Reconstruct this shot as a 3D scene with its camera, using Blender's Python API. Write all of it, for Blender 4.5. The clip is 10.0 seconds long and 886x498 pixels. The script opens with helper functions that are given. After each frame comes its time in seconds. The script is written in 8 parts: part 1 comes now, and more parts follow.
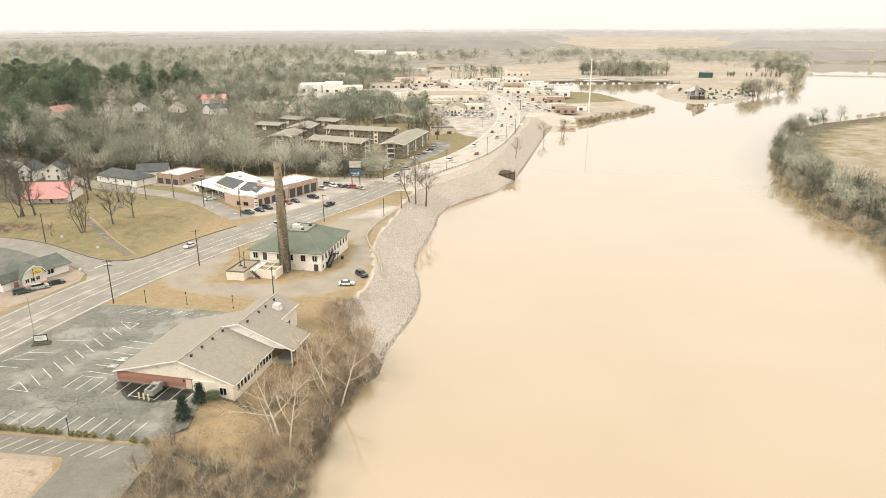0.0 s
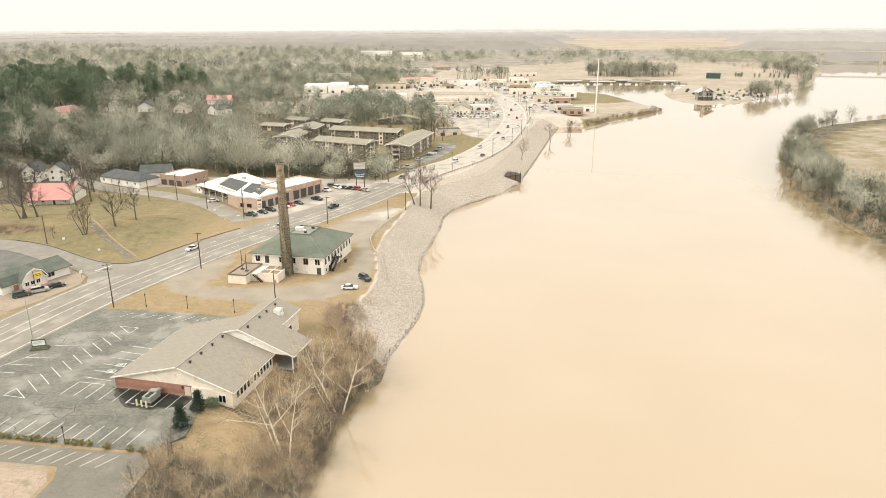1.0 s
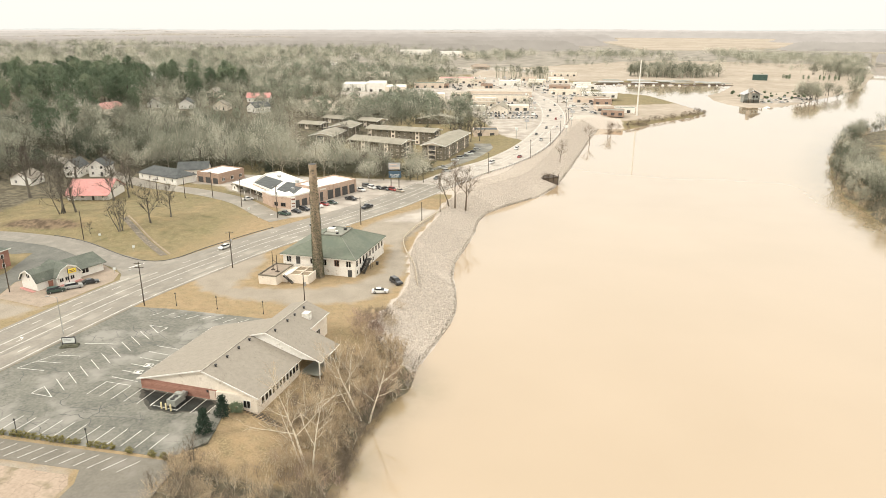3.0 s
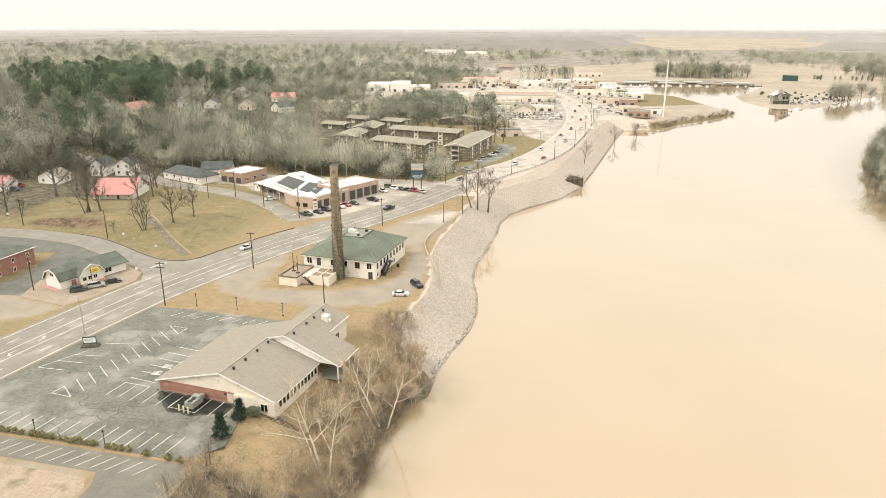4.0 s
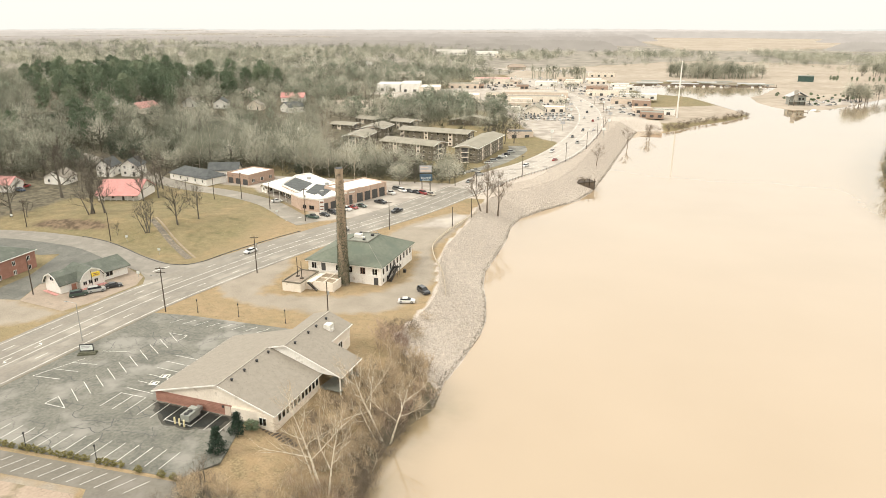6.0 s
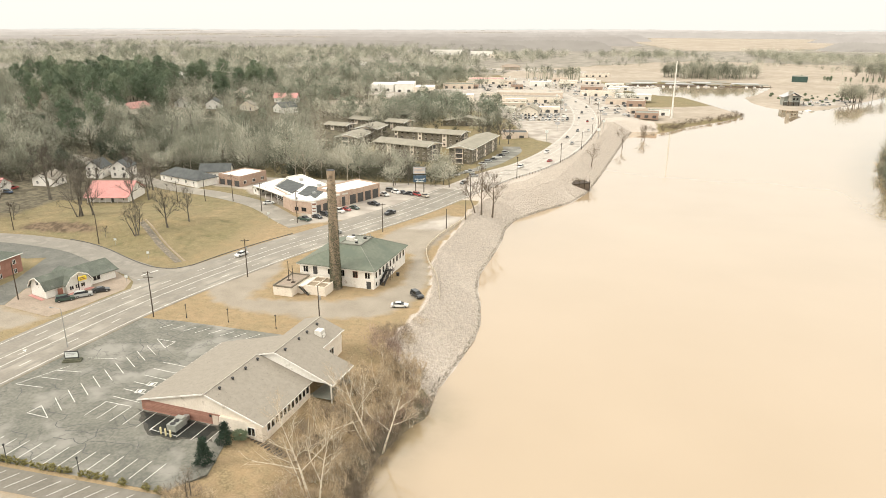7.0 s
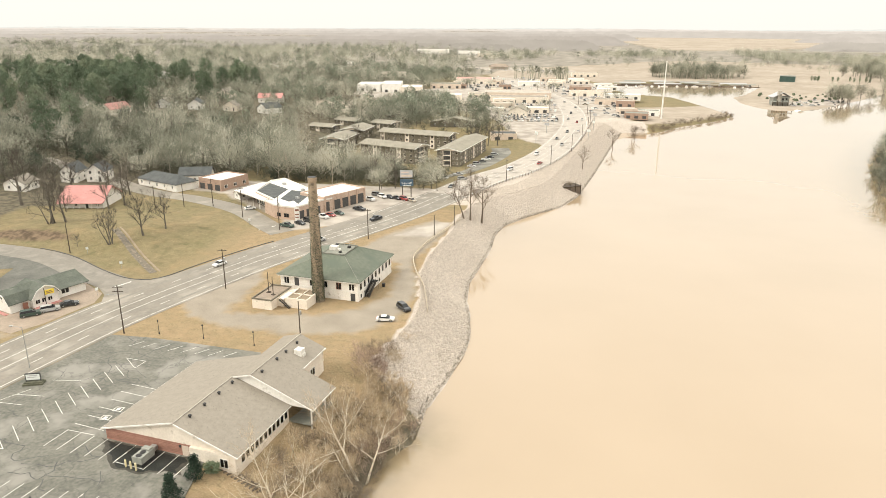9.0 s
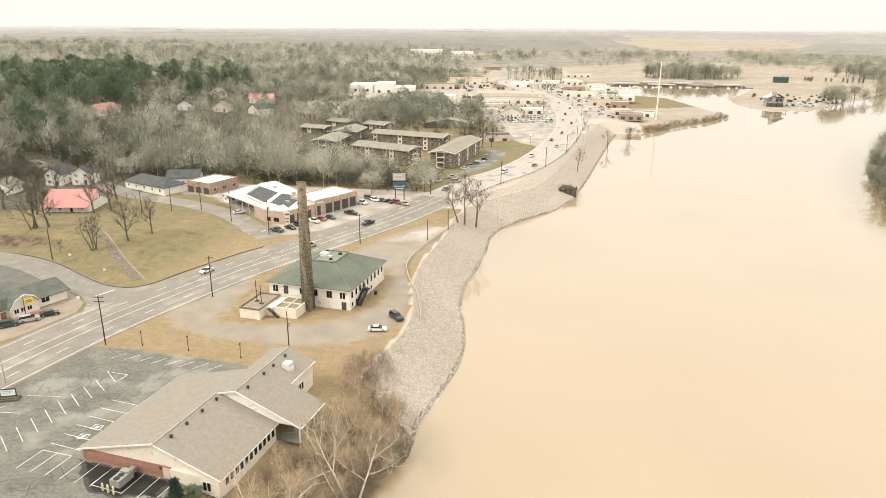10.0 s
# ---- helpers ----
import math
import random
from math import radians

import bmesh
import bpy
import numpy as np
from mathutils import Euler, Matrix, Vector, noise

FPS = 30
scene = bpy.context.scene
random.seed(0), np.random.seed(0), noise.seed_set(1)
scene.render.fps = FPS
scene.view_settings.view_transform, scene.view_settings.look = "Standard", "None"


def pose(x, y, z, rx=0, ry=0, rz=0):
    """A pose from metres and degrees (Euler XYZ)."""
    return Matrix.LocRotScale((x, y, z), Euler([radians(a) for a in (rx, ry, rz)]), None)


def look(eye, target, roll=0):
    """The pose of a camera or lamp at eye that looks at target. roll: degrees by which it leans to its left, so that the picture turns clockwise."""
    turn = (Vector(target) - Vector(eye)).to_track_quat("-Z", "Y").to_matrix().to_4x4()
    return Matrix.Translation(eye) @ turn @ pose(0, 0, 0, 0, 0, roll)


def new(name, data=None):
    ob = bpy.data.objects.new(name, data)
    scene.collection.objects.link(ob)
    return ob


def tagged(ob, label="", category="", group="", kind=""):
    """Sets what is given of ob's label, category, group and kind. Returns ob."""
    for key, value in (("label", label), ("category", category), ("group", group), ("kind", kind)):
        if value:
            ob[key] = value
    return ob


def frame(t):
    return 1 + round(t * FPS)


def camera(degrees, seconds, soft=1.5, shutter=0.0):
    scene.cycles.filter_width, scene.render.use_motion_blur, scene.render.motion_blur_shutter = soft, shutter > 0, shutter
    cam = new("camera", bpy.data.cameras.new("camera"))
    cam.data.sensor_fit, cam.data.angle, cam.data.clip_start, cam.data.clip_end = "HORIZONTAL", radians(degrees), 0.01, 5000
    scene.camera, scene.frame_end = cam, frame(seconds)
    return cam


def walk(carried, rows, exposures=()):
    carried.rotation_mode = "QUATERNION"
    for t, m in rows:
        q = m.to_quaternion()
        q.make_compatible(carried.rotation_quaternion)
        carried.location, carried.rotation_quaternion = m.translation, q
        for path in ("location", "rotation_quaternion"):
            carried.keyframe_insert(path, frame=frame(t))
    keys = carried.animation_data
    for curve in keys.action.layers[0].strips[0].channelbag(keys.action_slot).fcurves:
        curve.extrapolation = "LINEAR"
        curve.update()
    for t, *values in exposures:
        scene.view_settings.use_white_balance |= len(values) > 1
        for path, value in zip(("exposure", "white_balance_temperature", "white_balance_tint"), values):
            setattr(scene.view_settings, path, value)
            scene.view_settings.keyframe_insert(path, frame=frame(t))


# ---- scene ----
cam = camera(65.6, 10.0, soft=0.65)
PATH = [
    (0, (0.513, -6.515, 69.912), (0.392, -4.616, 69.297), -0.2),
    (0.5, (0.618, -4.914, 69.918), (0.489, -3.015, 69.303), -0.2),
    (1, (0.729, -3.409, 69.904), (0.591, -1.510, 69.290), -0.2),
    (1.5, (0.869, -2.069, 69.871), (0.720, -0.172, 69.257), -0.1),
    (2, (0.909, -0.853, 69.841), (0.736, 1.042, 69.227), -0.1),
    (2.5, (0.925, 0.386, 69.825), (0.718, 2.278, 69.210), -0.0),
    (4, (0.916, 4.265, 69.824), (0.610, 6.143, 69.208), -0.0),
    (4.5, (0.889, 5.590, 69.824), (0.551, 7.463, 69.209), 0.0),
    (5, (0.888, 7.034, 69.803), (0.534, 8.904, 69.188), 0.0),
    (5.5, (0.853, 8.476, 69.763), (0.507, 10.347, 69.147), 0.0),
    (7, (0.508, 12.997, 69.607), (0.187, 14.873, 68.991), 0.1),
    (7.5, (0.263, 14.828, 69.607), (-0.050, 16.704, 68.990), 0.1),
    (8, (-0.088, 16.922, 69.626), (-0.392, 18.800, 69.009), 0.2),
    (8.5, (-0.460, 19.317, 69.654), (-0.756, 21.197, 69.037), 0.1),
    (9, (-0.892, 21.957, 69.671), (-1.179, 23.837, 69.053), 0.2),
    (9.5, (-1.406, 24.732, 69.674), (-1.683, 26.613, 69.056), 0.2),
    (10, (-1.882, 27.542, 69.685), (-2.150, 29.426, 69.067), 0.3),
]
walk(cam, [(t, look(eye, target, roll)) for t, eye, target, roll in PATH], exposures=[(0.0, 0.38), (10.0, 0.38)])

# ---- sky and sun: a bright overcast day ----
world = bpy.data.worlds.new("world")
scene.world = world
world.use_nodes = True
wn, wl = world.node_tree.nodes, world.node_tree.links
wn.clear()
sky = wn.new("ShaderNodeTexSky")
sky.sky_type, sky.sun_disc = "NISHITA", False
sky.sun_elevation, sky.sun_rotation = radians(46), radians(242)
sky.air_density, sky.dust_density, sky.ozone_density = 1.0, 6.0, 0.5
pale = wn.new("ShaderNodeHueSaturation")
pale.inputs["Saturation"].default_value = 0.1
pale.inputs["Value"].default_value = 0.05
direction = wn.new("ShaderNodeTexCoord")
split = wn.new("ShaderNodeSeparateXYZ")
ramp = wn.new("ShaderNodeValToRGB")
ramp.color_ramp.elements[0].position, ramp.color_ramp.elements[0].color = 0.0, (0.875, 0.848, 0.778, 1)
ramp.color_ramp.elements[1].position, ramp.color_ramp.elements[1].color = 0.8, (1.75, 1.70, 1.58, 1)
mid = ramp.color_ramp.elements.new(0.12)
mid.color = (0.94, 0.915, 0.84, 1)
blend = wn.new("ShaderNodeMix")
blend.data_type = "RGBA"
blend.inputs["Factor"].default_value = 0.9
back = wn.new("ShaderNodeBackground")
back.inputs["Strength"].default_value = 1.0
wout = wn.new("ShaderNodeOutputWorld")
wl.new(sky.outputs["Color"], pale.inputs["Color"])
wl.new(direction.outputs["Generated"], split.inputs[0])
wl.new(split.outputs["Z"], ramp.inputs["Fac"])
wl.new(pale.outputs["Color"], blend.inputs["A"])
wl.new(ramp.outputs["Color"], blend.inputs["B"])
wl.new(blend.outputs["Result"], back.inputs["Color"])
wl.new(back.outputs["Background"], wout.inputs["Surface"])

sun_data = bpy.data.lights.new("sun", "SUN")
sun_data.energy, sun_data.angle, sun_data.color = 1.5, radians(20), (1.0, 0.935, 0.82)
sun = new("sun", sun_data)
sun.matrix_world = pose(0, 0, 300, 44, 0, -62)

# ---- mesh tools ----
rng = np.random.default_rng(7)


class Geo:
    """Collects vertices and faces for one mesh."""

    def __init__(self):
        self.v, self.f = [], []

    def add(self, verts, faces):
        n = len(self.v)
        self.v += [tuple(p) for p in verts]
        self.f += [tuple(n + i for i in face) for face in faces]
        return self

    def box(self, x0, x1, y0, y1, z0, z1, m=None):
        p = [(x, y, z) for z in (z0, z1) for y in (y0, y1) for x in (x0, x1)]
        if m is not None:
            p = [m @ Vector(q) for q in p]
        return self.add(p, [(0, 2, 3, 1), (4, 5, 7, 6), (0, 1, 5, 4), (2, 6, 7, 3), (0, 4, 6, 2), (1, 3, 7, 5)])

    def prism(self, outline, z0, z1):
        """A flat outline (x, y) drawn up from z0 to z1."""
        n = len(outline)
        area = sum(a[0] * b[1] - b[0] * a[1] for a, b in zip(outline, outline[1:] + outline[:1]))
        if area < 0:
            outline = outline[::-1]
        p = [(x, y, z0) for x, y in outline] + [(x, y, z1) for x, y in outline]
        return self.add(p, [tuple(range(n))[::-1], tuple(range(n, 2 * n))] + [(i, (i + 1) % n, n + (i + 1) % n, n + i) for i in range(n)])

    def slab(self, corners, t):
        """A roof plane through 3 or more corners, t thick downwards."""
        n = len(corners)
        p = list(corners) + [(x, y, z - t) for x, y, z in corners]
        return self.add(p, [tuple(range(n)), tuple(range(n, 2 * n))[::-1]] + [(i, n + i, n + (i + 1) % n, (i + 1) % n) for i in range(n)])

    def tube(self, path, radii, n=8, caps=True):
        rings = []
        path = [Vector(p) for p in path]
        for i, p in enumerate(path):
            d = (path[min(i + 1, len(path) - 1)] - path[max(i - 1, 0)]).normalized()
            a = d.orthogonal().normalized() if abs(d.z) < 0.99 else Vector((1, 0, 0))
            b = d.cross(a).normalized()
            rings.append([p + radii[i] * (math.cos(2 * math.pi * k / n) * a + math.sin(2 * math.pi * k / n) * b) for k in range(n)])
        verts = [q for r in rings for q in r]
        faces = [(i * n + k, i * n + (k + 1) % n, (i + 1) * n + (k + 1) % n, (i + 1) * n + k) for i in range(len(rings) - 1) for k in range(n)]
        if caps:
            faces += [tuple(range(n))[::-1], tuple((len(rings) - 1) * n + k for k in range(n))]
        return self.add(verts, faces)

    def mesh(self, name):
        me = bpy.data.meshes.new(name)
        me.from_pydata(self.v, [], self.f)
        return me


def put(name, geo, material, parent=None, label="", smooth=False):
    """Links the collected geometry as one mesh object."""
    me = geo.mesh(name) if isinstance(geo, Geo) else geo
    if smooth:
        me.shade_smooth()
    if material is not None and not me.materials:
        me.materials.append(material)
    ob = new(name, me)
    if parent is not None:
        ob.parent = parent
    if label:
        tagged(ob, label)
    return ob


def thing(name, m, label, category, group="", kind=""):
    ob = new(name)
    ob.empty_display_size = 0.5
    ob.matrix_world = m
    return tagged(ob, label, category, group, kind)


def array_mesh(name, verts, tris):
    """A mesh from arrays of vertices and triangles."""
    me = bpy.data.meshes.new(name)
    verts, tris = np.asarray(verts, np.float32), np.asarray(tris, np.int32)
    me.vertices.add(len(verts))
    me.vertices.foreach_set("co", verts.ravel())
    me.loops.add(len(tris) * 3)
    me.loops.foreach_set("vertex_index", tris.ravel())
    me.polygons.add(len(tris))
    me.polygons.foreach_set("loop_start", np.arange(0, len(tris) * 3, 3, dtype=np.int32))
    me.update(calc_edges=True)
    return me


def spline(points, step):
    """A smooth line through points, sampled every step metres."""
    p = [np.array(q, float) for q in points]
    p = [2 * p[0] - p[1]] + p + [2 * p[-1] - p[-2]]
    out = []
    for a, b, c, d in zip(p, p[1:], p[2:], p[3:]):
        n = max(1, int(np.linalg.norm(c - b) / step))
        for i in range(n):
            t = i / n
            out.append(0.5 * (2 * b + (c - a) * t + (2 * a - 5 * b + 4 * c - d) * t * t + (3 * b - a - 3 * c + d) * t ** 3))
    out.append(p[-2])
    return np.array(out)


def inside(x, y, poly):
    """Which of the points lie in the polygon."""
    x, y = np.asarray(x, float), np.asarray(y, float)
    r = np.zeros(x.shape, bool)
    for (x0, y0), (x1, y1) in zip(poly, poly[1:] + poly[:1]):
        if y0 != y1:
            r ^= ((y0 > y) != (y1 > y)) & (x < (x1 - x0) * (y - y0) / (y1 - y0) + x0)
    return r


def away(x, y, line):
    """Distance of the points from a line of points."""
    x, y = np.asarray(x, float), np.asarray(y, float)
    d = np.full(x.shape, 1e9)
    for (x0, y0), (x1, y1) in zip(line[:-1], line[1:]):
        ex, ey = x1 - x0, y1 - y0
        t = np.clip(((x - x0) * ex + (y - y0) * ey) / (ex * ex + ey * ey + 1e-9), 0, 1)
        d = np.minimum(d, np.hypot(x - x0 - t * ex, y - y0 - t * ey))
    return d


def offset(line, d):
    """The line shifted by d metres to its right."""
    line = np.asarray(line, float)
    t = np.gradient(line, axis=0)
    t /= np.linalg.norm(t, axis=1)[:, None]
    return line + d * np.stack([t[:, 1], -t[:, 0]], 1)


def ripple(x, y, size):
    """A smooth wave field between about -1 and 1, for uneven ground."""
    x, y = np.asarray(x, float) / size, np.asarray(y, float) / size
    return (np.sin(1.7 * x + 0.6 * np.sin(2.1 * y)) + np.sin(2.3 * y + 1.3 * np.sin(1.1 * x + 2)) + np.sin(1.1 * (x + y) + 4)) / 3


# ---- materials ----
def material(name, dark, light, size=2.0, rough=0.85, bump=0.0, fine=0.0, metal=0.0, spot=None, spot_size=0.3, spot_cut=0.6, vary=0.0, island=0.0, coat=0.0, spec=0.4, tone=None, crack=None):
    """A surface that wavers between two colours over size metres and again at a tenth of it; spot: colour of stains; vary: brightness change
    from piece to piece; island: the same from loose part to loose part; fine: size of the relief."""
    mt = bpy.data.materials.new(name)
    mt.use_nodes = True
    n, l = mt.node_tree.nodes, mt.node_tree.links
    bs = n["Principled BSDF"]
    bs.inputs["Roughness"].default_value, bs.inputs["Metallic"].default_value = rough, metal
    bs.inputs["Coat Weight"].default_value = coat
    bs.inputs["Specular IOR Level"].default_value = spec
    geo = n.new("ShaderNodeNewGeometry")

    def cloud(s, detail=4.0):
        t = n.new("ShaderNodeTexNoise")
        t.inputs["Scale"].default_value, t.inputs["Detail"].default_value = 1 / s, detail
        l.new(geo.outputs["Position"], t.inputs["Vector"])
        return t.outputs["Fac"]

    big, small = cloud(size), cloud(size / 9)
    add = n.new("ShaderNodeMath")
    add.operation = "MULTIPLY_ADD"
    l.new(small, add.inputs[0])
    add.inputs[1].default_value = 0.5
    half = n.new("ShaderNodeMath")
    half.operation = "MULTIPLY"
    half.inputs[1].default_value = 0.5
    l.new(big, half.inputs[0])
    l.new(half.outputs[0], add.inputs[2])
    cr = n.new("ShaderNodeValToRGB")
    cr.color_ramp.elements[0].position, cr.color_ramp.elements[0].color = 0.36, (*dark, 1)
    cr.color_ramp.elements[1].position, cr.color_ramp.elements[1].color = 0.64, (*light, 1)
    l.new(add.outputs[0], cr.inputs["Fac"])
    colour = cr.outputs["Color"]
    if spot:
        cut = n.new("ShaderNodeMapRange")
        cut.inputs["From Min"].default_value, cut.inputs["From Max"].default_value = spot_cut - 0.04, spot_cut + 0.08
        l.new(cloud(spot_size, 6.0), cut.inputs["Value"])
        mx = n.new("ShaderNodeMix")
        mx.data_type = "RGBA"
        l.new(cut.outputs["Result"], mx.inputs["Factor"])
        l.new(colour, mx.inputs["A"])
        mx.inputs["B"].default_value = (*spot, 1)
        colour = mx.outputs["Result"]
    if crack:
        c_size, c_wide, c_colour = crack
        vor, cut, mx = n.new("ShaderNodeTexVoronoi"), n.new("ShaderNodeMapRange"), n.new("ShaderNodeMix")
        wob = n.new("ShaderNodeTexNoise")
        wob.inputs["Scale"].default_value, wob.inputs["Detail"].default_value = 1 / c_size, 6.0
        l.new(geo.outputs["Position"], wob.inputs["Vector"])
        add2, sc = n.new("ShaderNodeVectorMath"), n.new("ShaderNodeVectorMath")
        sc.operation, sc.inputs[3].default_value = "SCALE", c_size * 1.3
        l.new(wob.outputs["Color"], sc.inputs[0])
        l.new(geo.outputs["Position"], add2.inputs[0])
        l.new(sc.outputs[0], add2.inputs[1])
        vor.feature = "DISTANCE_TO_EDGE"
        vor.inputs["Scale"].default_value = 1 / c_size
        l.new(add2.outputs[0], vor.inputs["Vector"])
        cut.inputs["From Min"].default_value, cut.inputs["From Max"].default_value = 0.0, c_wide / c_size
        cut.inputs["To Min"].default_value, cut.inputs["To Max"].default_value = 0.5, 0.0
        l.new(vor.outputs["Distance"], cut.inputs["Value"])
        mx.data_type = "RGBA"
        l.new(cut.outputs["Result"], mx.inputs["Factor"])
        l.new(colour, mx.inputs["A"])
        mx.inputs["B"].default_value = (*c_colour, 1)
        colour = mx.outputs["Result"]
    if tone:
        at, tr, mx = n.new("ShaderNodeAttribute"), n.new("ShaderNodeValToRGB"), n.new("ShaderNodeMix")
        at.attribute_name = "tone"
        for k, c in enumerate(tone):
            end = {0: 0, len(tone) - 1: 1}.get(k)
            e = tr.color_ramp.elements.new(k / (len(tone) - 1)) if end is None else [q for q in tr.color_ramp.elements if q.position == end][0]
            e.color = (*c, 1)
        l.new(at.outputs["Fac"], tr.inputs["Fac"])
        mx.data_type = "RGBA"
        mx.inputs["Factor"].default_value = 0.88
        l.new(colour, mx.inputs["A"])
        l.new(tr.outputs["Color"], mx.inputs["B"])
        colour = mx.outputs["Result"]
    if vary or island:
        if island:
            source, amount = geo.outputs["Random Per Island"], island
        else:
            source, amount = n.new("ShaderNodeObjectInfo").outputs["Random"], vary
        rg = n.new("ShaderNodeMapRange")
        rg.inputs["To Min"].default_value, rg.inputs["To Max"].default_value = 1 - amount, 1 + amount
        l.new(source, rg.inputs["Value"])
        hs = n.new("ShaderNodeHueSaturation")
        l.new(rg.outputs["Result"], hs.inputs["Value"])
        l.new(colour, hs.inputs["Color"])
        colour = hs.outputs["Color"]
    l.new(colour, bs.inputs["Base Color"])
    if bump:
        b = n.new("ShaderNodeBump")
        b.inputs["Strength"].default_value = 1.0
        b.inputs["Distance"].default_value = bump
        l.new(cloud(fine or size / 6, 6.0), b.inputs["Height"])
        l.new(b.outputs["Normal"], bs.inputs["Normal"])
    return mt


def glossy(name, colour, rough=0.05, vary=0.0):
    mt = bpy.data.materials.new(name)
    mt.use_nodes = True
    bs = mt.node_tree.nodes["Principled BSDF"]
    bs.inputs["Base Color"].default_value = (*colour, 1)
    bs.inputs["Roughness"].default_value = rough
    return mt


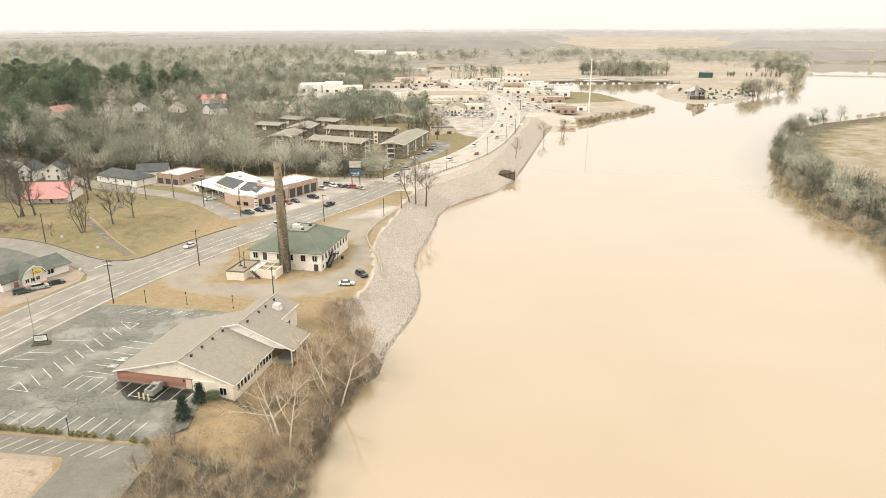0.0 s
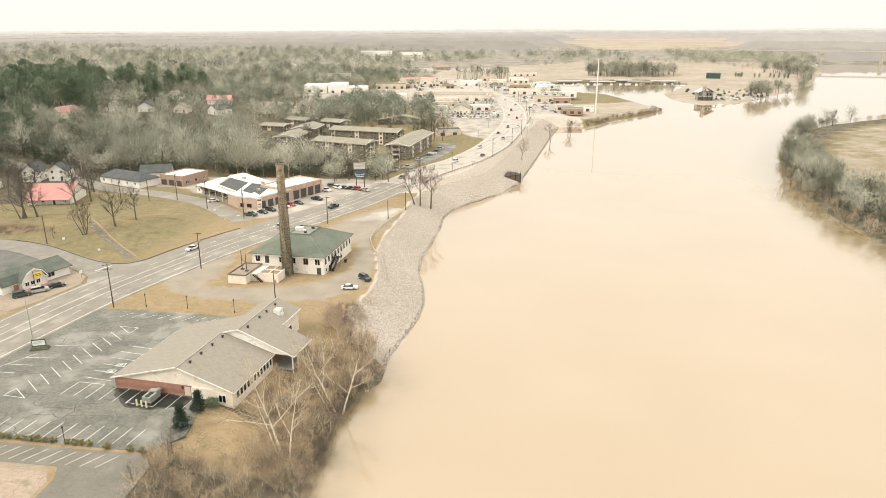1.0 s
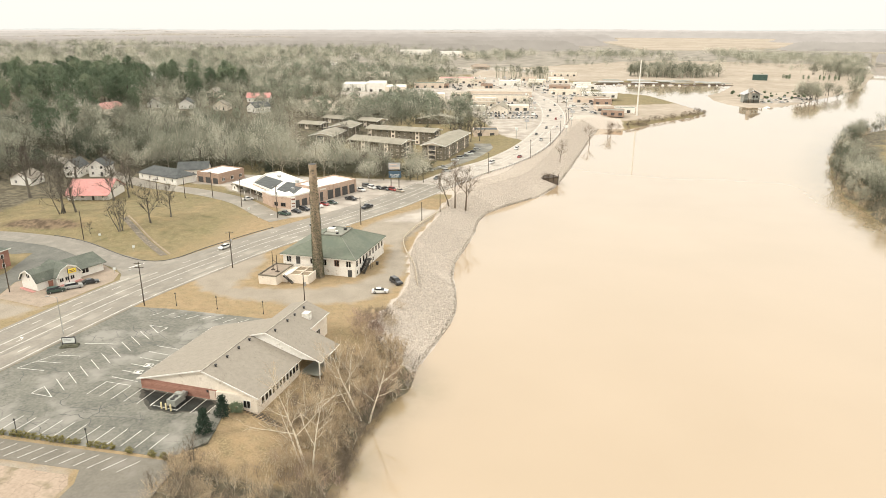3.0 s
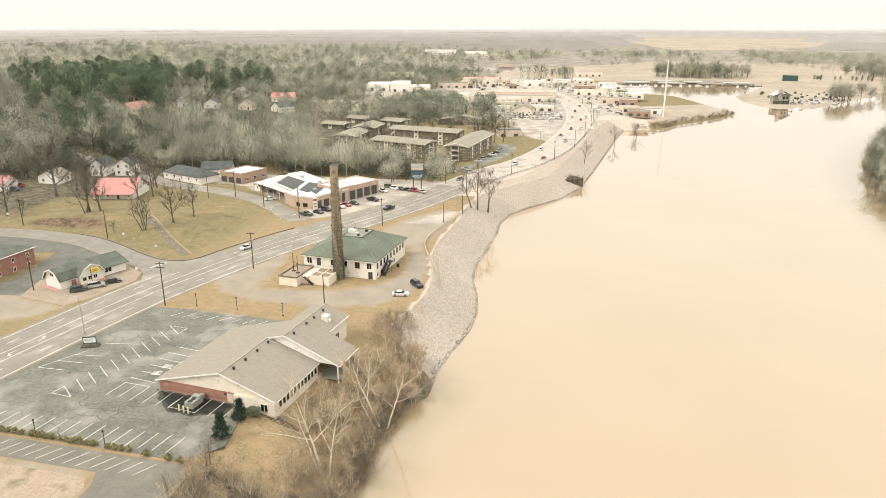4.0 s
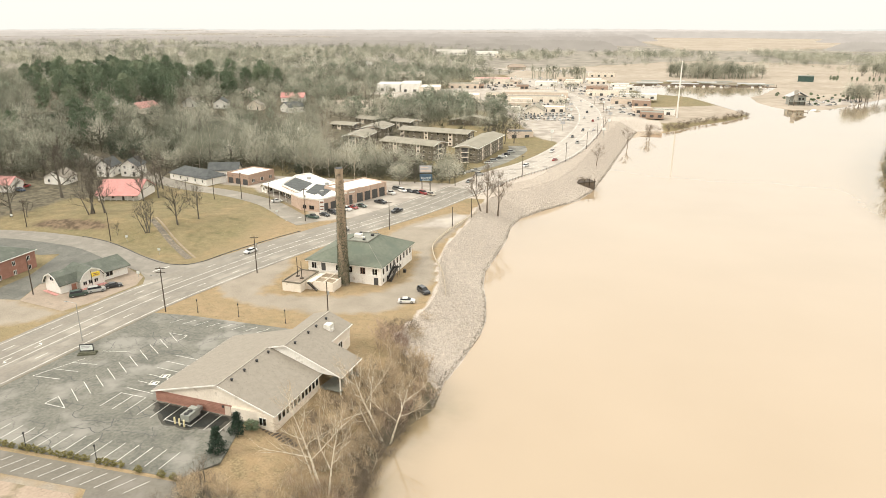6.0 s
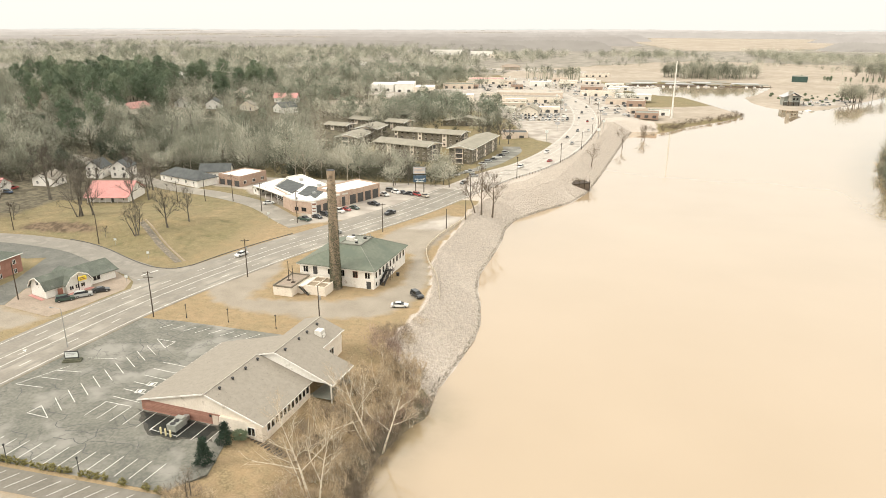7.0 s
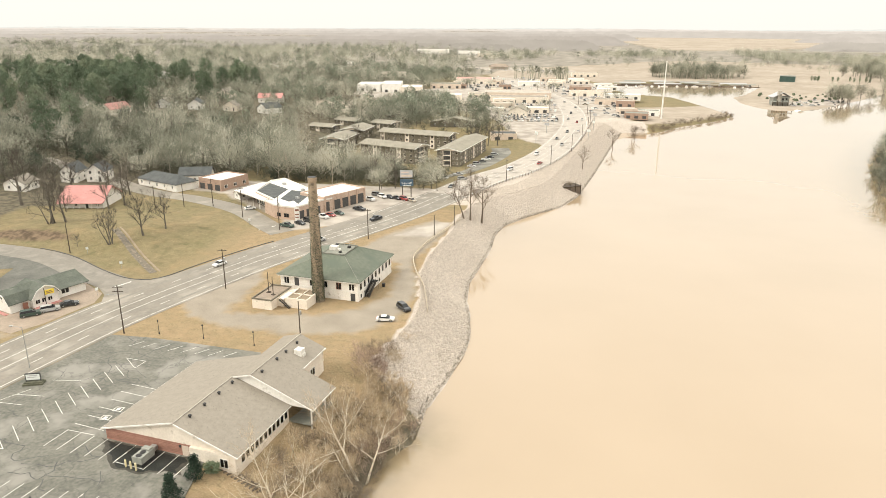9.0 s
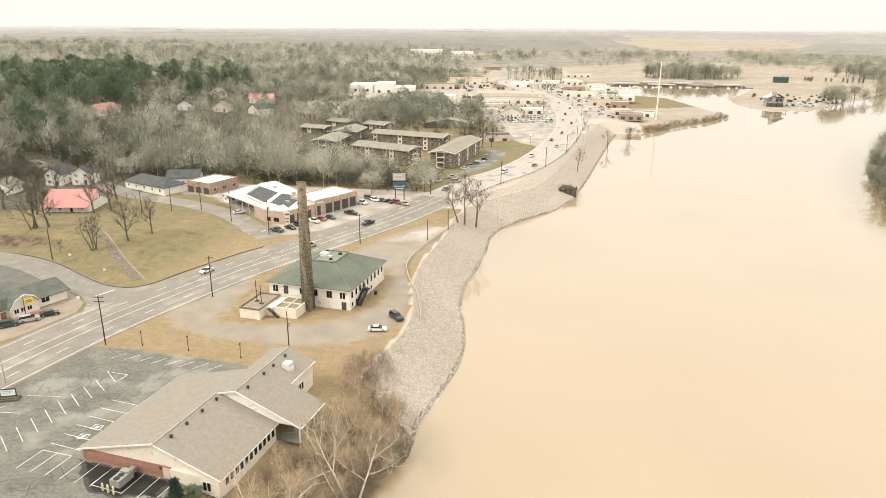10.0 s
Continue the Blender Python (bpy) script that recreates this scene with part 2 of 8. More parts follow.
M = {
    "asphalt": material("asphalt", (0.182, 0.163, 0.132), (0.25, 0.223, 0.181), 6, 0.6, 0.01, 0.05, spot=(0.3, 0.27, 0.222), spot_size=9, spot_cut=0.56),
    # lighter copy of the asphalt: the far highway's glancing sheen put into its colour
    "pale_asphalt": material("far_sheen_asphalt", (0.34, 0.302, 0.255), (0.44, 0.39, 0.33), 8, 0.6, 0.01, 0.05, spot=(0.24, 0.215, 0.182), spot_size=7, spot_cut=0.6),
    "worn_asphalt": material("worn_asphalt", (0.172, 0.155, 0.127), (0.232, 0.209, 0.172), 6, 0.55, 0.01, 0.05, spot=(0.25, 0.225, 0.186), spot_size=4, spot_cut=0.54),
    "drive": material("old_drive_asphalt", (0.135, 0.122, 0.098), (0.185, 0.167, 0.134), 5, 0.75, 0.01, 0.05, spot=(0.2, 0.182, 0.152), spot_size=6, spot_cut=0.58),
    "mud": material("wet_mud", (0.085, 0.072, 0.055), (0.18, 0.15, 0.11), 1.0, 0.7, 0.02, 0.1, spot=(0.26, 0.21, 0.15), spot_size=0.8, spot_cut=0.58),
    "lot": material("lot_asphalt", (0.092, 0.092, 0.075), (0.195, 0.186, 0.152), 6, 0.7, 0.01, 0.05, spot=(0.24, 0.228, 0.196), spot_size=9, spot_cut=0.54, crack=(9.0, 0.12, (0.06, 0.059, 0.052))),
    "old_slab": material("broken_tan_pavement", (0.29, 0.222, 0.165), (0.40, 0.315, 0.24), 5, 0.9, 0.01, 0.1, spot=(0.2, 0.165, 0.105), spot_size=5, spot_cut=0.58, crack=(4.0, 0.1, (0.16, 0.125, 0.085))),
    "yard": material("yard_asphalt", (0.09, 0.09, 0.076), (0.15, 0.146, 0.122), 5, 0.7, 0.01, 0.05, spot=(0.17, 0.165, 0.14), spot_size=4, spot_cut=0.6, crack=(8.0, 0.12, (0.06, 0.058, 0.05))),
    "concrete": material("concrete", (0.34, 0.31, 0.26), (0.50, 0.45, 0.38), 6, 0.85, 0.01, 0.1, spot=(0.24, 0.21, 0.18), spot_size=5, spot_cut=0.62),
    "forecourt": material("stained_concrete", (0.25, 0.198, 0.15), (0.35, 0.283, 0.218), 4, 0.85, 0.01, 0.1, spot=(0.24, 0.195, 0.15), spot_size=3, spot_cut=0.6),
    "kerb": material("kerb_concrete", (0.36, 0.33, 0.28), (0.52, 0.48, 0.4), 3, 0.85, 0.01, 0.1),
    "line": material("white_road_paint", (0.55, 0.53, 0.48), (0.80, 0.78, 0.72), 2, 0.6, spot=(0.3, 0.29, 0.27), spot_size=0.5, spot_cut=0.66),
    "shingle": material("grey_shingle", (0.235, 0.208, 0.168), (0.3, 0.266, 0.218), 0.8, 0.9, 0.02, 0.12, spot=(0.15, 0.133, 0.105), spot_size=0.22, spot_cut=0.64),
    "shingle_dark": material("charcoal_shingle", (0.06, 0.065, 0.065), (0.11, 0.115, 0.11), 2.5, 0.9, 0.02, 0.25),
    "shingle_brown": material("brown_shingle", (0.22, 0.20, 0.155), (0.31, 0.285, 0.225), 4, 0.9, 0.02, 0.3),
    "green_roof": material("green_membrane", (0.108, 0.125, 0.092), (0.155, 0.17, 0.128), 9, 0.75, 0.01, 0.3, spot=(0.11, 0.13, 0.098), spot_size=7, spot_cut=0.58),
    "old_green": material("worn_green_shingle", (0.075, 0.085, 0.068), (0.14, 0.15, 0.122), 2.5, 0.9, 0.02, 0.25, spot=(0.2, 0.2, 0.17), spot_size=2.0, spot_cut=0.64),
    "deck_roof": material("roof_deck_membrane", (0.17, 0.175, 0.145), (0.28, 0.275, 0.23), 2, 0.8, 0.01, 0.2),
    "cream": material("cream_paint", (0.68, 0.60, 0.50), (0.82, 0.74, 0.63), 3, 0.8, 0.004, 0.15, spot=(0.42, 0.34, 0.26), spot_size=1.8, spot_cut=0.66),
    "stucco": material("old_white_stucco", (0.70, 0.655, 0.585), (0.85, 0.805, 0.735), 2.5, 0.85, 0.006, 0.15, spot=(0.52, 0.45, 0.37), spot_size=1.3, spot_cut=0.65),
    "white": material("white_paint", (0.70, 0.67, 0.61), (0.85, 0.82, 0.76), 3, 0.7, 0.003, 0.2, spot=(0.5, 0.46, 0.39), spot_size=1.5, spot_cut=0.66),
    "white_roof": material("white_membrane", (0.58, 0.555, 0.5), (0.78, 0.745, 0.68), 4, 0.7, 0.01, 0.3, spot=(0.5, 0.46, 0.4), spot_size=3, spot_cut=0.64),
    "tan": material("tan_wall", (0.55, 0.45, 0.36), (0.68, 0.57, 0.47), 3, 0.85, 0.006, 0.2),
    "shop_brick": material("pink_tan_brick", (0.44, 0.32, 0.245), (0.54, 0.41, 0.325), 2.0, 0.9, 0.01, 0.1, spot=(0.36, 0.27, 0.21), spot_size=1.5, spot_cut=0.62),
    "brick": material("red_brick", (0.29, 0.145, 0.105), (0.39, 0.21, 0.155), 1.5, 0.9, 0.01, 0.1, vary=0.12),
    "brick_brown": material("brown_brick", (0.13, 0.114, 0.084), (0.20, 0.178, 0.135), 1.5, 0.9, 0.01, 0.1),
    "brick_tan": material("tan_brown_brick", (0.31, 0.215, 0.16), (0.42, 0.30, 0.23), 1.5, 0.9, 0.01, 0.1),
    "brush_dark": material("dark_brush", (0.13, 0.102, 0.075), (0.28, 0.225, 0.165), 4, 0.95, island=0.35),
    "under": material("woodland_undergrowth", (0.058, 0.06, 0.04), (0.15, 0.145, 0.1), 7, 0.95, island=0.3),
    "soil": material("worn_soil", (0.21, 0.165, 0.11), (0.32, 0.255, 0.175), 2, 0.95),
    # haze over the far evergreens put into their lighter colour
    "cedar": material("cedar_foliage", (0.16, 0.185, 0.13), (0.29, 0.31, 0.23), 8, 0.9, island=0.2),
    "brick_old": material("old_chimney_brick", (0.28, 0.215, 0.15), (0.39, 0.305, 0.215), 0.6, 0.95, 0.03, 0.2, spot=(0.19, 0.152, 0.108), spot_size=1.2, spot_cut=0.56),
    "ivy": material("dead_ivy", (0.075, 0.082, 0.053), (0.165, 0.165, 0.108), 1.0, 0.95, island=0.35),
    "red_roof": material("faded_red_metal", (0.44, 0.19, 0.168), (0.54, 0.265, 0.235), 4, 0.6, 0.01, 0.5),
    "glass": glossy("dark_window_glass", (0.012, 0.014, 0.015), 0.06),
    "door": material("dark_door", (0.05, 0.05, 0.048), (0.09, 0.085, 0.08), 1, 0.6),
    "door_red": material("brown_red_door", (0.2, 0.09, 0.06), (0.28, 0.13, 0.09), 1, 0.6),
    "metal": material("galvanised_metal", (0.35, 0.35, 0.34), (0.5, 0.5, 0.48), 1, 0.45, metal=0.6),
    "dark_metal": material("dark_metal", (0.03, 0.03, 0.03), (0.06, 0.058, 0.055), 1, 0.5, metal=0.3),
    "unit": material("air_unit_paint", (0.24, 0.25, 0.22), (0.34, 0.34, 0.3), 1, 0.6),
    "wood": material("weathered_wood", (0.13, 0.10, 0.075), (0.22, 0.175, 0.13), 1.5, 0.9, 0.01, 0.1),
    "pole": material("pole_wood", (0.05, 0.038, 0.028), (0.10, 0.078, 0.058), 1.5, 0.9),
    "rail": material("weathered_rail", (0.42, 0.36, 0.27), (0.58, 0.5, 0.39), 1.2, 0.85),
    "yellow_paint": material("yellow_bollard", (0.65, 0.55, 0.3), (0.75, 0.68, 0.45), 0.5, 0.6),
    "rock": material("limestone_riprap", (0.445, 0.39, 0.328), (0.58, 0.512, 0.435), 1.5, 0.9, 0.02, 0.2, island=0.2),
    "wet_rock": material("wet_riprap", (0.17, 0.145, 0.11), (0.28, 0.24, 0.19), 1.5, 0.5, 0.02, 0.2, island=0.25),
    "bark": material("grey_bark", (0.075, 0.065, 0.052), (0.17, 0.15, 0.118), 14, 0.95, island=0.35),
    # the paler tones also carry the haze painted on the far woods
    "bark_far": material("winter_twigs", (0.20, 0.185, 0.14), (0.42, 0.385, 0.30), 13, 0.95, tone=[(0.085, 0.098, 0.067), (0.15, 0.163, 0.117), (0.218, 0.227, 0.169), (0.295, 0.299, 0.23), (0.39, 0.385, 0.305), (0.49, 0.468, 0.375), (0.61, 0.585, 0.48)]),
    "sycamore": material("pale_sycamore_bark", (0.58, 0.51, 0.40), (0.78, 0.71, 0.58), 1.2, 0.85, spot=(0.24, 0.19, 0.13), spot_size=0.8, spot_cut=0.6),
    "brush": material("dry_brush", (0.32, 0.245, 0.16), (0.56, 0.445, 0.30), 5, 0.95, island=0.35),
    "brush_red": material("reddish_brush", (0.25, 0.175, 0.135), (0.45, 0.335, 0.265), 5, 0.95, island=0.3),
    "pine": material("pine_needles", (0.105, 0.142, 0.082), (0.20, 0.245, 0.148), 9, 0.9),
    "pine_mixed": material("mixed_pine_needles", (0.09, 0.125, 0.075), (0.18, 0.22, 0.135), 9, 0.9, tone=[(0.085, 0.115, 0.072), (0.125, 0.162, 0.1), (0.165, 0.205, 0.13), (0.235, 0.268, 0.172)]),
    "dark_evergreen": material("dark_evergreen", (0.045, 0.062, 0.042), (0.11, 0.13, 0.085), 6, 0.9, tone=[(0.045, 0.06, 0.042), (0.075, 0.092, 0.062), (0.12, 0.135, 0.088)]),
    "fir": material("dark_fir", (0.012, 0.028, 0.018), (0.04, 0.065, 0.04), 1.5, 0.9, island=0.4),
    "hedge": material("box_hedge", (0.15, 0.14, 0.045), (0.29, 0.25, 0.10), 0.8, 0.9, island=0.4),
    "rubber": material("tyre", (0.015, 0.015, 0.015), (0.03, 0.03, 0.03), 1, 0.8),
    "sign_white": material("sign_face", (0.7, 0.72, 0.68), (0.8, 0.82, 0.78), 1, 0.5),
    "sign_blue": material("sign_blue", (0.05, 0.09, 0.13), (0.08, 0.13, 0.18), 2, 0.4),
    "sign_grey": material("sign_grey", (0.35, 0.35, 0.36), (0.5, 0.49, 0.48), 2, 0.5),
    "green_shed": material("green_sheet", (0.035, 0.07, 0.06), (0.055, 0.095, 0.08), 3, 0.6),
    "yellow_sign": material("yellow_sign", (0.75, 0.55, 0.05), (0.85, 0.65, 0.1), 1, 0.5),
    "wet": material("wet_asphalt", (0.012, 0.014, 0.012), (0.034, 0.036, 0.031), 2.5, 0.6, 0.01, 0.05, spec=0.2),
    "damp": material("damp_asphalt", (0.036, 0.034, 0.027), (0.085, 0.078, 0.062), 1.2, 0.6, 0.01, 0.05, spec=0.25),
    "pale_bark": material("pale_bark", (0.30, 0.26, 0.20), (0.52, 0.46, 0.37), 6, 0.9, island=0.3),
    "crack": material("crack_sealer", (0.05, 0.05, 0.048), (0.09, 0.088, 0.082), 1, 0.6),
    "stair": material("railway_tie", (0.05, 0.04, 0.03), (0.10, 0.08, 0.06), 1, 0.95),
}

# ---- the lie of the land ----
WATER = -7.5
WEST_SHORE = [(-20, -900), (-30, -300), (-38, 0), (-34.5, 46), (-32.4, 60), (-33.4, 70), (-31.6, 79), (-33.0, 86), (-31.0, 92.5), (-32.3, 99), (-30.6, 106), (-31.6, 113), (-30.2, 120.5), (-26.9, 131.1), (-24, 136), (-23.7, 147.6), (-21.3, 159.3), (-18.9, 172.7),
              (-18.4, 183.4), (-20.1, 197.7), (-22.4, 208.2), (-23.3, 223), (-21.4, 239.8), (-19.6, 259), (-19.6, 276.3), (-16.8, 290.8), (-7.2, 307), (6.2, 325), (13.8, 344.7),
              (21.4, 382), (31.3, 438), (44.3, 511.7), (54, 561), (83.4, 569), (105.5, 606), (139.9, 643.7), (163.6, 680.7), (157.8, 731), (140.8, 823), (95.4, 858), (76, 965)]
NORTH_SHORE = [(72, 1010), (104, 1055), (164, 1045), (235, 1035), (275, 1020), (256, 971), (226, 900), (205, 861), (198, 800), (203, 760), (216, 735), (254, 746), (346, 865), (434, 994), (549, 1237), (671, 1500), (760, 1750), (1500, 2500), (2600, 3600)]
EAST_SHORE = [(150, -900), (160, 0), (152, 150), (146.5, 241.6), (144.9, 275.7), (147.9, 309), (149.4, 338), (163.4, 389), (182, 445), (205, 492), (235, 543), (267, 576), (306, 602), (355, 635), (520, 800), (700, 1100), (820, 1450), (1000, 1700), (1800, 2400), (3000, 3500)]
LAND_WEST = WEST_SHORE + NORTH_SHORE + [(2600, 6500), (-6500, 6500), (-6500, -900)]
LAND_EAST = EAST_SHORE + [(6500, 3500), (6500, -900)]

EDGE = spline([(-160, -110), (-131, 20), (-110.9, 115), (-106.6, 135), (-100.6, 160), (-95.3, 176), (-88.9, 192.5), (-81.5, 210), (-73, 226), (-61, 247.5), (-48.7, 271.7),
               (-34.8, 306.8), (-22, 341), (-7, 370), (8, 418), (19.7, 483), (27, 558), (25, 657), (10.5, 751), (-8, 829), (-40, 930), (-62, 1050), (-60, 1200), (0, 1500), (120, 2300), (300, 5200)], 5.0)
CENTRE = offset(EDGE, -8.6)
COARSE = np.concatenate([CENTRE[CENTRE[:, 1] < 900][::4], CENTRE[CENTRE[:, 1] >= 900][::40], CENTRE[-1:]])
SIDE = spline([(-92, 243), (-101, 251), (-121, 270.5), (-146, 284), (-168, 291), (-186, 300), (-215, 318), (-260, 340)], 4.0)
WEST = spline([(-110, 181), (-119.5, 187.5), (-134, 194.5), (-152, 204.5), (-167, 208.8), (-185, 211), (-203, 210), (-240, 206), (-320, 200)], 4.0)


def smooth(x):
    x = np.clip(x, 0, 1)
    return x * x * (3 - 2 * x)


def level(x, y):
    """Height of the ground."""
    x, y = np.asarray(x, float), np.asarray(y, float)
    dw, dn, de = away(x, y, WEST_SHORE), away(x, y, NORTH_SHORE), away(x, y, EAST_SHORE)
    w, e = inside(x, y, LAND_WEST), inside(x, y, LAND_EAST)
    far = np.hypot(x, y)
    # the steep bank along the road, the low spit, the low park, the low field across the river
    spit = smooth((x - 48) / 25) * (y > 480)
    rise = 7.5 * (1 - spit) + 4.0 * spit
    wooded = smooth((158 - y) / 14)
    run = (24.0 * wooded + 13.5 * (1 - wooded)) * (1 - spit) + 14 * spit
    bank = np.minimum(dw / run, 1.0)
    bank = (wooded * bank ** 0.6 + (1 - wooded) * bank) * rise
    park = 1.6 * np.minimum(dn / 10, 1) + 5.9 * smooth((dn - 60) / 400)
    hw = np.minimum(bank + 1e3 * (dw > 60) * (1 - spit) * (y < 1000), 7.5)
    hw = np.where(dn < dw, np.minimum(park, 7.5), hw)
    he = 2.6 * np.minimum(de / 7, 1) + 1.0 * smooth((de - 10) / 60)
    z = WATER + np.where(w, hw, np.where(e, he, -np.minimum(np.minimum(np.minimum(dw, dn), de) * 0.3, 4.0)))
    land = w | e
    # hills behind the road, rising to the skyline
    road = away(x, y, COARSE)
    left = w & (x < np.interp(y, CENTRE[:, 1], CENTRE[:, 0]))
    hill = 12 * smooth((road - 90) / 330) + 4 * ripple(x, y, 160) * smooth((road - 150) / 300)
    hill += 3.4 * np.exp(-(((x + 152) / 36) ** 2 + ((y - 231) / 22) ** 2)) * smooth((away(x, y, WEST[::3]) - 4) / 14) * (y > np.interp(x, WEST[::-1, 0], WEST[::-1, 1]))
    dip = -2.2 * smooth(1.7 - 1.7 * (((x + 78) / 95) ** 2 + ((y - 415) / 95) ** 2)) * smooth((road - 12) / 13)
    z = z + np.where(left, dip, 0)
    z = z + np.where(left & (y > -200), hill, 0) * smooth((road - 14) / 40) + 0
    z = z + np.where(land, 33 * smooth((far - 1100) / 3300) + 5 * ripple(x, y, 420) * smooth((far - 900) / 900), 0)
    return z


def ground_at(x, y):
    return float(level(np.array([x]), np.array([y]))[0])


def grade(parts):
    out = []
    for a, b, s in parts:
        n = max(1, round((b - a) / s))
        out += list(np.linspace(a, b, n, endpoint=False))
    return np.array(out + [parts[-1][1]])


GRAVEL = [[(-118, 59), (-70, 59), (-70.5, 86), (-73, 90), (-90, 91.2), (-118, 92)], [(-160, 150), (-151, 158), (-141, 157), (-124, 152.5), (-127, 146), (-146, 136)], [(-97, 180), (-88, 170), (-76, 165), (-58, 163.5), (-44, 166.5), (-36, 176), (-34.5, 196), (-41, 221), (-37, 240), (-34, 262), (-42, 268), (-55, 247), (-62, 226), (-44, 217), (-41, 192),
           (-47, 181), (-56, 175.5), (-80, 173), (-80, 196), (-84, 206), (-89, 194)],
          ]
PALE = [[(-22, 480), (0, 440), (38, 560), (62, 590), (75, 650), (50, 800), (60, 900), (40, 1000), (-20, 1090), (-115, 1100), (-120, 900), (-140, 815), (-205, 805), (-205, 715), (-110, 650), (-60, 600), (-42, 560)],
        [(-310, 1500), (-170, 1510), (-150, 1650), (-330, 1650)], [(-150, 1215), (-50, 1225), (30, 1185), (40, 1240), (-60, 1290), (-150, 1280)], [(232, 756), (262, 772), (300, 800), (318, 838), (286, 842), (246, 800)],
        [(-90, 246), (-100, 262), (-126, 283), (-139, 296), (-160, 300), (-160, 322), (-58, 320), (-32, 318), (-46, 284), (-66, 262)],
        [(-52, 246), (-40, 266), (-34, 266), (-40, 246)]]
FIELD = [[(-20, 880), (60, 1010), (110, 1065), (300, 1060), (420, 1080), (640, 1500), (250, 1500), (-90, 1250), (-100, 1120)], [(300, 2100), (1150, 2250), (1250, 3300), (200, 3100)], [(66, 575), (104, 612), (160, 680), (154, 730), (80, 700)], [(-216, 633), (-165, 665), (-139, 574), (-193, 556)], [(160, 690), (340, 790), (600, 1200), (560, 1320), (250, 1060), (170, 800)]]
DIRT = [[(-190, 221.0), (-176, 218.8), (-160, 218.5), (-154, 220), (-164, 224.5), (-180, 227), (-191, 225.5)]]

gx = grade([(-5400, -1200, 300), (-1200, -420, 26), (-420, -180, 7), (-180, -64, 2.0), (-64, 60, 1.3), (60, 220, 4), (220, 700, 14), (700, 5400, 240)])
gy = grade([(-800, 40, 60), (40, 90, 5), (90, 330, 1.6), (330, 620, 3.2), (620, 1100, 8), (1100, 2000, 28), (2000, 4900, 160)])
X, Y = np.meshgrid(gx, gy)
x, y = X.ravel(), Y.ravel()
z = level(x, y) + 0.12 * ripple(x, y, 9) * smooth((away(x, y, COARSE) - 22) / 20) * (away(x, y, WEST[::3]) > 7) * (away(x, y, SIDE[::3]) > 6) * (~((x < -40) & (x > -215) & (y > 55) & (y < 215)))
nx, ny = len(gx), len(gy)
i = (np.arange(ny - 1)[:, None] * nx + np.arange(nx - 1)[None]).ravel()
tris = np.concatenate([np.stack([i, i + 1, i + nx + 1], 1), np.stack([i, i + nx + 1, i + nx], 1)])
ground_mesh = array_mesh("ground", np.stack([x, y, z], 1), tris)
ground_mesh.shade_smooth()


def zone(polys, soft):
    """1 inside the outlines, fading over soft metres."""
    r = np.zeros(x.shape)
    for p in polys:
        d = away(x, y, p + p[:1])
        r = np.maximum(r, np.clip(0.5 + np.where(inside(x, y, p), d, -d) / (2 * soft), 0, 1))
    return r


road_gap, shore_gap = away(x, y, COARSE), away(x, y, WEST_SHORE)
wild = smooth((road_gap - 95) / 40) * (x < 0) * ((y > 262) | (x < -205)) * smooth((1500 - np.hypot(x, y)) / 300)
wild = np.maximum(wild, (y < 152) * ((shore_gap < 6) | ((x > -46) & (y > 112))) * 0.22)
wild = np.maximum(wild, smooth((97 - y) / 4) * (x > -57) * (x < 0) * 0.92)
wild = np.maximum(wild, (y < 152) * smooth((5 - shore_gap) / 3) * (x < 0) * 0.7)
wild = np.where(inside(x, y, LAND_EAST), (away(x, y, EAST_SHORE) < 26) * 1.0, wild) * (1 - zone(FIELD, 6)) * (1 - zone(PALE, 8)) * 0.97
stone = ((shore_gap < 14.5) | ((y > 292) & (x > np.interp(y, EDGE[:, 1], EDGE[:, 0]) - 1))) * (shore_gap < 30) * (y > np.maximum(140, 137 + 0.9 * (-18 - x))) * (y < 600) * (x < 75) * 1.0
for name, values in (("worn", zone(GRAVEL, 2.5)), ("pale", zone(PALE, 2)), ("field", np.maximum(zone(FIELD, 4), 0.5 * inside(x, y, LAND_EAST) * smooth((away(x, y, EAST_SHORE) - 26) / 8))), ("dirt", zone(DIRT, 2.5)), ("wild", wild), ("scrub", smooth((np.hypot(x, y) - 1000) / 250) * (1 - zone(FIELD, 6)) * (1 - zone(PALE, 8)) * (~inside(x, y, LAND_EAST))), ("stone", stone), ("lush", np.maximum(smooth((-104 - x) / 14) * (y > 165), (y > 300) * 1.0)), ("rust", smooth((x + 108) / 10) * (y < 285) * (x < 0))):
    ground_mesh.attributes.new(name, "FLOAT", "POINT").data.foreach_set("value", values.astype(np.float32))


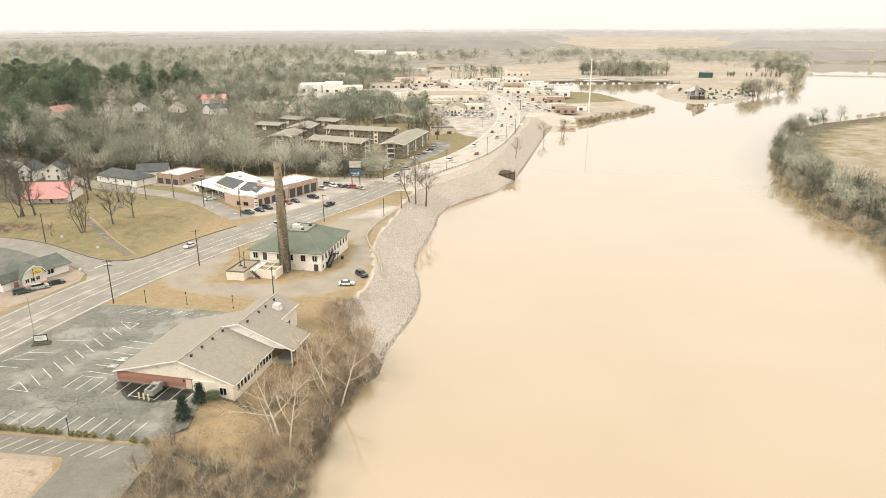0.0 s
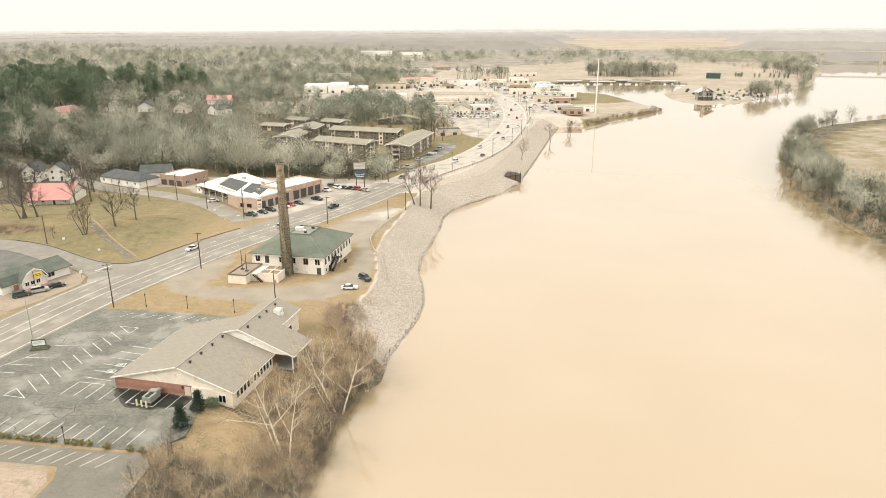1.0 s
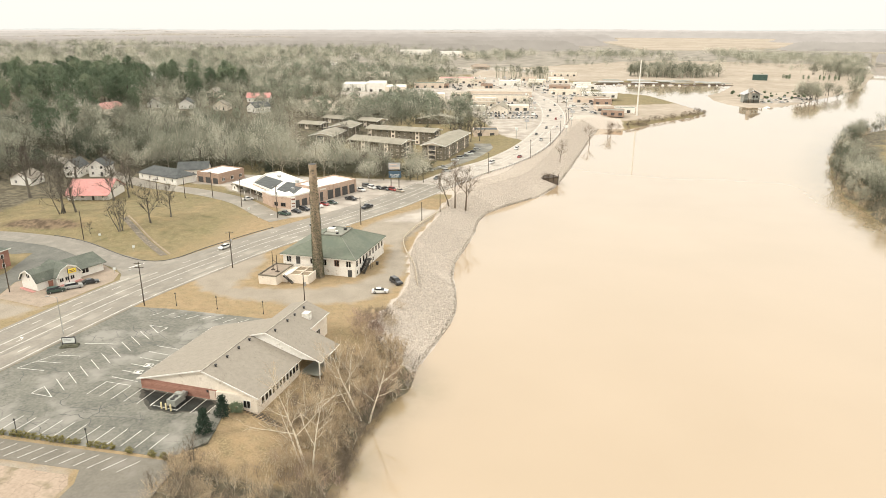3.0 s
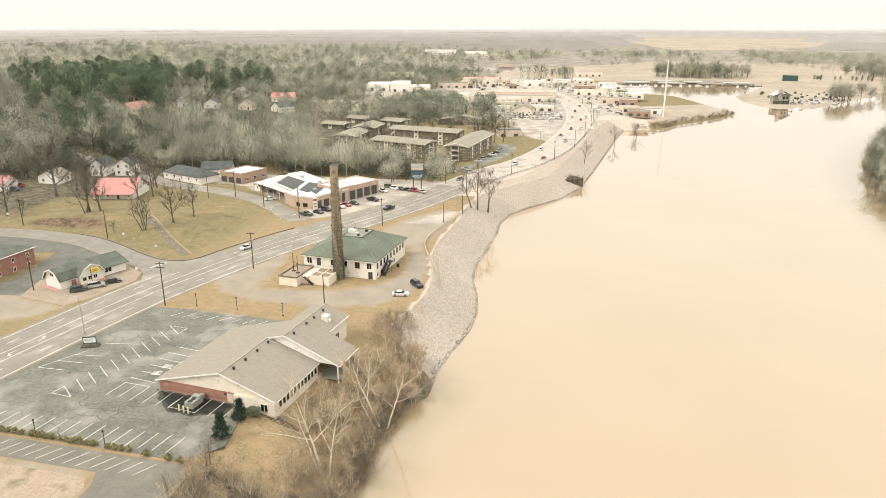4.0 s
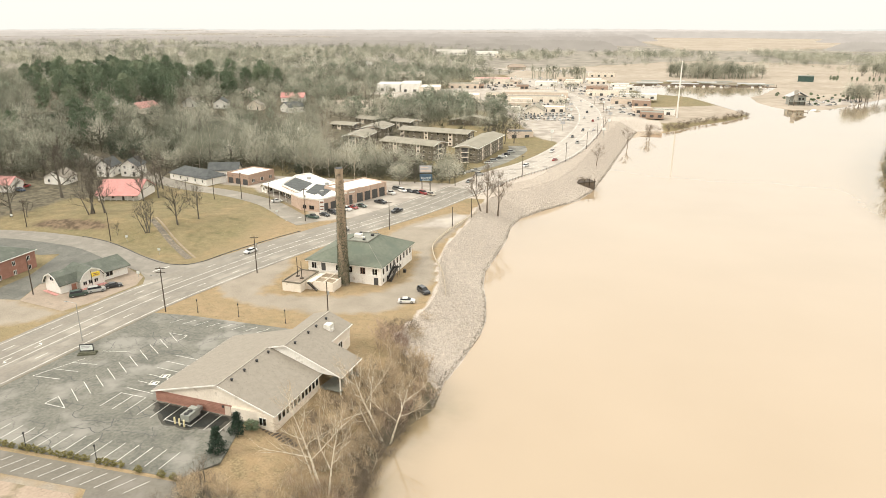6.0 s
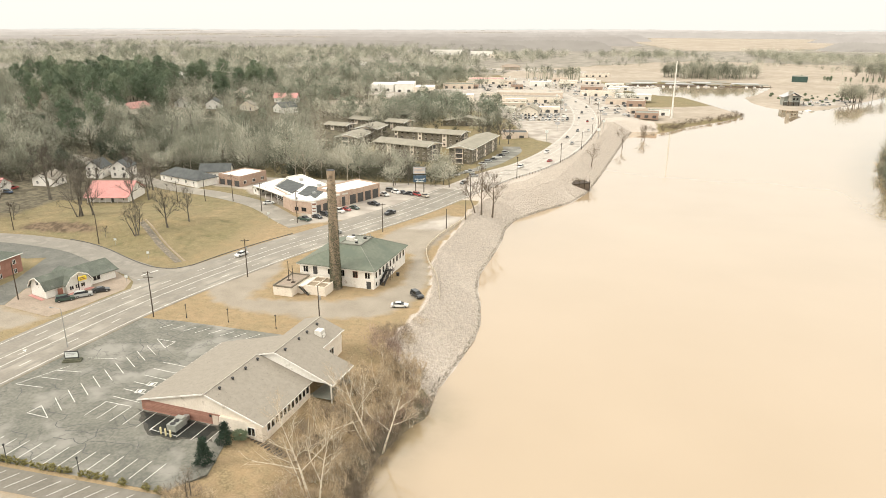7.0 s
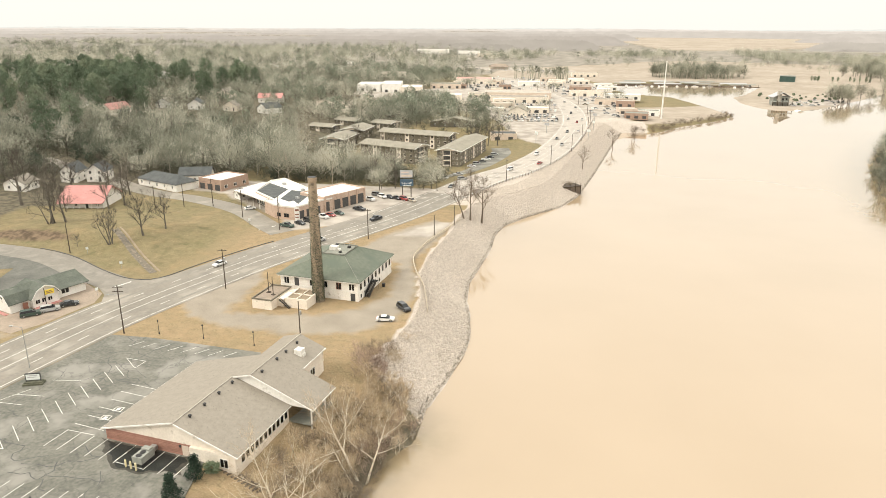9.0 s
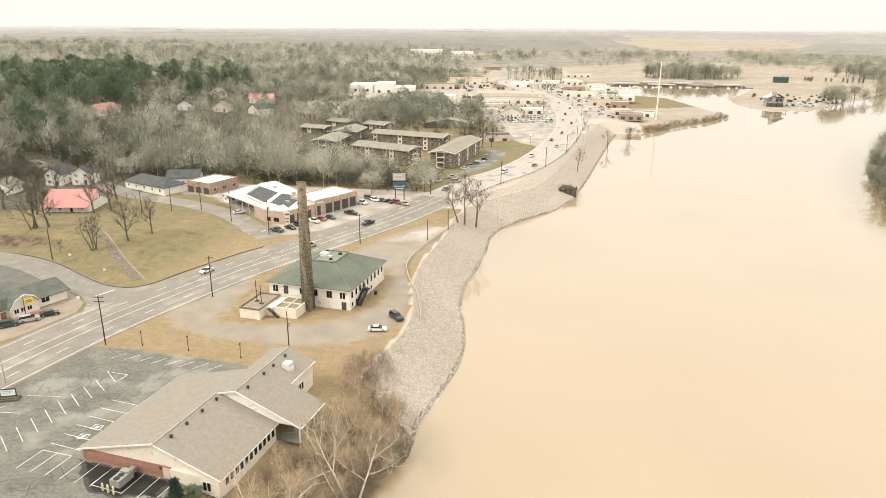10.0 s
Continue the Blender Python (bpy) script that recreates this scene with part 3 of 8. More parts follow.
def ground_material():
    mt = bpy.data.materials.new("ground")
    mt.use_nodes = True
    n, l = mt.node_tree.nodes, mt.node_tree.links
    bs = n["Principled BSDF"]
    bs.inputs["Roughness"].default_value = 0.95
    bs.inputs["Specular IOR Level"].default_value = 0.2
    geo = n.new("ShaderNodeNewGeometry")

    def cloud(s, detail=5.0):
        t = n.new("ShaderNodeTexNoise")
        t.inputs["Scale"].default_value, t.inputs["Detail"].default_value = 1 / s, detail
        l.new(geo.outputs["Position"], t.inputs["Vector"])
        return t.outputs["Fac"]

    def two(s, a, b, lo=0.38, hi=0.62):
        r = n.new("ShaderNodeValToRGB")
        r.color_ramp.elements[0].position, r.color_ramp.elements[0].color = lo, (*a, 1)
        r.color_ramp.elements[1].position, r.color_ramp.elements[1].color = hi, (*b, 1)
        l.new(cloud(s), r.inputs["Fac"])
        return r.outputs["Color"]

    def lay(under, over, fac):
        mx = n.new("ShaderNodeMix")
        mx.data_type = "RGBA"
        l.new(fac, mx.inputs["Factor"])
        l.new(under, mx.inputs["A"])
        l.new(over, mx.inputs["B"])
        return mx.outputs["Result"]

    def mask(name, s, hard=0.25):
        at = n.new("ShaderNodeAttribute")
        at.attribute_name = name
        jitter = n.new("ShaderNodeMath")
        jitter.operation = "MULTIPLY_ADD"
        jitter.inputs[1].default_value = 1.1
        l.new(cloud(s, 7.0), jitter.inputs[0])
        l.new(at.outputs["Fac"], jitter.inputs[2])
        cut = n.new("ShaderNodeMapRange")
        cut.inputs["From Min"].default_value, cut.inputs["From Max"].default_value = 1.05 - hard, 1.05 + hard
        l.new(jitter.outputs[0], cut.inputs["Value"])
        return cut.outputs["Result"]

    grass = lay(two(14, (0.205, 0.165, 0.092), (0.325, 0.255, 0.148), 0.3, 0.7), two(0.3, (0.15, 0.118, 0.064), (0.35, 0.268, 0.155), 0.3, 0.7), cloud(0.8))
    greenish = n.new("ShaderNodeMapRange")
    greenish.inputs["From Min"].default_value, greenish.inputs["From Max"].default_value = 0.48, 0.7
    greenish.inputs["To Max"].default_value = 0.75
    l.new(cloud(11, 6.0), greenish.inputs["Value"])
    grass = lay(grass, two(3, (0.118, 0.105, 0.054), (0.215, 0.182, 0.096), 0.3, 0.7), mask("lush", 14, 0.6))
    grass = lay(grass, two(1.5, (0.12, 0.112, 0.052), (0.20, 0.178, 0.09)), greenish.outputs["Result"])
    grass = lay(grass, lay(two(3.0, (0.265, 0.185, 0.102), (0.375, 0.268, 0.155), 0.3, 0.7), two(0.22, (0.19, 0.14, 0.08), (0.37, 0.28, 0.175), 0.3, 0.7), cloud(0.7)), mask("rust", 9, 0.6))
    rusty = n.new("ShaderNodeMapRange")
    rusty.inputs["From Min"].default_value, rusty.inputs["From Max"].default_value = 0.52, 0.7
    rusty.inputs["To Max"].default_value = 0.3
    l.new(cloud(6.3, 6.0), rusty.inputs["Value"])
    grass = lay(grass, two(1.2, (0.28, 0.185, 0.09), (0.42, 0.29, 0.155)), rusty.outputs["Result"])
    grass = lay(grass, two(3, (0.26, 0.19, 0.108), (0.38, 0.275, 0.165)), mask("worn", 30, 0.5))
    tuft = n.new("ShaderNodeMapRange")
    tuft.inputs["From Min"].default_value, tuft.inputs["From Max"].default_value, tuft.inputs["To Max"].default_value = 0.38, 0.66, 0.6
    l.new(cloud(1.9, 6.0), tuft.inputs["Value"])
    grass = lay(grass, two(0.4, (0.105, 0.088, 0.046), (0.32, 0.255, 0.148), 0.36, 0.64), tuft.outputs["Result"])
    colour = lay(grass, lay(two(60, (0.31, 0.26, 0.205), (0.43, 0.365, 0.3)), two(9, (0.24, 0.205, 0.148), (0.4, 0.338, 0.268), 0.3, 0.7), cloud(30)), mask("field", 12))
    colour = lay(colour, two(2.0, (0.08, 0.07, 0.048), (0.16, 0.138, 0.095)), mask("wild", 7))
    colour = lay(colour, two(25, (0.2, 0.18, 0.148), (0.3, 0.27, 0.225)), mask("scrub", 40))
    colour = lay(colour, lay(two(7, (0.235, 0.205, 0.162), (0.35, 0.305, 0.243), 0.34, 0.66), two(0.25, (0.22, 0.19, 0.148), (0.36, 0.31, 0.248)), cloud(1.5)), mask("worn", 4))
    colour = lay(colour, two(9, (0.30, 0.265, 0.225), (0.44, 0.395, 0.34)), mask("pale", 5))
    colour = lay(colour, two(2, (0.085, 0.062, 0.04), (0.19, 0.138, 0.09)), mask("dirt", 3))
    colour = lay(colour, two(0.4, (0.36, 0.312, 0.26), (0.55, 0.48, 0.41), 0.4, 0.6), mask("stone", 5))
    l.new(colour, bs.inputs["Base Color"])
    b = n.new("ShaderNodeBump")
    b.inputs["Distance"].default_value = 0.12
    l.new(cloud(0.7, 7.0), b.inputs["Height"])
    l.new(b.outputs["Normal"], bs.inputs["Normal"])
    return mt


tagged(put("ground", ground_mesh, ground_material()), "dormant tan grass, gravel and leaf litter on riverside land", "ground", kind="structure")


def water_material():
    mt = bpy.data.materials.new("muddy_water")
    mt.use_nodes = True
    n, l = mt.node_tree.nodes, mt.node_tree.links
    bs = n["Principled BSDF"]
    bs.inputs["Roughness"].default_value, bs.inputs["IOR"].default_value = 0.03, 1.6
    bs.inputs["Coat Weight"].default_value, bs.inputs["Coat Roughness"].default_value = 0.4, 0.03
    geo = n.new("ShaderNodeNewGeometry")
    t = n.new("ShaderNodeTexNoise")
    t.inputs["Scale"].default_value, t.inputs["Detail"].default_value = 0.02, 3
    l.new(geo.outputs["Position"], t.inputs["Vector"])
    r = n.new("ShaderNodeValToRGB")
    r.color_ramp.elements[0].position, r.color_ramp.elements[0].color = 0.3, (0.352, 0.265, 0.168, 1)
    r.color_ramp.elements[1].position, r.color_ramp.elements[1].color = 0.7, (0.378, 0.287, 0.187, 1)
    l.new(t.outputs["Fac"], r.inputs["Fac"])
    at, cut, wob, mx = n.new("ShaderNodeAttribute"), n.new("ShaderNodeMath"), n.new("ShaderNodeTexNoise"), n.new("ShaderNodeMix")
    at.attribute_name = "bank_reflection"
    wob.inputs["Scale"].default_value, wob.inputs["Detail"].default_value = 0.16, 4
    l.new(geo.outputs["Position"], wob.inputs["Vector"])
    cut.operation, mx.data_type = "MULTIPLY", "RGBA"
    l.new(at.outputs["Fac"], cut.inputs[0])
    l.new(wob.outputs["Fac"], cut.inputs[1])
    l.new(cut.outputs[0], mx.inputs["Factor"])
    l.new(r.outputs["Color"], mx.inputs["A"])
    # painted reflection of the banks, mixed into the water's base colour
    mx.inputs["B"].default_value = (0.17, 0.135, 0.068, 1)
    l.new(mx.outputs["Result"], bs.inputs["Base Color"])
    w = n.new("ShaderNodeTexNoise")
    w.inputs["Scale"].default_value, w.inputs["Detail"].default_value = 0.35, 4
    l.new(geo.outputs["Position"], w.inputs["Vector"])
    b = n.new("ShaderNodeBump")
    b.inputs["Distance"].default_value, b.inputs["Strength"].default_value = 0.012, 0.5
    l.new(w.outputs["Fac"], b.inputs["Height"])
    l.new(b.outputs["Normal"], bs.inputs["Normal"])
    return mt


wx = grade([(-900, -60, 60), (-60, 10, 2.5), (10, 120, 22), (120, 200, 4), (200, 700, 25), (700, 4800, 200)])
wy = grade([(-850, 40, 80), (40, 180, 2.5), (180, 620, 8), (620, 1200, 40), (1200, 3900, 200)])
WX, WY = (q.ravel() for q in np.meshgrid(wx, wy))
i = (np.arange(len(wy) - 1)[:, None] * len(wx) + np.arange(len(wx) - 1)[None]).ravel()
water_mesh = array_mesh("water", np.stack([WX, WY, 0 * WX + WATER], 1), np.concatenate([np.stack([i, i + 1, i + len(wx) + 1], 1), np.stack([i, i + len(wx) + 1, i + len(wx)], 1)]))
# dark olive bank reflections painted in along the flooded near bank and far one
bank_reflection = np.maximum(smooth(1 - away(WX, WY, WEST_SHORE) / 13) * smooth((150 - WY) / 14), 1.1 * smooth(1 - away(WX, WY, EAST_SHORE) / 26) * (WY < 620))
water_mesh.attributes.new("bank_reflection", "FLOAT", "POINT").data.foreach_set("value", bank_reflection.astype(np.float32))
tagged(put("water", water_mesh, water_material()), "smooth muddy tan river reflecting a pale sky", "river", kind="structure")


# ---- roads, car park, lines ----
def strip(line, a, b, lift, thick=0.0):
    """A band along a line from a to b metres right of it, draped on the ground."""
    left, right = offset(line, a), offset(line, b)
    zl, zr = level(left[:, 0], left[:, 1]) + lift, level(right[:, 0], right[:, 1]) + lift
    g, n = Geo(), len(line)
    p = [(*left[k], zl[k]) for k in range(n)] + [(*right[k], zr[k]) for k in range(n)]
    f = [(k, n + k, n + k + 1, k + 1) for k in range(n - 1)]
    if thick:
        p += [(u, v, w - thick) for u, v, w in p]
        m = 2 * n
        f += [(k + 1, m + k + 1, m + k, k) for k in range(n - 1)] + [(n + k, m + n + k, m + n + k + 1, n + k + 1) for k in range(n - 1)]
    return g.add(p, f)


def dashes(line, at, wide, long, gap, lift, mark=141.0):
    """Painted dashes along the line, one of them at y = mark."""
    seg = np.linalg.norm(np.diff(line, axis=0), axis=1)
    dist = np.concatenate([[0], np.cumsum(seg)])
    g, run = Geo(), float((np.interp(mark, line[:, 1], dist) - long / 2) % (long + gap))
    while run + long < dist[-1]:
        piece = np.stack([np.interp([run, run + long / 2, run + long], dist, line[:, k]) for k in (0, 1)], 1)
        s = strip(piece, at - wide / 2, at + wide / 2, lift)
        g.add(s.v, s.f)
        run += long + gap
    return g


near_edge = EDGE[(EDGE[:, 1] > 40) & (EDGE[:, 1] < 900)]
tagged(put("road", strip(EDGE[EDGE[:, 1] < 310], -18.4, 1.0, 0.06, 0.3), M["asphalt"]), "grey asphalt five-lane highway along the river", "road", kind="structure")
tagged(put("road", strip(EDGE[(EDGE[:, 1] > 306) & (EDGE[:, 1] < 1005)], -18.4, 1.0, 0.064, 0.3), M["pale_asphalt"]), "asphalt highway through the shops, painted pale for distant sheen", "road", kind="structure")
for at, wide in ((-15.9, 0.5), (-12.1, 0.45), (-5.6, 0.45), (-1.9, 0.5)):
    tagged(put("tyre_track", strip(EDGE[(EDGE[:, 1] > 40) & (EDGE[:, 1] < 306)], at - wide, at + wide, 0.068), M["worn_asphalt"]), "darker tyre-worn band in a highway lane", "road marking", kind="structure")
tagged(put("road_corner", Geo().prism([(-125, 193.6), (-122.2, 192.7), (-116.2, 191.2), (-111.6, 192.0), (-108.2, 195.7), (-104.5, 204), (-98, 204), (-104, 188), (-112, 180), (-122, 186)], -0.3, 0.05), M["asphalt"]), "rounded asphalt corner at the lane mouth", "road", kind="structure")
tagged(put("road_corner", Geo().prism([(-131.4, 188.4), (-121.9, 183.4), (-117.7, 179.3), (-115.3, 174.5), (-114.6, 168), (-106, 172), (-104, 186), (-116, 192)], -0.3, 0.048), M["asphalt"]), "rounded asphalt corner at the lane mouth", "road", kind="structure")
corner = spline([(-163.2, 213.2), (-155.1, 210.9), (-144.1, 205.9), (-131.7, 198.3), (-122.2, 193.2), (-116.2, 191.6), (-111.6, 192.5), (-108.4, 196.2), (-104.3, 207), (-97, 222.5), (-91, 233)], 2.0)
tagged(put("kerb", strip(corner, -0.14, 0.14, 0.16, 0.4), M["crack"]), "dark weathered kerb along the lawn", "kerb", kind="structure")
tagged(put("road_edge_line", strip(near_edge, -0.08, 0.12, 0.075), M["line"]), "white painted edge line on the highway", "road marking", kind="structure")
before = near_edge[near_edge[:, 1] < 176]
after = near_edge[near_edge[:, 1] > 262]
for piece in (before, after):
    tagged(put("road_edge_line", strip(piece, -17.35, -17.17, 0.075), M["line"]), "white painted edge line on the highway", "road marking", kind="structure")
for at in (-10.4, -6.9):
    tagged(put("turn_lane_line", strip(near_edge[near_edge[:, 1] < 520], at - 0.09, at + 0.09, 0.075), M["line"]), "pale painted turn lane line", "road marking", kind="structure")
for at in (-13.9, -3.5):
    tagged(put("lane_dashes", dashes(near_edge, at, 0.17, 3.1, 9.0, 0.075), M["line"]), "white dashed lane line", "road marking", kind="structure")
tagged(put("side_road", strip(SIDE, -4.5, 4.5, 0.055, 0.3), M["asphalt"]), "grey asphalt side street by the shops", "road", kind="structure")
tagged(put("lane_road", strip(WEST, -4.6, 4.6, 0.055, 0.3), M["worn_asphalt"]), "grey asphalt lane along the lawn", "road", kind="structure")

tagged(put("apartment_lot", strip(spline([(-60, 352), (-47, 357), (-38.5, 372), (-33, 395), (-28, 425), (-30, 445)], 4.0), -5.5, 5.5, 0.06, 0.3), M["lot"]), "grey asphalt parking strip beside the apartments", "car park", kind="structure")
track = spline([(-146.4, 229.2), (-137.4, 220.6), (-129.2, 212.6), (-121.6, 205.3), (-113.8, 197.8)], 2.0)
for at, wide, mat in ((0.4, 1.1, "mud"), (-1.5, 0.35, "soil")):
    tagged(put("track_rut", strip(track, at - wide, at + wide, 0.05), M[mat]), "muddy worn wheel track across the lawn", "track", kind="structure")
LOT = [(-114.3, 98.6), (-96, 98.3), (-58, 95.2), (-53.5, 100.5), (-55, 112), (-57, 130), (-62, 153.2), (-90.5, 156.5), (-100.4, 156.5), (-105.2, 136), (-109.3, 117)]
tagged(put("car_park", Geo().prism(LOT, -0.3, 0.03), M["lot"]), "cracked grey asphalt car park with white stalls", "car park", kind="structure")
DRIVE = [(-116, 98.0), (-96, 97.3), (-58, 94.4), (-55.5, 91), (-56, 60), (-70, 60), (-69.6, 86.8), (-71, 90.2), (-90, 91.6), (-118, 92.3)]
tagged(put("drive", Geo().prism(DRIVE, -0.3, 0.02), M["drive"]), "narrow grey asphalt drive below the hedge", "drive", kind="structure")
tagged(put("old_pavement", Geo().prism([(-118, 60), (-71, 60), (-70.4, 86.3), (-72, 88.7), (-90, 90.0), (-118, 90.6)], -0.3, 0.016), M["old_slab"]), "broken tan pavement with weeds below the drive", "pavement", kind="structure")
tagged(put("side_lot", Geo().prism([(-200, 206), (-186, 207), (-175, 206.5), (-162, 204.5), (-146, 198), (-136, 191), (-137, 180), (-144.2, 169.3), (-140.9, 158), (-151.7, 157), (-153, 166), (-152.5, 176), (-157.5, 194.5), (-163, 192.5), (-180, 196)], -0.3, 0.03), M["yard"]),
       "dark asphalt yard behind the restaurant", "car park", kind="structure")

tagged(put("forecourt", Geo().prism([(-140.5, 157.5), (-144.0, 169.3), (-141, 172), (-130, 186), (-129, 187.2), (-118.8, 180), (-116.7, 173.5), (-120.8, 159.5), (-124.4, 153.2)], -0.3, 0.036), M["forecourt"]), "stained tan concrete forecourt of the restaurant", "forecourt", kind="structure")


def marks(name, segments, wide=0.12, lift=0.042, label="white painted parking line"):
    """White painted lines, each between two points."""
    for (x0, y0), (x1, y1) in segments:
        d = np.array([x1 - x0, y1 - y0])
        s = np.array([d[1], -d[0]]) / np.linalg.norm(d) * wide / 2
        g = Geo().add([(x0 + s[0], y0 + s[1], lift), (x1 + s[0], y1 + s[1], lift), (x1 - s[0], y1 - s[1], lift), (x0 - s[0], y0 - s[1], lift)], [(0, 1, 2, 3)])
        tagged(put(name, g, M["line"]), label, "road marking", "car park lines", "structure")


marks("stall_line", [((-110.9 + 2.74 * k, 105.7 - 0.205 * k), (-111.9 + 2.74 * k, 100.7 - 0.205 * k)) for k in range(19)])
marks("stall_line", [((-84.0 + 2.97 * k, 118.4 - 0.5 * k), (-84.9 + 2.97 * k, 113.1 - 0.5 * k)) for k in (0, 1, 2, 3, 4, 5, 7, 8, 9)])
marks("stall_line", [((-94.2 + 3.35 * k, 154.6 - 0.27 * k), (-96.4 + 3.35 * k, 151.8 - 0.27 * k)) for k in range(1, 9)])
marks("stall_line", [((-94.8 + 0.56 * k, 118.0 + 3.05 * k), (-90.3 + 0.55 * k, 114.0 + 3.07 * k)) for k in range(9)])
marks("stall_line", [((-84.0, 118.4), (-78.1, 117.6)), ((-70.1, 111.0), (-64.0, 109.8)), ((-69.2, 115.6), (-70.1, 111.0))])
marks("stall_line", [((-84 + 0.35 * k, 120.5 + 3.0 * k), (-77.5 + 0.4 * k, 119.2 + 3.0 * k)) for k in range(6)])
marks("island_line", [((-96.1, 112.1), (-95.3, 114.9)), ((-95.3, 114.9), (-91.1, 111.3)), ((-91.1, 111.3), (-96.1, 112.1)), ((-90, 146), (-85, 145.3)), ((-85, 145.3), (-85.6, 142)), ((-85.6, 142), (-90, 146))])
marks("island_line", [((-106.5, 121.5), (-101, 130.5)), ((-106.5, 121.5), (-100, 121.2)), ((-104.5, 125), (-98.5, 124.8)), ((-102.5, 128.2), (-96.5, 128.4)), ((-99.5, 134.5), (-93, 135.2))])
marks("drive_line", [((-100 + 2.7 * k, 96.9 - 0.22 * k), (-102.4 + 2.7 * k, 93.4 - 0.22 * k)) for k in range(15)], 0.1, 0.032)
marks("stop_line", [((-118.5, 184.5), (-116.2, 189.6)), ((-97.5, 251), (-101.5, 244.5))], 0.5, 0.09, "white painted stop line")
for k, (u, v) in enumerate([(-79.8, 123.2), (-79.2, 126.3)]):
    tagged(put("parking_symbol", Geo().box(u - 0.9, u + 0.9, v + 0.62, v + 0.76, 0.03, 0.044).box(u - 0.9, u + 0.9, v - 0.76, v - 0.62, 0.03, 0.044).box(u - 0.9, u - 0.76, v - 0.62, v + 0.62, 0.03, 0.044).box(u + 0.76, u + 0.9, v - 0.62, v + 0.62, 0.03, 0.044).box(u - 0.35, u + 0.35, v - 0.35, v + 0.35, 0.03, 0.044), M["line"]), "white painted reserved stall square", "road marking", "car park lines", "structure")


# turn arrows, the wet patch by the wall, sealed cracks
for yy in (129.5,):
    c = np.array([np.interp(yy, EDGE[:, 1], EDGE[:, 0]) - 8.6, yy + 1.0])
    for flip in (1, -1):
        m = pose(c[0], c[1], 0.078, 0, 0, -14) @ pose(0, 3.9 * flip, 0, 0, 0, 0 if flip > 0 else 180)
        g = Geo().add([m @ Vector(q) for q in [(-0.08, -1.2, 0), (0.12, -1.2, 0), (0.12, 0.6, 0), (-0.6, 1.1, 0), (-0.6, 0.85, 0), (-0.08, 0.5, 0), (-0.6, 1.45, 0), (-1.3, 0.95, 0), (-0.6, 0.5, 0)]], [(0, 1, 2, 3, 4, 5), (6, 7, 8)])
        tagged(put("turn_arrow", g, M["line"]), "white painted turn arrow in the middle lane", "road marking", "turn arrows", "structure")
wet = [(-75.6, 116.7), (-73, 113.2), (-69.5, 109.6), (-64.5, 108.4), (-60.5, 109.9), (-57.6, 109.5), (-57.2, 113.6), (-62, 114.6), (-68, 115.6)]
edge = np.array(wet + wet[:1])
edge = np.concatenate([np.stack([np.linspace(a_[k], b_[k], 7)[:-1] for k in (0, 1)], 1) for a_, b_ in zip(edge, edge[1:])])
mid_wet = edge.mean(0)
for grow, lift, mat, what in ((1.02, 0.0345, "damp", "damp"), (0.88, 0.0375, "wet", "dark wet")):
    rough_edge = mid_wet + (edge - mid_wet) * (grow + 0.1 * ripple(edge[:, 0] * 3, edge[:, 1] * 3, 2.0))[:, None]
    tagged(put("wet_patch", Geo().add([(u, v, lift) for u, v in rough_edge], [tuple(range(len(edge)))]), M[mat]), what + " patch of asphalt along the brick wall", "stain", kind="structure")
r2 = np.random.default_rng(5)
cr = Geo()
for k in range(46):
    p = np.array([-112 + 52 * r2.random(), 100 + 54 * r2.random()])
    a = [-0.15, 1.4, 0.0, 1.3][k % 4] + 0.12 * r2.normal()
    wide = 0.03 + 0.04 * r2.random()
    for _ in range(int(4 + 12 * r2.random())):
        q = p + 1.3 * np.array([math.cos(a), math.sin(a)])
        a += 0.5 * r2.normal() - 0.4 * (a - [-0.15, 1.4, 0.0, 1.3][k % 4])
        if not (inside(np.array([p[0], q[0]]), np.array([p[1], q[1]]), LOT)).all():
            break
        s = np.array([-(q - p)[1], (q - p)[0]]) * wide
        cr.add([(*(p - s), 0.037), (*(q - s), 0.037), (*(q + s), 0.037), (*(p + s), 0.037)], [(0, 1, 2, 3)])
        p = q
tagged(put("crack_seal", cr, M["crack"]), "dark sealed cracks wandering over the asphalt", "cracks", kind="stuff")

# ---- building parts ----
MESHES = {}


def shared(key, make):
    if key not in MESHES:
        MESHES[key] = make()
    return MESHES[key]


def window_part(parent, m, w, h, frame_mat="white", name="window", bars=1):
    """A window at m (x along the wall, -y out of it, z up from its sill): frame with mullions, and a dark pane."""
    def make_frame():
        g = Geo()
        t = 0.09
        g.box(-w / 2, w / 2, -0.09, 0.03, 0, t).box(-w / 2, w / 2, -0.09, 0.03, h - t, h)
        for k in range(bars + 2):
            c = -w / 2 + t / 2 + (w - t) * k / (bars + 1)
            g.box(c - t / 2, c + t / 2, -0.09, 0.03, t, h - t)
        return g.mesh("window")
    def make_pane():
        return Geo().box(-w / 2 + 0.05, w / 2 - 0.05, -0.05, 0.02, 0.05, h - 0.05).mesh("pane")
    f = put(name, shared(("f", w, h, frame_mat, bars), make_frame), M[frame_mat], parent)
    f.matrix_local = m
    p = put("pane", shared(("p", w, h), make_pane), M["glass"], f)
    return f


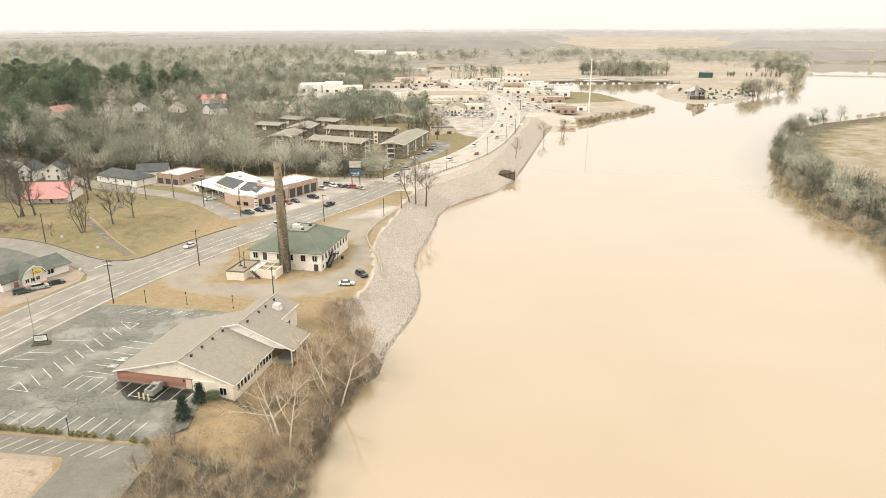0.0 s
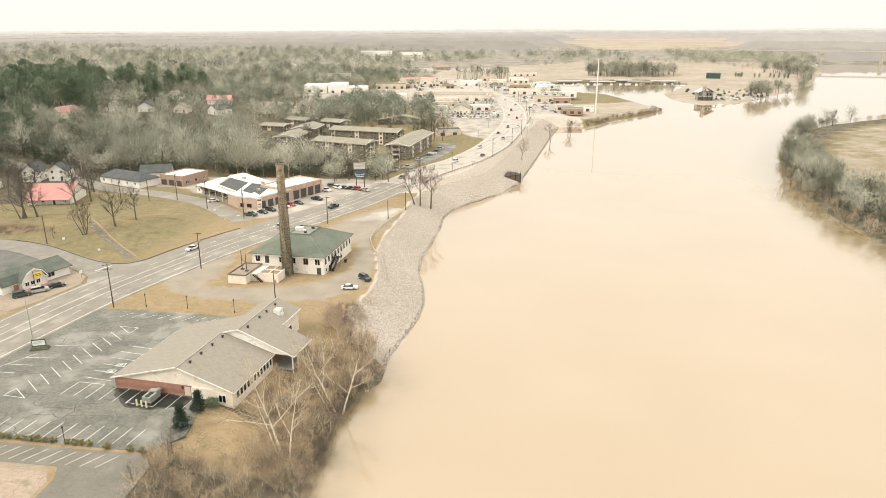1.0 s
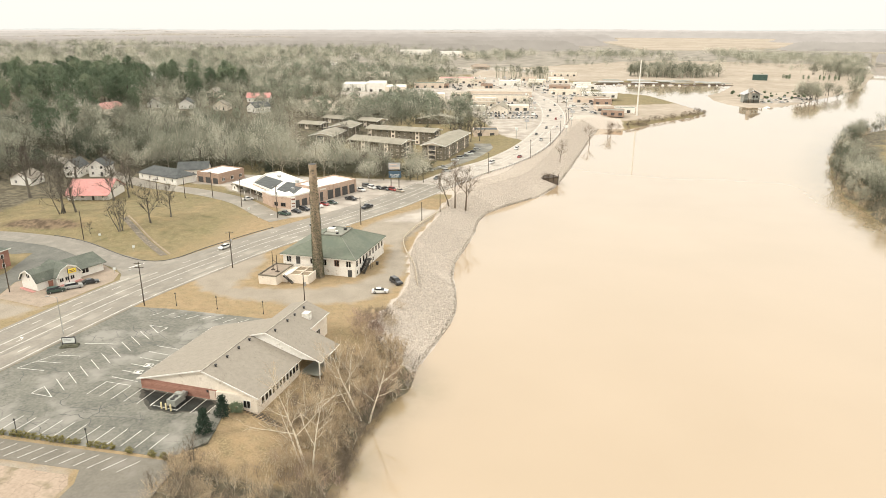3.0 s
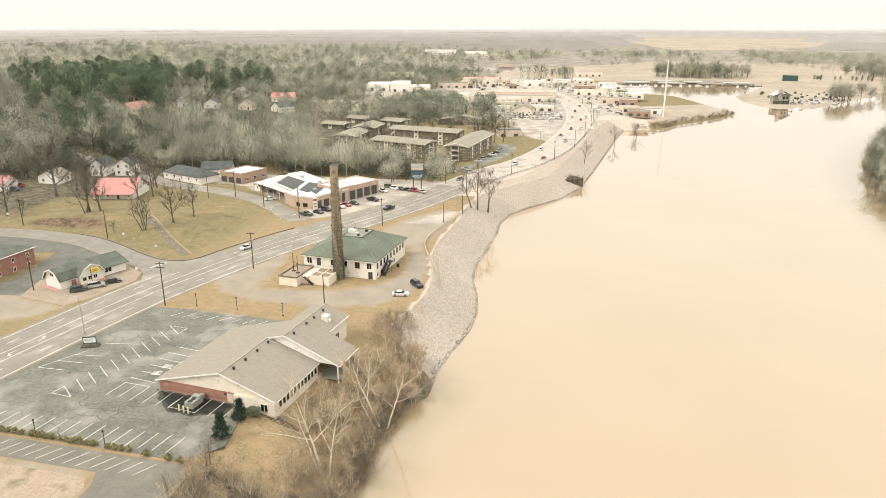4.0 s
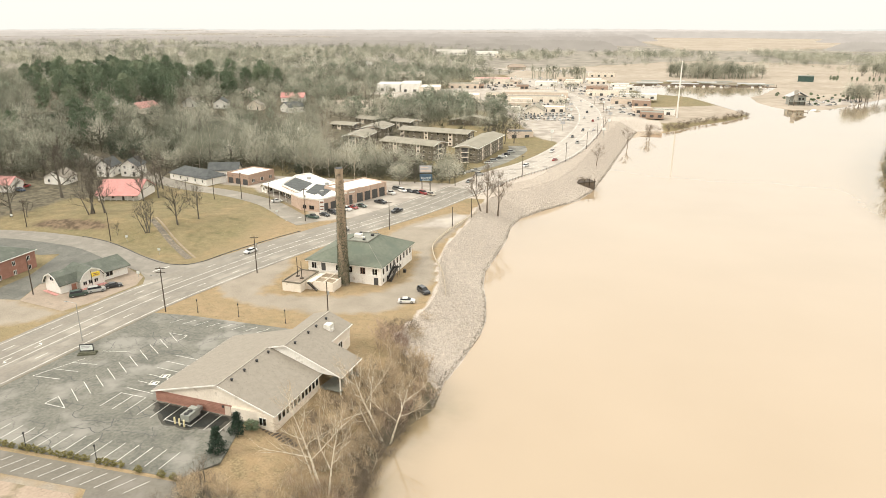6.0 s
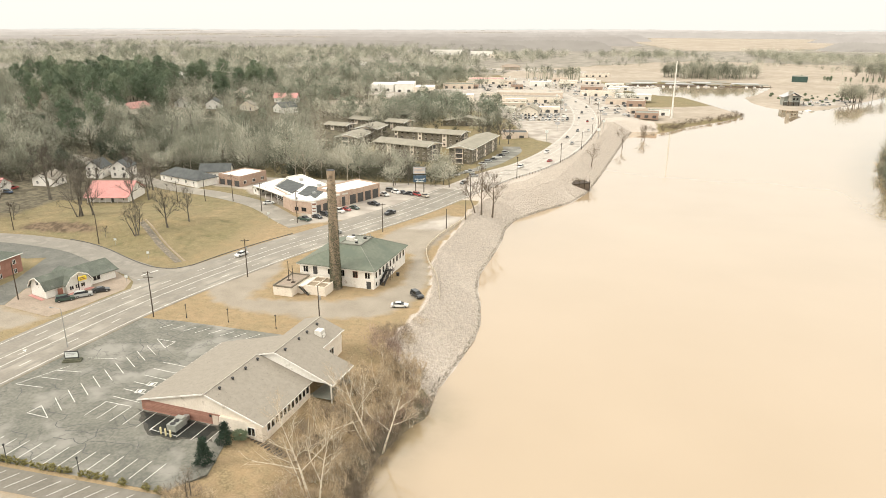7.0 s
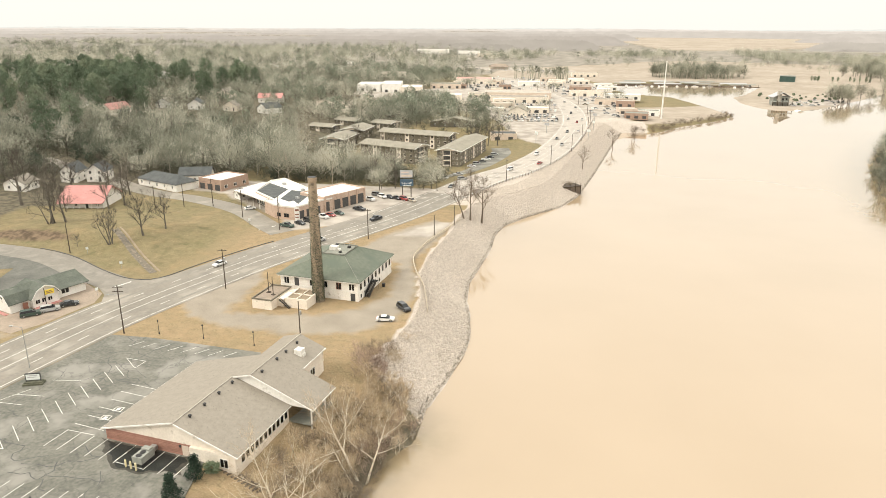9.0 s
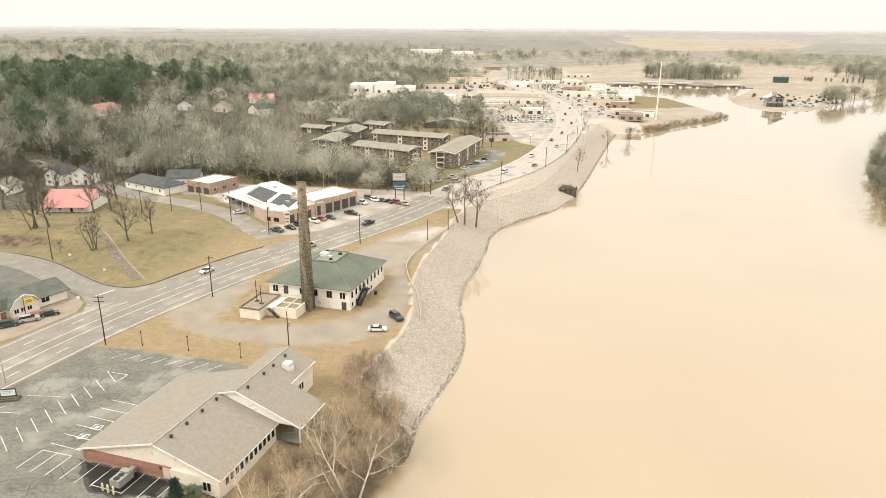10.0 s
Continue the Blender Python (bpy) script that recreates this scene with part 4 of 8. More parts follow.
def door_part(parent, m, w=1.0, h=2.1, mat="door"):
    def make():
        g = Geo().box(-w / 2, w / 2, -0.07, 0.03, 0, h)
        g.box(-w / 2 + 0.12, w / 2 - 0.12, -0.09, -0.07, 0.15, h * 0.45).box(-w / 2 + 0.12, w / 2 - 0.12, -0.09, -0.07, h * 0.52, h - 0.15)
        return g.mesh("door")
    d = put("door", shared(("d", w, h, mat), make), M[mat], parent)
    d.matrix_local = m
    return d


def on_wall(x0, y0, x1, y1, s, z):
    """A place s metres along the wall from (x0, y0) towards (x1, y1), whose outside is on the right of that way."""
    a = math.atan2(y1 - y0, x1 - x0)
    return pose(x0 + s * math.cos(a), y0 + s * math.sin(a), z, 0, 0, math.degrees(a))


def gabled(name, x, y, ang, w, d, eave, ridge, wall, roof, label, category="house", windows=2, storeys=1, hip=False, z=None, over=0.5, group="", gable=None, base=0.0):
    """A block w by d metres, its corner at (x, y), ridge along its longer side d."""
    z = ground_at(x, y) if z is None else z
    ob = thing(name, pose(x, y, z, 0, 0, ang), label, category, group)
    body = Geo().prism([(0, 0), (w, 0), (w, d), (0, d)], base - 1.0, eave)
    if not hip:
        for yy, t in ((0.02, 0.2), (d - 0.22, 0.2)):
            body.add([(0, yy, eave), (w, yy, eave), (w / 2, yy, ridge - 0.1), (0, yy + t, eave), (w, yy + t, eave), (w / 2, yy + t, ridge - 0.1)], [(0, 1, 2), (5, 4, 3), (0, 2, 5, 3), (1, 4, 5, 2)])
    put("wall", body, M[wall], ob)
    k = (ridge - eave) / (w / 2) * over
    e = eave - k
    r = Geo()
    inset = w * 0.42 if hip else -over
    for side in (0, 1):
        x0, x1 = (-over, w / 2) if side == 0 else (w + over, w / 2)
        c = [(x0, -over, e), (x1, inset, ridge), (x1, d - inset, ridge), (x0, d + over, e)]
        r.slab(c[::-1] if side == 0 else c, 0.22)
    if hip:
        r.slab([(-over, -over, e), (w + over, -over, e), (w / 2, inset, ridge)], 0.22)
        r.slab([(w + over, d + over, e), (-over, d + over, e), (w / 2, d - inset, ridge)], 0.22)
    put("roof", r, M[roof], ob)
    walls = [((0, 0), (w, 0), w), ((w, 0), (w, d), d)]
    for (x0, y0), (x1, y1), long in walls:
        n = windows if long == w else max(windows, round(long / 5))
        for s in range(storeys):
            for j in range(n):
                at = on_wall(x0, y0, x1, y1, long * (j + 0.5) / n, base + 0.9 + s * 2.8)
                if j == n // 2 and s == 0 and long == w and n > 1:
                    door_part(ob, on_wall(x0, y0, x1, y1, long * (j + 0.5) / n, base + 0.02))
                else:
                    window_part(ob, at, 1.1, 1.4)
    return ob


def flat_box(name, x, y, ang, w, d, h, wall, roof, label, category="shop", z=None, group="", doors=0, parapet=0.5, windows=0, bay="door"):
    z = ground_at(x, y) if z is None else z
    ob = thing(name, pose(x, y, z, 0, 0, ang), label, category, group)
    t = 0.3
    g = Geo().prism([(0, 0), (w, 0), (w, d), (0, d)], -1, h - 0.05)
    put("wall", g, M[wall], ob)
    p = Geo().box(0, w, 0, t, h - 0.05, h + parapet).box(0, w, d - t, d, h - 0.05, h + parapet).box(0, t, t, d - t, h - 0.05, h + parapet).box(w - t, w, t, d - t, h - 0.05, h + parapet)
    put("parapet", p, M[wall], ob)
    put("roof", Geo().box(t, w - t, t, d - t, h - 0.05, h + 0.06), M[roof], ob)
    for j in range(doors):
        door_part(ob, on_wall(0, 0, w, 0, w * (j + 0.5) / doors, 0.02), min(3.0, w / doors * 0.7), min(2.6, h * 0.6), bay)
    for j in range(windows):
        window_part(ob, on_wall(w, 0, w, d, d * (j + 0.5) / windows, 1.0), min(1.8, d / windows * 0.6), 1.5)
    return ob


# ---- the long grey-roofed clubhouse by the river ----
def clubhouse():
    ob = thing("clubhouse", pose(-75.5, 116.9, 0, 0, 0, -9.3), "long low cream and red brick clubhouse with a grey shingle roof", "building")
    zl = lambda u: 2.4 + 0.262 * u
    zf = lambda u: 6.41 - 0.34 * (u - 15.3)
    zb = lambda u: 7.46 - 0.402 * (u - 19.3)
    # brick front with its courses, cream walls behind
    put("brick_wall", Geo().box(0.1, 17.9, 0.2, 0.75, -0.5, 2.3), M["brick"], ob, "painted red brick front wall")
    for k in range(7):
        put("brick_course", Geo().box(0.1, 16.0 if k < 6 else 17.9, 0.165, 0.2, 0.02 + 0.33 * k, 0.02 + 0.33 * k + 0.29), M["brick"], ob)
    body = Geo().prism([(0.5, 0.75), (26.9, 0.75), (26.9, 16.6), (24.6, 16.7), (24.6, 25.6), (24.6, 35), (15.6, 35), (15.6, 26), (0.5, 26)], -4.0, 2.25)
    body.prism([(15.7, 17), (24.5, 17), (24.5, 34.9), (15.7, 34.9)], 2.25, 5.1)
    body.prism([(17.9, -0.35), (26.9, -0.35), (26.9, 0.75), (17.9, 0.75)], -3.0, 2.3)
    put("wall", body, M["cream"], ob)

    def gable(yy, t, pts):
        n = len(pts)
        return Geo().add([(u, yy, v) for u, v in pts] + [(u, yy + t, v) for u, v in pts], [tuple(range(n)), tuple(range(n, 2 * n))[::-1]] + [(i, n + i, n + (i + 1) % n, (i + 1) % n) for i in range(n)])
    put("gable", gable(0.22, 0.3, [(0.0, 2.3), (17.9, 2.25), (26.9, 2.22), (27.3, 2.26), (15.3, 6.3), (0, 2.34)]), M["cream"], ob)
    put("gable", gable(16.9, 0.3, [(15.4, 6.3), (27.0, 2.3), (31.6, 2.25), (31.6, 2.45), (19.3, 7.3)]), M["white"], ob, "white painted upper gable")
    put("gable", gable(25.8, 0.2, [(0.3, 2.2), (15.5, 2.2), (15.5, 6.3), (0.3, 2.3)]), M["cream"], ob)
    put("gable", gable(34.9, 0.25, [(15.6, 2.2), (24.6, 2.2), (24.6, 5.1), (19.3, 7.25), (15.6, 6.3)]), M["cream"], ob)
    put("gable", gable(25.3, 0.2, [(24.6, 2.2), (31.6, 2.2), (31.6, 2.4), (24.6, 5.2)]), M["cream"], ob)
    r = Geo()
    r.slab([(-0.6, -0.15, zl(-0.6)), (15.3, -0.15, zl(15.3)), (15.3, 26.2, zl(15.3)), (-0.6, 26.2, zl(-0.6))], 0.2)
    r.slab([(15.3, 16.6, zl(15.3) + 0.01), (19.3, 16.6, zl(19.3)), (19.3, 35.5, zl(19.3)), (15.3, 35.5, zl(15.3) + 0.01)], 0.2)
    put("roof", r, M["shingle"], ob)
    put("roof", Geo().slab([(15.3, -0.5, zf(15.3)), (27.4, -0.5, zf(27.4)), (27.4, 16.85, zf(27.4)), (15.3, 16.85, zf(15.3))], 0.2), M["shingle"], ob)
    put("roof", Geo().slab([(19.3, 16.5, zb(19.3)), (32.1, 16.5, zb(32.1)), (32.1, 25.7, zb(32.1)), (19.3, 25.7, zb(19.3))], 0.2).slab(
        [(19.3, 25.7, zb(19.3)), (25.1, 25.7, zb(25.1)), (25.1, 35.5, zb(25.1)), (19.3, 35.5, zb(19.3))], 0.2), M["shingle"], ob)
    ridge = Geo().tube([(15.3, -0.7, 6.45), (15.3, 16.5, 6.45)], [0.13, 0.13], 6).tube([(19.3, 16.5, 7.5), (19.3, 35.5, 7.5)], [0.13, 0.13], 6)
    put("ridge_cap", ridge, M["concrete"], ob)
    # pale barge boards
    trim = Geo()
    for u0, u1, f, yy in ((-0.6, 15.3, zl, -0.25), (15.3, 27.4, zf, -0.6), (15.3, 19.3, zl, 16.42), (19.3, 32.1, zb, 16.4)):
        trim.add([(u0, yy, f(u0) - 0.24), (u1, yy, f(u1) - 0.24), (u1, yy, f(u1) + 0.03), (u0, yy, f(u0) + 0.03), (u0, yy + 0.1, f(u0) - 0.24), (u1, yy + 0.1, f(u1) - 0.24), (u1, yy + 0.1, f(u1) + 0.03), (u0, yy + 0.1, f(u0) + 0.03)],
                 [(0, 1, 2, 3), (7, 6, 5, 4), (3, 2, 6, 7), (0, 4, 5, 1), (0, 3, 7, 4), (1, 5, 6, 2)])
    trim.box(27.4, 27.46, -0.5, 16.85, zf(27.4) - 0.2, zf(27.4) - 0.02).box(32.1, 32.2, 16.5, 25.7, zb(32.1) - 0.22, zb(32.1) + 0.02).box(25.1, 25.2, 25.7, 35.5, zb(25.1) - 0.22, zb(25.1) + 0.02)
    trim.box(-0.66, -0.6, -0.15, 26.2, zl(-0.6) - 0.2, zl(-0.6) - 0.03)
    put("trim", trim, M["white"], ob)
    for v, u in [(2.6, 16.4), (6.6, 16.4), (10.8, 16.4), (14.9, 16.4)]:
        put("roof_vent", Geo().tube([(u, v, zf(u) - 0.1), (u, v, zf(u) + 0.35)], [0.2, 0.2], 8).tube([(u, v, zf(u) + 0.35), (u, v, zf(u) + 0.5)], [0.34, 0.26], 8), M["dark_metal"], ob, "small dark roof vent")
    for v, u in [(18.8, 20.4), (24.2, 20.4), (27.6, 20.4), (32.0, 20.4)]:
        put("roof_vent", Geo().tube([(u, v, zb(u) - 0.1), (u, v, zb(u) + 0.35)], [0.2, 0.2], 8).tube([(u, v, zb(u) + 0.35), (u, v, zb(u) + 0.5)], [0.34, 0.26], 8), M["dark_metal"], ob, "small dark roof vent")
    cool = Geo().box(21.6, 23.2, 28.6, 30.3, zb(22.4) - 0.5, zb(22.4) + 1.1).box(23.2, 23.5, 28.9, 30.0, zb(23) - 0.3, zb(23) + 0.4)
    put("roof_unit", cool, M["white_roof"], ob, "white rooftop cooler box")
    # openings
    window_part(ob, on_wall(17.9, -0.36, 26.9, -0.36, 6.8, -0.2), 1.6, 1.7, "white", bars=1)
    for k in range(11):
        window_part(ob, on_wall(26.9, 0.6, 26.9, 16.6, 1.1 + 1.38 * k, 0.1), 1.1, 1.85, "white", bars=0)
    door_part(ob, on_wall(0, 0.25, 17.9, 0.25, 16.7, 0.03), 1.3, 2.1, "tan")
    put("vent_box", Geo().box(15.5, 15.9, 0.1, 0.25, 1.5, 2.0), M["dark_metal"], ob)
    window_part(ob, on_wall(24.6, 25.6, 24.6, 35, 4.6, 1.2), 1.9, 1.7, "white", bars=1)
    # porch
    put("deck", Geo().box(24.6, 31.6, 16.9, 25.5, -1.3, -1.1), M["deck_roof"], ob, "weathered grey porch deck")
    for u, v in [(31.3, 17.3), (31.3, 19.9), (31.3, 22.6), (31.3, 25.2), (28.2, 25.2)]:
        put("post", Geo().box(u - 0.12, u + 0.12, v - 0.12, v + 0.12, -6.2, zb(u) - 0.2), M["white"], ob)
    rail = Geo().box(31.25, 31.35, 17.2, 25.3, -0.2, -0.1).box(25, 31.3, 25.2, 25.3, -0.2, -0.1)
    for v in np.arange(17.4, 25.2, 0.5):
        rail.box(31.27, 31.33, v, v + 0.06, -1.1, -0.2)
    put("railing", rail, M["wood"], ob)
    put("wing_wall", Geo().box(-2.4, -2.0, 9, 17, -0.3, 0.9).box(-2.4, 0.4, 16.6, 17, -0.3, 0.9), M["tan"], ob)
    return ob


clubhouse()

# bollards and cooling unit on the car park
unit = thing("cooling_unit", pose(-65.4, 112.2, 0.04, 0, 0, -9), "boxy grey-green rooftop type cooling unit standing on the car park", "air conditioner")
put("casing", Geo().box(-0.95, 0.95, -1.6, 1.6, 0.25, 1.5).box(-0.8, 0.8, 0.5, 1.5, 1.5, 1.8), M["unit"], unit)
put("base", Geo().box(-1.05, 1.05, -1.7, 1.7, 0, 0.25), M["dark_metal"], unit)
for v in (-1.0, 0.0):
    put("fan_grille", Geo().tube([(0, v, 1.48), (0, v, 1.58)], [0.5, 0.5], 16), M["dark_metal"], unit)
put("duct", Geo().box(-0.5, 0.5, 1.6, 2.9, 0.4, 1.2), M["metal"], unit)
for u, v in [(-67.3, 110.0), (-66.2, 109.7), (-65.1, 109.4)]:
    tagged(put("bollard", Geo().tube([(u, v, 0.02), (u, v, 1.35), (u, v, 1.45)], [0.16, 0.16, 0.06], 12), M["yellow_paint"], smooth=False), "faded yellow steel bollard guarding the cooling unit", "bollard", "bollards by the unit")


# ---- the white hip-roofed waterworks building ----
def waterworks():
    ob = thing("waterworks_building", pose(-71.9, 188.1, 0, 0, 0, -8.2), "white painted building with a green hip roof and flat deck", "building")
    W, D, e, o = 24.4, 25.5, 5.6, 0.75
    put("wall", Geo().prism([(o, o), (W - o, o), (W - o, D - o), (o, D - o)], -1, e - 0.25), M["stucco"], ob)
    put("band", Geo().prism([(o - 0.06, o - 0.06), (W - o + 0.06, o - 0.06), (W - o + 0.06, D - o + 0.06), (o - 0.06, D - o + 0.06)], 2.55, 2.8), M["white"], ob)
    put("cornice", Geo().prism([(0.1, 0.1), (W - 0.1, 0.1), (W - 0.1, D - 0.1), (0.1, D - 0.1)], e - 0.42, e - 0.06), M["white"], ob, "white cornice under the eaves")
    a, b, c, d, top = 9.7, 16.3, 8.6, 17.6, 9.6
    r = Geo()
    r.slab([(0, 0, e), (W, 0, e), (b, c, top), (a, c, top)], 0.14).slab([(W, 0, e), (W, D, e), (b, d, top), (b, c, top)], 0.14)
    r.slab([(W, D, e), (0, D, e), (a, d, top), (b, d, top)], 0.14).slab([(0, D, e), (0, 0, e), (a, c, top), (a, d, top)], 0.14)
    put("roof", r, M["green_roof"], ob)
    for p, q in (((0, 0, e), (a, c, top)), ((W, 0, e), (b, c, top)), ((W, D, e), (b, d, top)), ((0, D, e), (a, d, top))):
        put("hip_cap", Geo().tube([p, q], [0.1, 0.1], 5), M["deck_roof"], ob)
    put("roof_deck", Geo().box(a, b, c, d, top - 0.3, top + 0.12).box(a, b, c, c + 0.15, top, top + 0.4).box(b - 0.15, b, c, d, top, top + 0.4).box(a, a + 0.15, c, d, top, top + 0.4).box(a, b, d - 0.15, d, top, top + 0.4), M["deck_roof"], ob)
    for u, v, s, h in [(11.2, 13, 1.1, 1.1), (12.9, 12.6, 0.5, 0.5), (14.8, 15.2, 0.4, 0.7), (10.9, 15.5, 0.35, 1.0), (14.2, 10.5, 0.35, 0.6)]:
        put("roof_unit", Geo().box(u - s, u + s, v - s * 0.8, v + s * 0.8, top, top + h), M["white_roof" if s > 0.45 else "dark_metal"], ob)
    rl = Geo().box(12.5, 15.8, 17.0, 17.1, top + 1.0, top + 1.08)
    for u in (12.5, 14.1, 15.7):
        rl.box(u, u + 0.08, 17.0, 17.08, top, top + 1.05)
    put("roof_rail", rl, M["metal"], ob)
    front = lambda s, z: on_wall(o, o, W - o, o, s, z)
    side = lambda s, z: on_wall(W - o, o, W - o, D - o, s, z)
    for s in (1.9, 13.3, 21.0):
        window_part(ob, front(s, 2.95), 1.6, 1.9)
    door_part(ob, front(4.9, 2.62), 1.3, 2.3)
    window_part(ob, front(17.3, 2.9), 1.5, 1.9, "door_red", "boarded_window")
    window_part(ob, front(9.5, 3.0), 1.4, 1.75)
    door_part(ob, front(21.3, 0.05), 1.3, 2.1)
    for k in range(9):
        window_part(ob, side(1.6 + 2.6 * k, 2.75), 1.3, 2.3, bars=0)
    for k in (0, 1, 5):
        window_part(ob, side(1.6 + 2.6 * k, 0.5), 1.0, 1.3, bars=0)
    # dark steel outside stair
    st = Geo().box(W - o, W - o + 1.6, 9.2, 10.8, 2.6, 2.75)
    for k in range(14):
        st.box(W - o + 0.3, W - o + 1.5, 9.2 - 0.34 * k - 0.3, 9.2 - 0.34 * k, 2.45 - 0.185 * k, 2.52 - 0.185 * k)
    for u in (W - o + 0.25, W - o + 1.5):
        st.add([(u, 9.2, 2.4), (u, 9.2, 3.7), (u, 4.3, 1.05), (u, 4.3, -0.05), (u + 0.06, 9.2, 2.4), (u + 0.06, 9.2, 3.7), (u + 0.06, 4.3, 1.05), (u + 0.06, 4.3, -0.05)], [(0, 1, 2, 3), (7, 6, 5, 4), (1, 5, 6, 2), (0, 3, 7, 4)])
        for v in (9.2, 10.75):
            st.box(u, u + 0.08, v - 0.08, v, 0, 3.8)
    put("outside_stair", st, M["dark_metal"], ob, "dark steel outside stair")
    return ob


waterworks()


def ivy_on(radius_at, z0, z1, n, size):
    """Flat leaves and stems set round a tapering shaft."""
    zz = z0 + (z1 - z0) * rng.random(n) ** 1.55
    a = rng.random(n) * 2 * math.pi
    keep = rng.random(n) < (0.35 + 0.65 * (np.sin(3 * a + zz * 0.35) > -0.35)) * np.clip(1.25 - zz / z1, 0.1, 1)
    zz, a = zz[keep], a[keep]
    r = radius_at(zz) + 0.03 + 0.13 * rng.random(len(zz))
    c = np.stack([r * np.cos(a), r * np.sin(a), zz], 1)
    t = np.stack([-np.sin(a), np.cos(a), 0 * a], 1)
    d1 = (rng.random((len(zz), 3)) - 0.5) * size + t * size * 0.4
    d2 = (rng.random((len(zz), 3)) - 0.5) * size + np.array([0, 0, size * 0.8])
    v = np.stack([c - d1, c + d1, c + d2], 1).reshape(-1, 3)
    return v, np.arange(len(v)).reshape(-1, 3)


def chimney():
    ob = thing("chimney_stack", pose(-59.1, 184.7, 0), "tall old brick chimney stack with dead ivy on it", "chimney")
    H = 33.4
    rad = lambda q: 1.52 - 0.5 * np.asarray(q) / H
    rows, radii = [], []
    for q, extra in [(-0.5, 0.15), (0.6, 0.15), (0.62, 0.0), (10, 0), (20, 0), (29.4, 0), (29.5, 0.08), (30.0, 0.08), (30.1, 0.0), (32.2, 0.0), (32.3, 0.1), (H, 0.12)]:
        rows.append((0, 0, q))
        radii.append(float(rad(q)) + extra)
    put("shaft", Geo().tube(rows, radii, 24, caps=False), M["brick_old"], ob, smooth=False)
    put("rim", Geo().tube([(0, 0, H - 0.6), (0, 0, H - 0.02)], [0.8, 0.8], 24).tube([(0, 0, H - 0.01), (0, 0, H + 0.05)], [1.14, 1.1], 24), M["dark_metal"], ob)
    put("ivy", array_mesh("ivy", *ivy_on(rad, 0.2, 29.0, 15000, 0.2)), M["ivy"], ob, "dead dark ivy on the lower shaft")
    for q in np.arange(3, 32, 0.9):
        a = -1.2
        rung = put("rung", shared(("rung",), lambda: Geo().box(-0.25, 0.25, -0.12, 0.05, 0, 0.05).mesh("rung")), M["dark_metal"], ob)
        rung.matrix_local = pose(float(rad(q)) * math.cos(a), float(rad(q)) * math.sin(a), q)


chimney()

annex = thing("annex", pose(-74.4, 177.2, 0, 0, 0, -8.2), "low flat-roofed cream block with rusty parapet edge", "outbuilding")
put("wall", Geo().box(0, 5.6, 0, 10.4, -0.5, 2.5).box(5.6, 7.4, 3.0, 10.4, -0.5, 2.2), M["cream"], annex)
put("roof", Geo().box(0.25, 5.4, 0.25, 10.2, 2.5, 2.56), M["forecourt"], annex)
put("parapet", Geo().box(-0.08, 5.7, -0.08, 0.25, 2.5, 2.85).box(5.4, 5.7, 0.25, 10.45, 2.5, 2.85).box(-0.08, 0.25, 0.25, 10.45, 2.5, 2.85).box(0.25, 5.4, 10.15, 10.45, 2.5, 2.85), M["brick_brown"], annex)
for u, v, h in [(1.9, 5.2, 8.2), (3.9, 4.0, 7.6)]:
    put("vent_pipe", Geo().tube([(u, v, 2.5), (u, v, h)], [0.11, 0.09], 8).box(u - 0.5, u + 0.5, v - 0.4, v + 0.4, 2.5, 2.75), M["pole"], annex)
put("pipe_bar", Geo().tube([(1.9, 5.2, 5.6), (3.9, 4.0, 5.3)], [0.08, 0.08], 6), M["pole"], annex)

tank = thing("settling_tank", pose(-66.2, 179.1, 0, 0, 0, -8.2), "open cream concrete tank with cross walls, drained", "tank")
tg = Geo()
for a in (0, 5.9):
    tg.box(a, a + 0.3, 0.0, 7.6, -0.3, 2.6)
tg.box(0.3, 5.9, 0, 0.3, -0.3, 2.6).box(0.3, 5.9, 7.3, 7.6, -0.3, 2.6)
put("wall", tg, M["cream"], tank)
put("cross_wall", Geo().box(3.0, 3.2, 0.3, 7.3, 0.5, 2.58).box(0.3, 5.9, 3.7, 3.9, 0.5, 2.55), M["cream"], tank)
put("sludge", Geo().box(0.3, 5.9, 0.3, 7.3, 0.2, 2.3), M["soil"], tank)
for k in range(10):
    put("step", shared(("tank_step",), lambda: Geo().box(-0.15, 0.15, -0.9, -0.02, 0, 0.08).mesh("step")), M["dark_metal"], tank).matrix_local = pose(-1.15 + 0.28 * k, 0, 2.2 - 0.22 * k)
stg = Geo().add([(-1.3, -0.95, 2.1), (1.6, -0.95, -0.1), (1.6, -0.95, 0.15), (-1.3, -0.95, 2.35), (-1.3, -0.85, 2.1), (1.6, -0.85, -0.1), (1.6, -0.85, 0.15), (-1.3, -0.85, 2.35)], [(0, 1, 2, 3), (7, 6, 5, 4), (3, 2, 6, 7), (0, 4, 5, 1)])
put("stringer", stg, M["dark_metal"], tank)


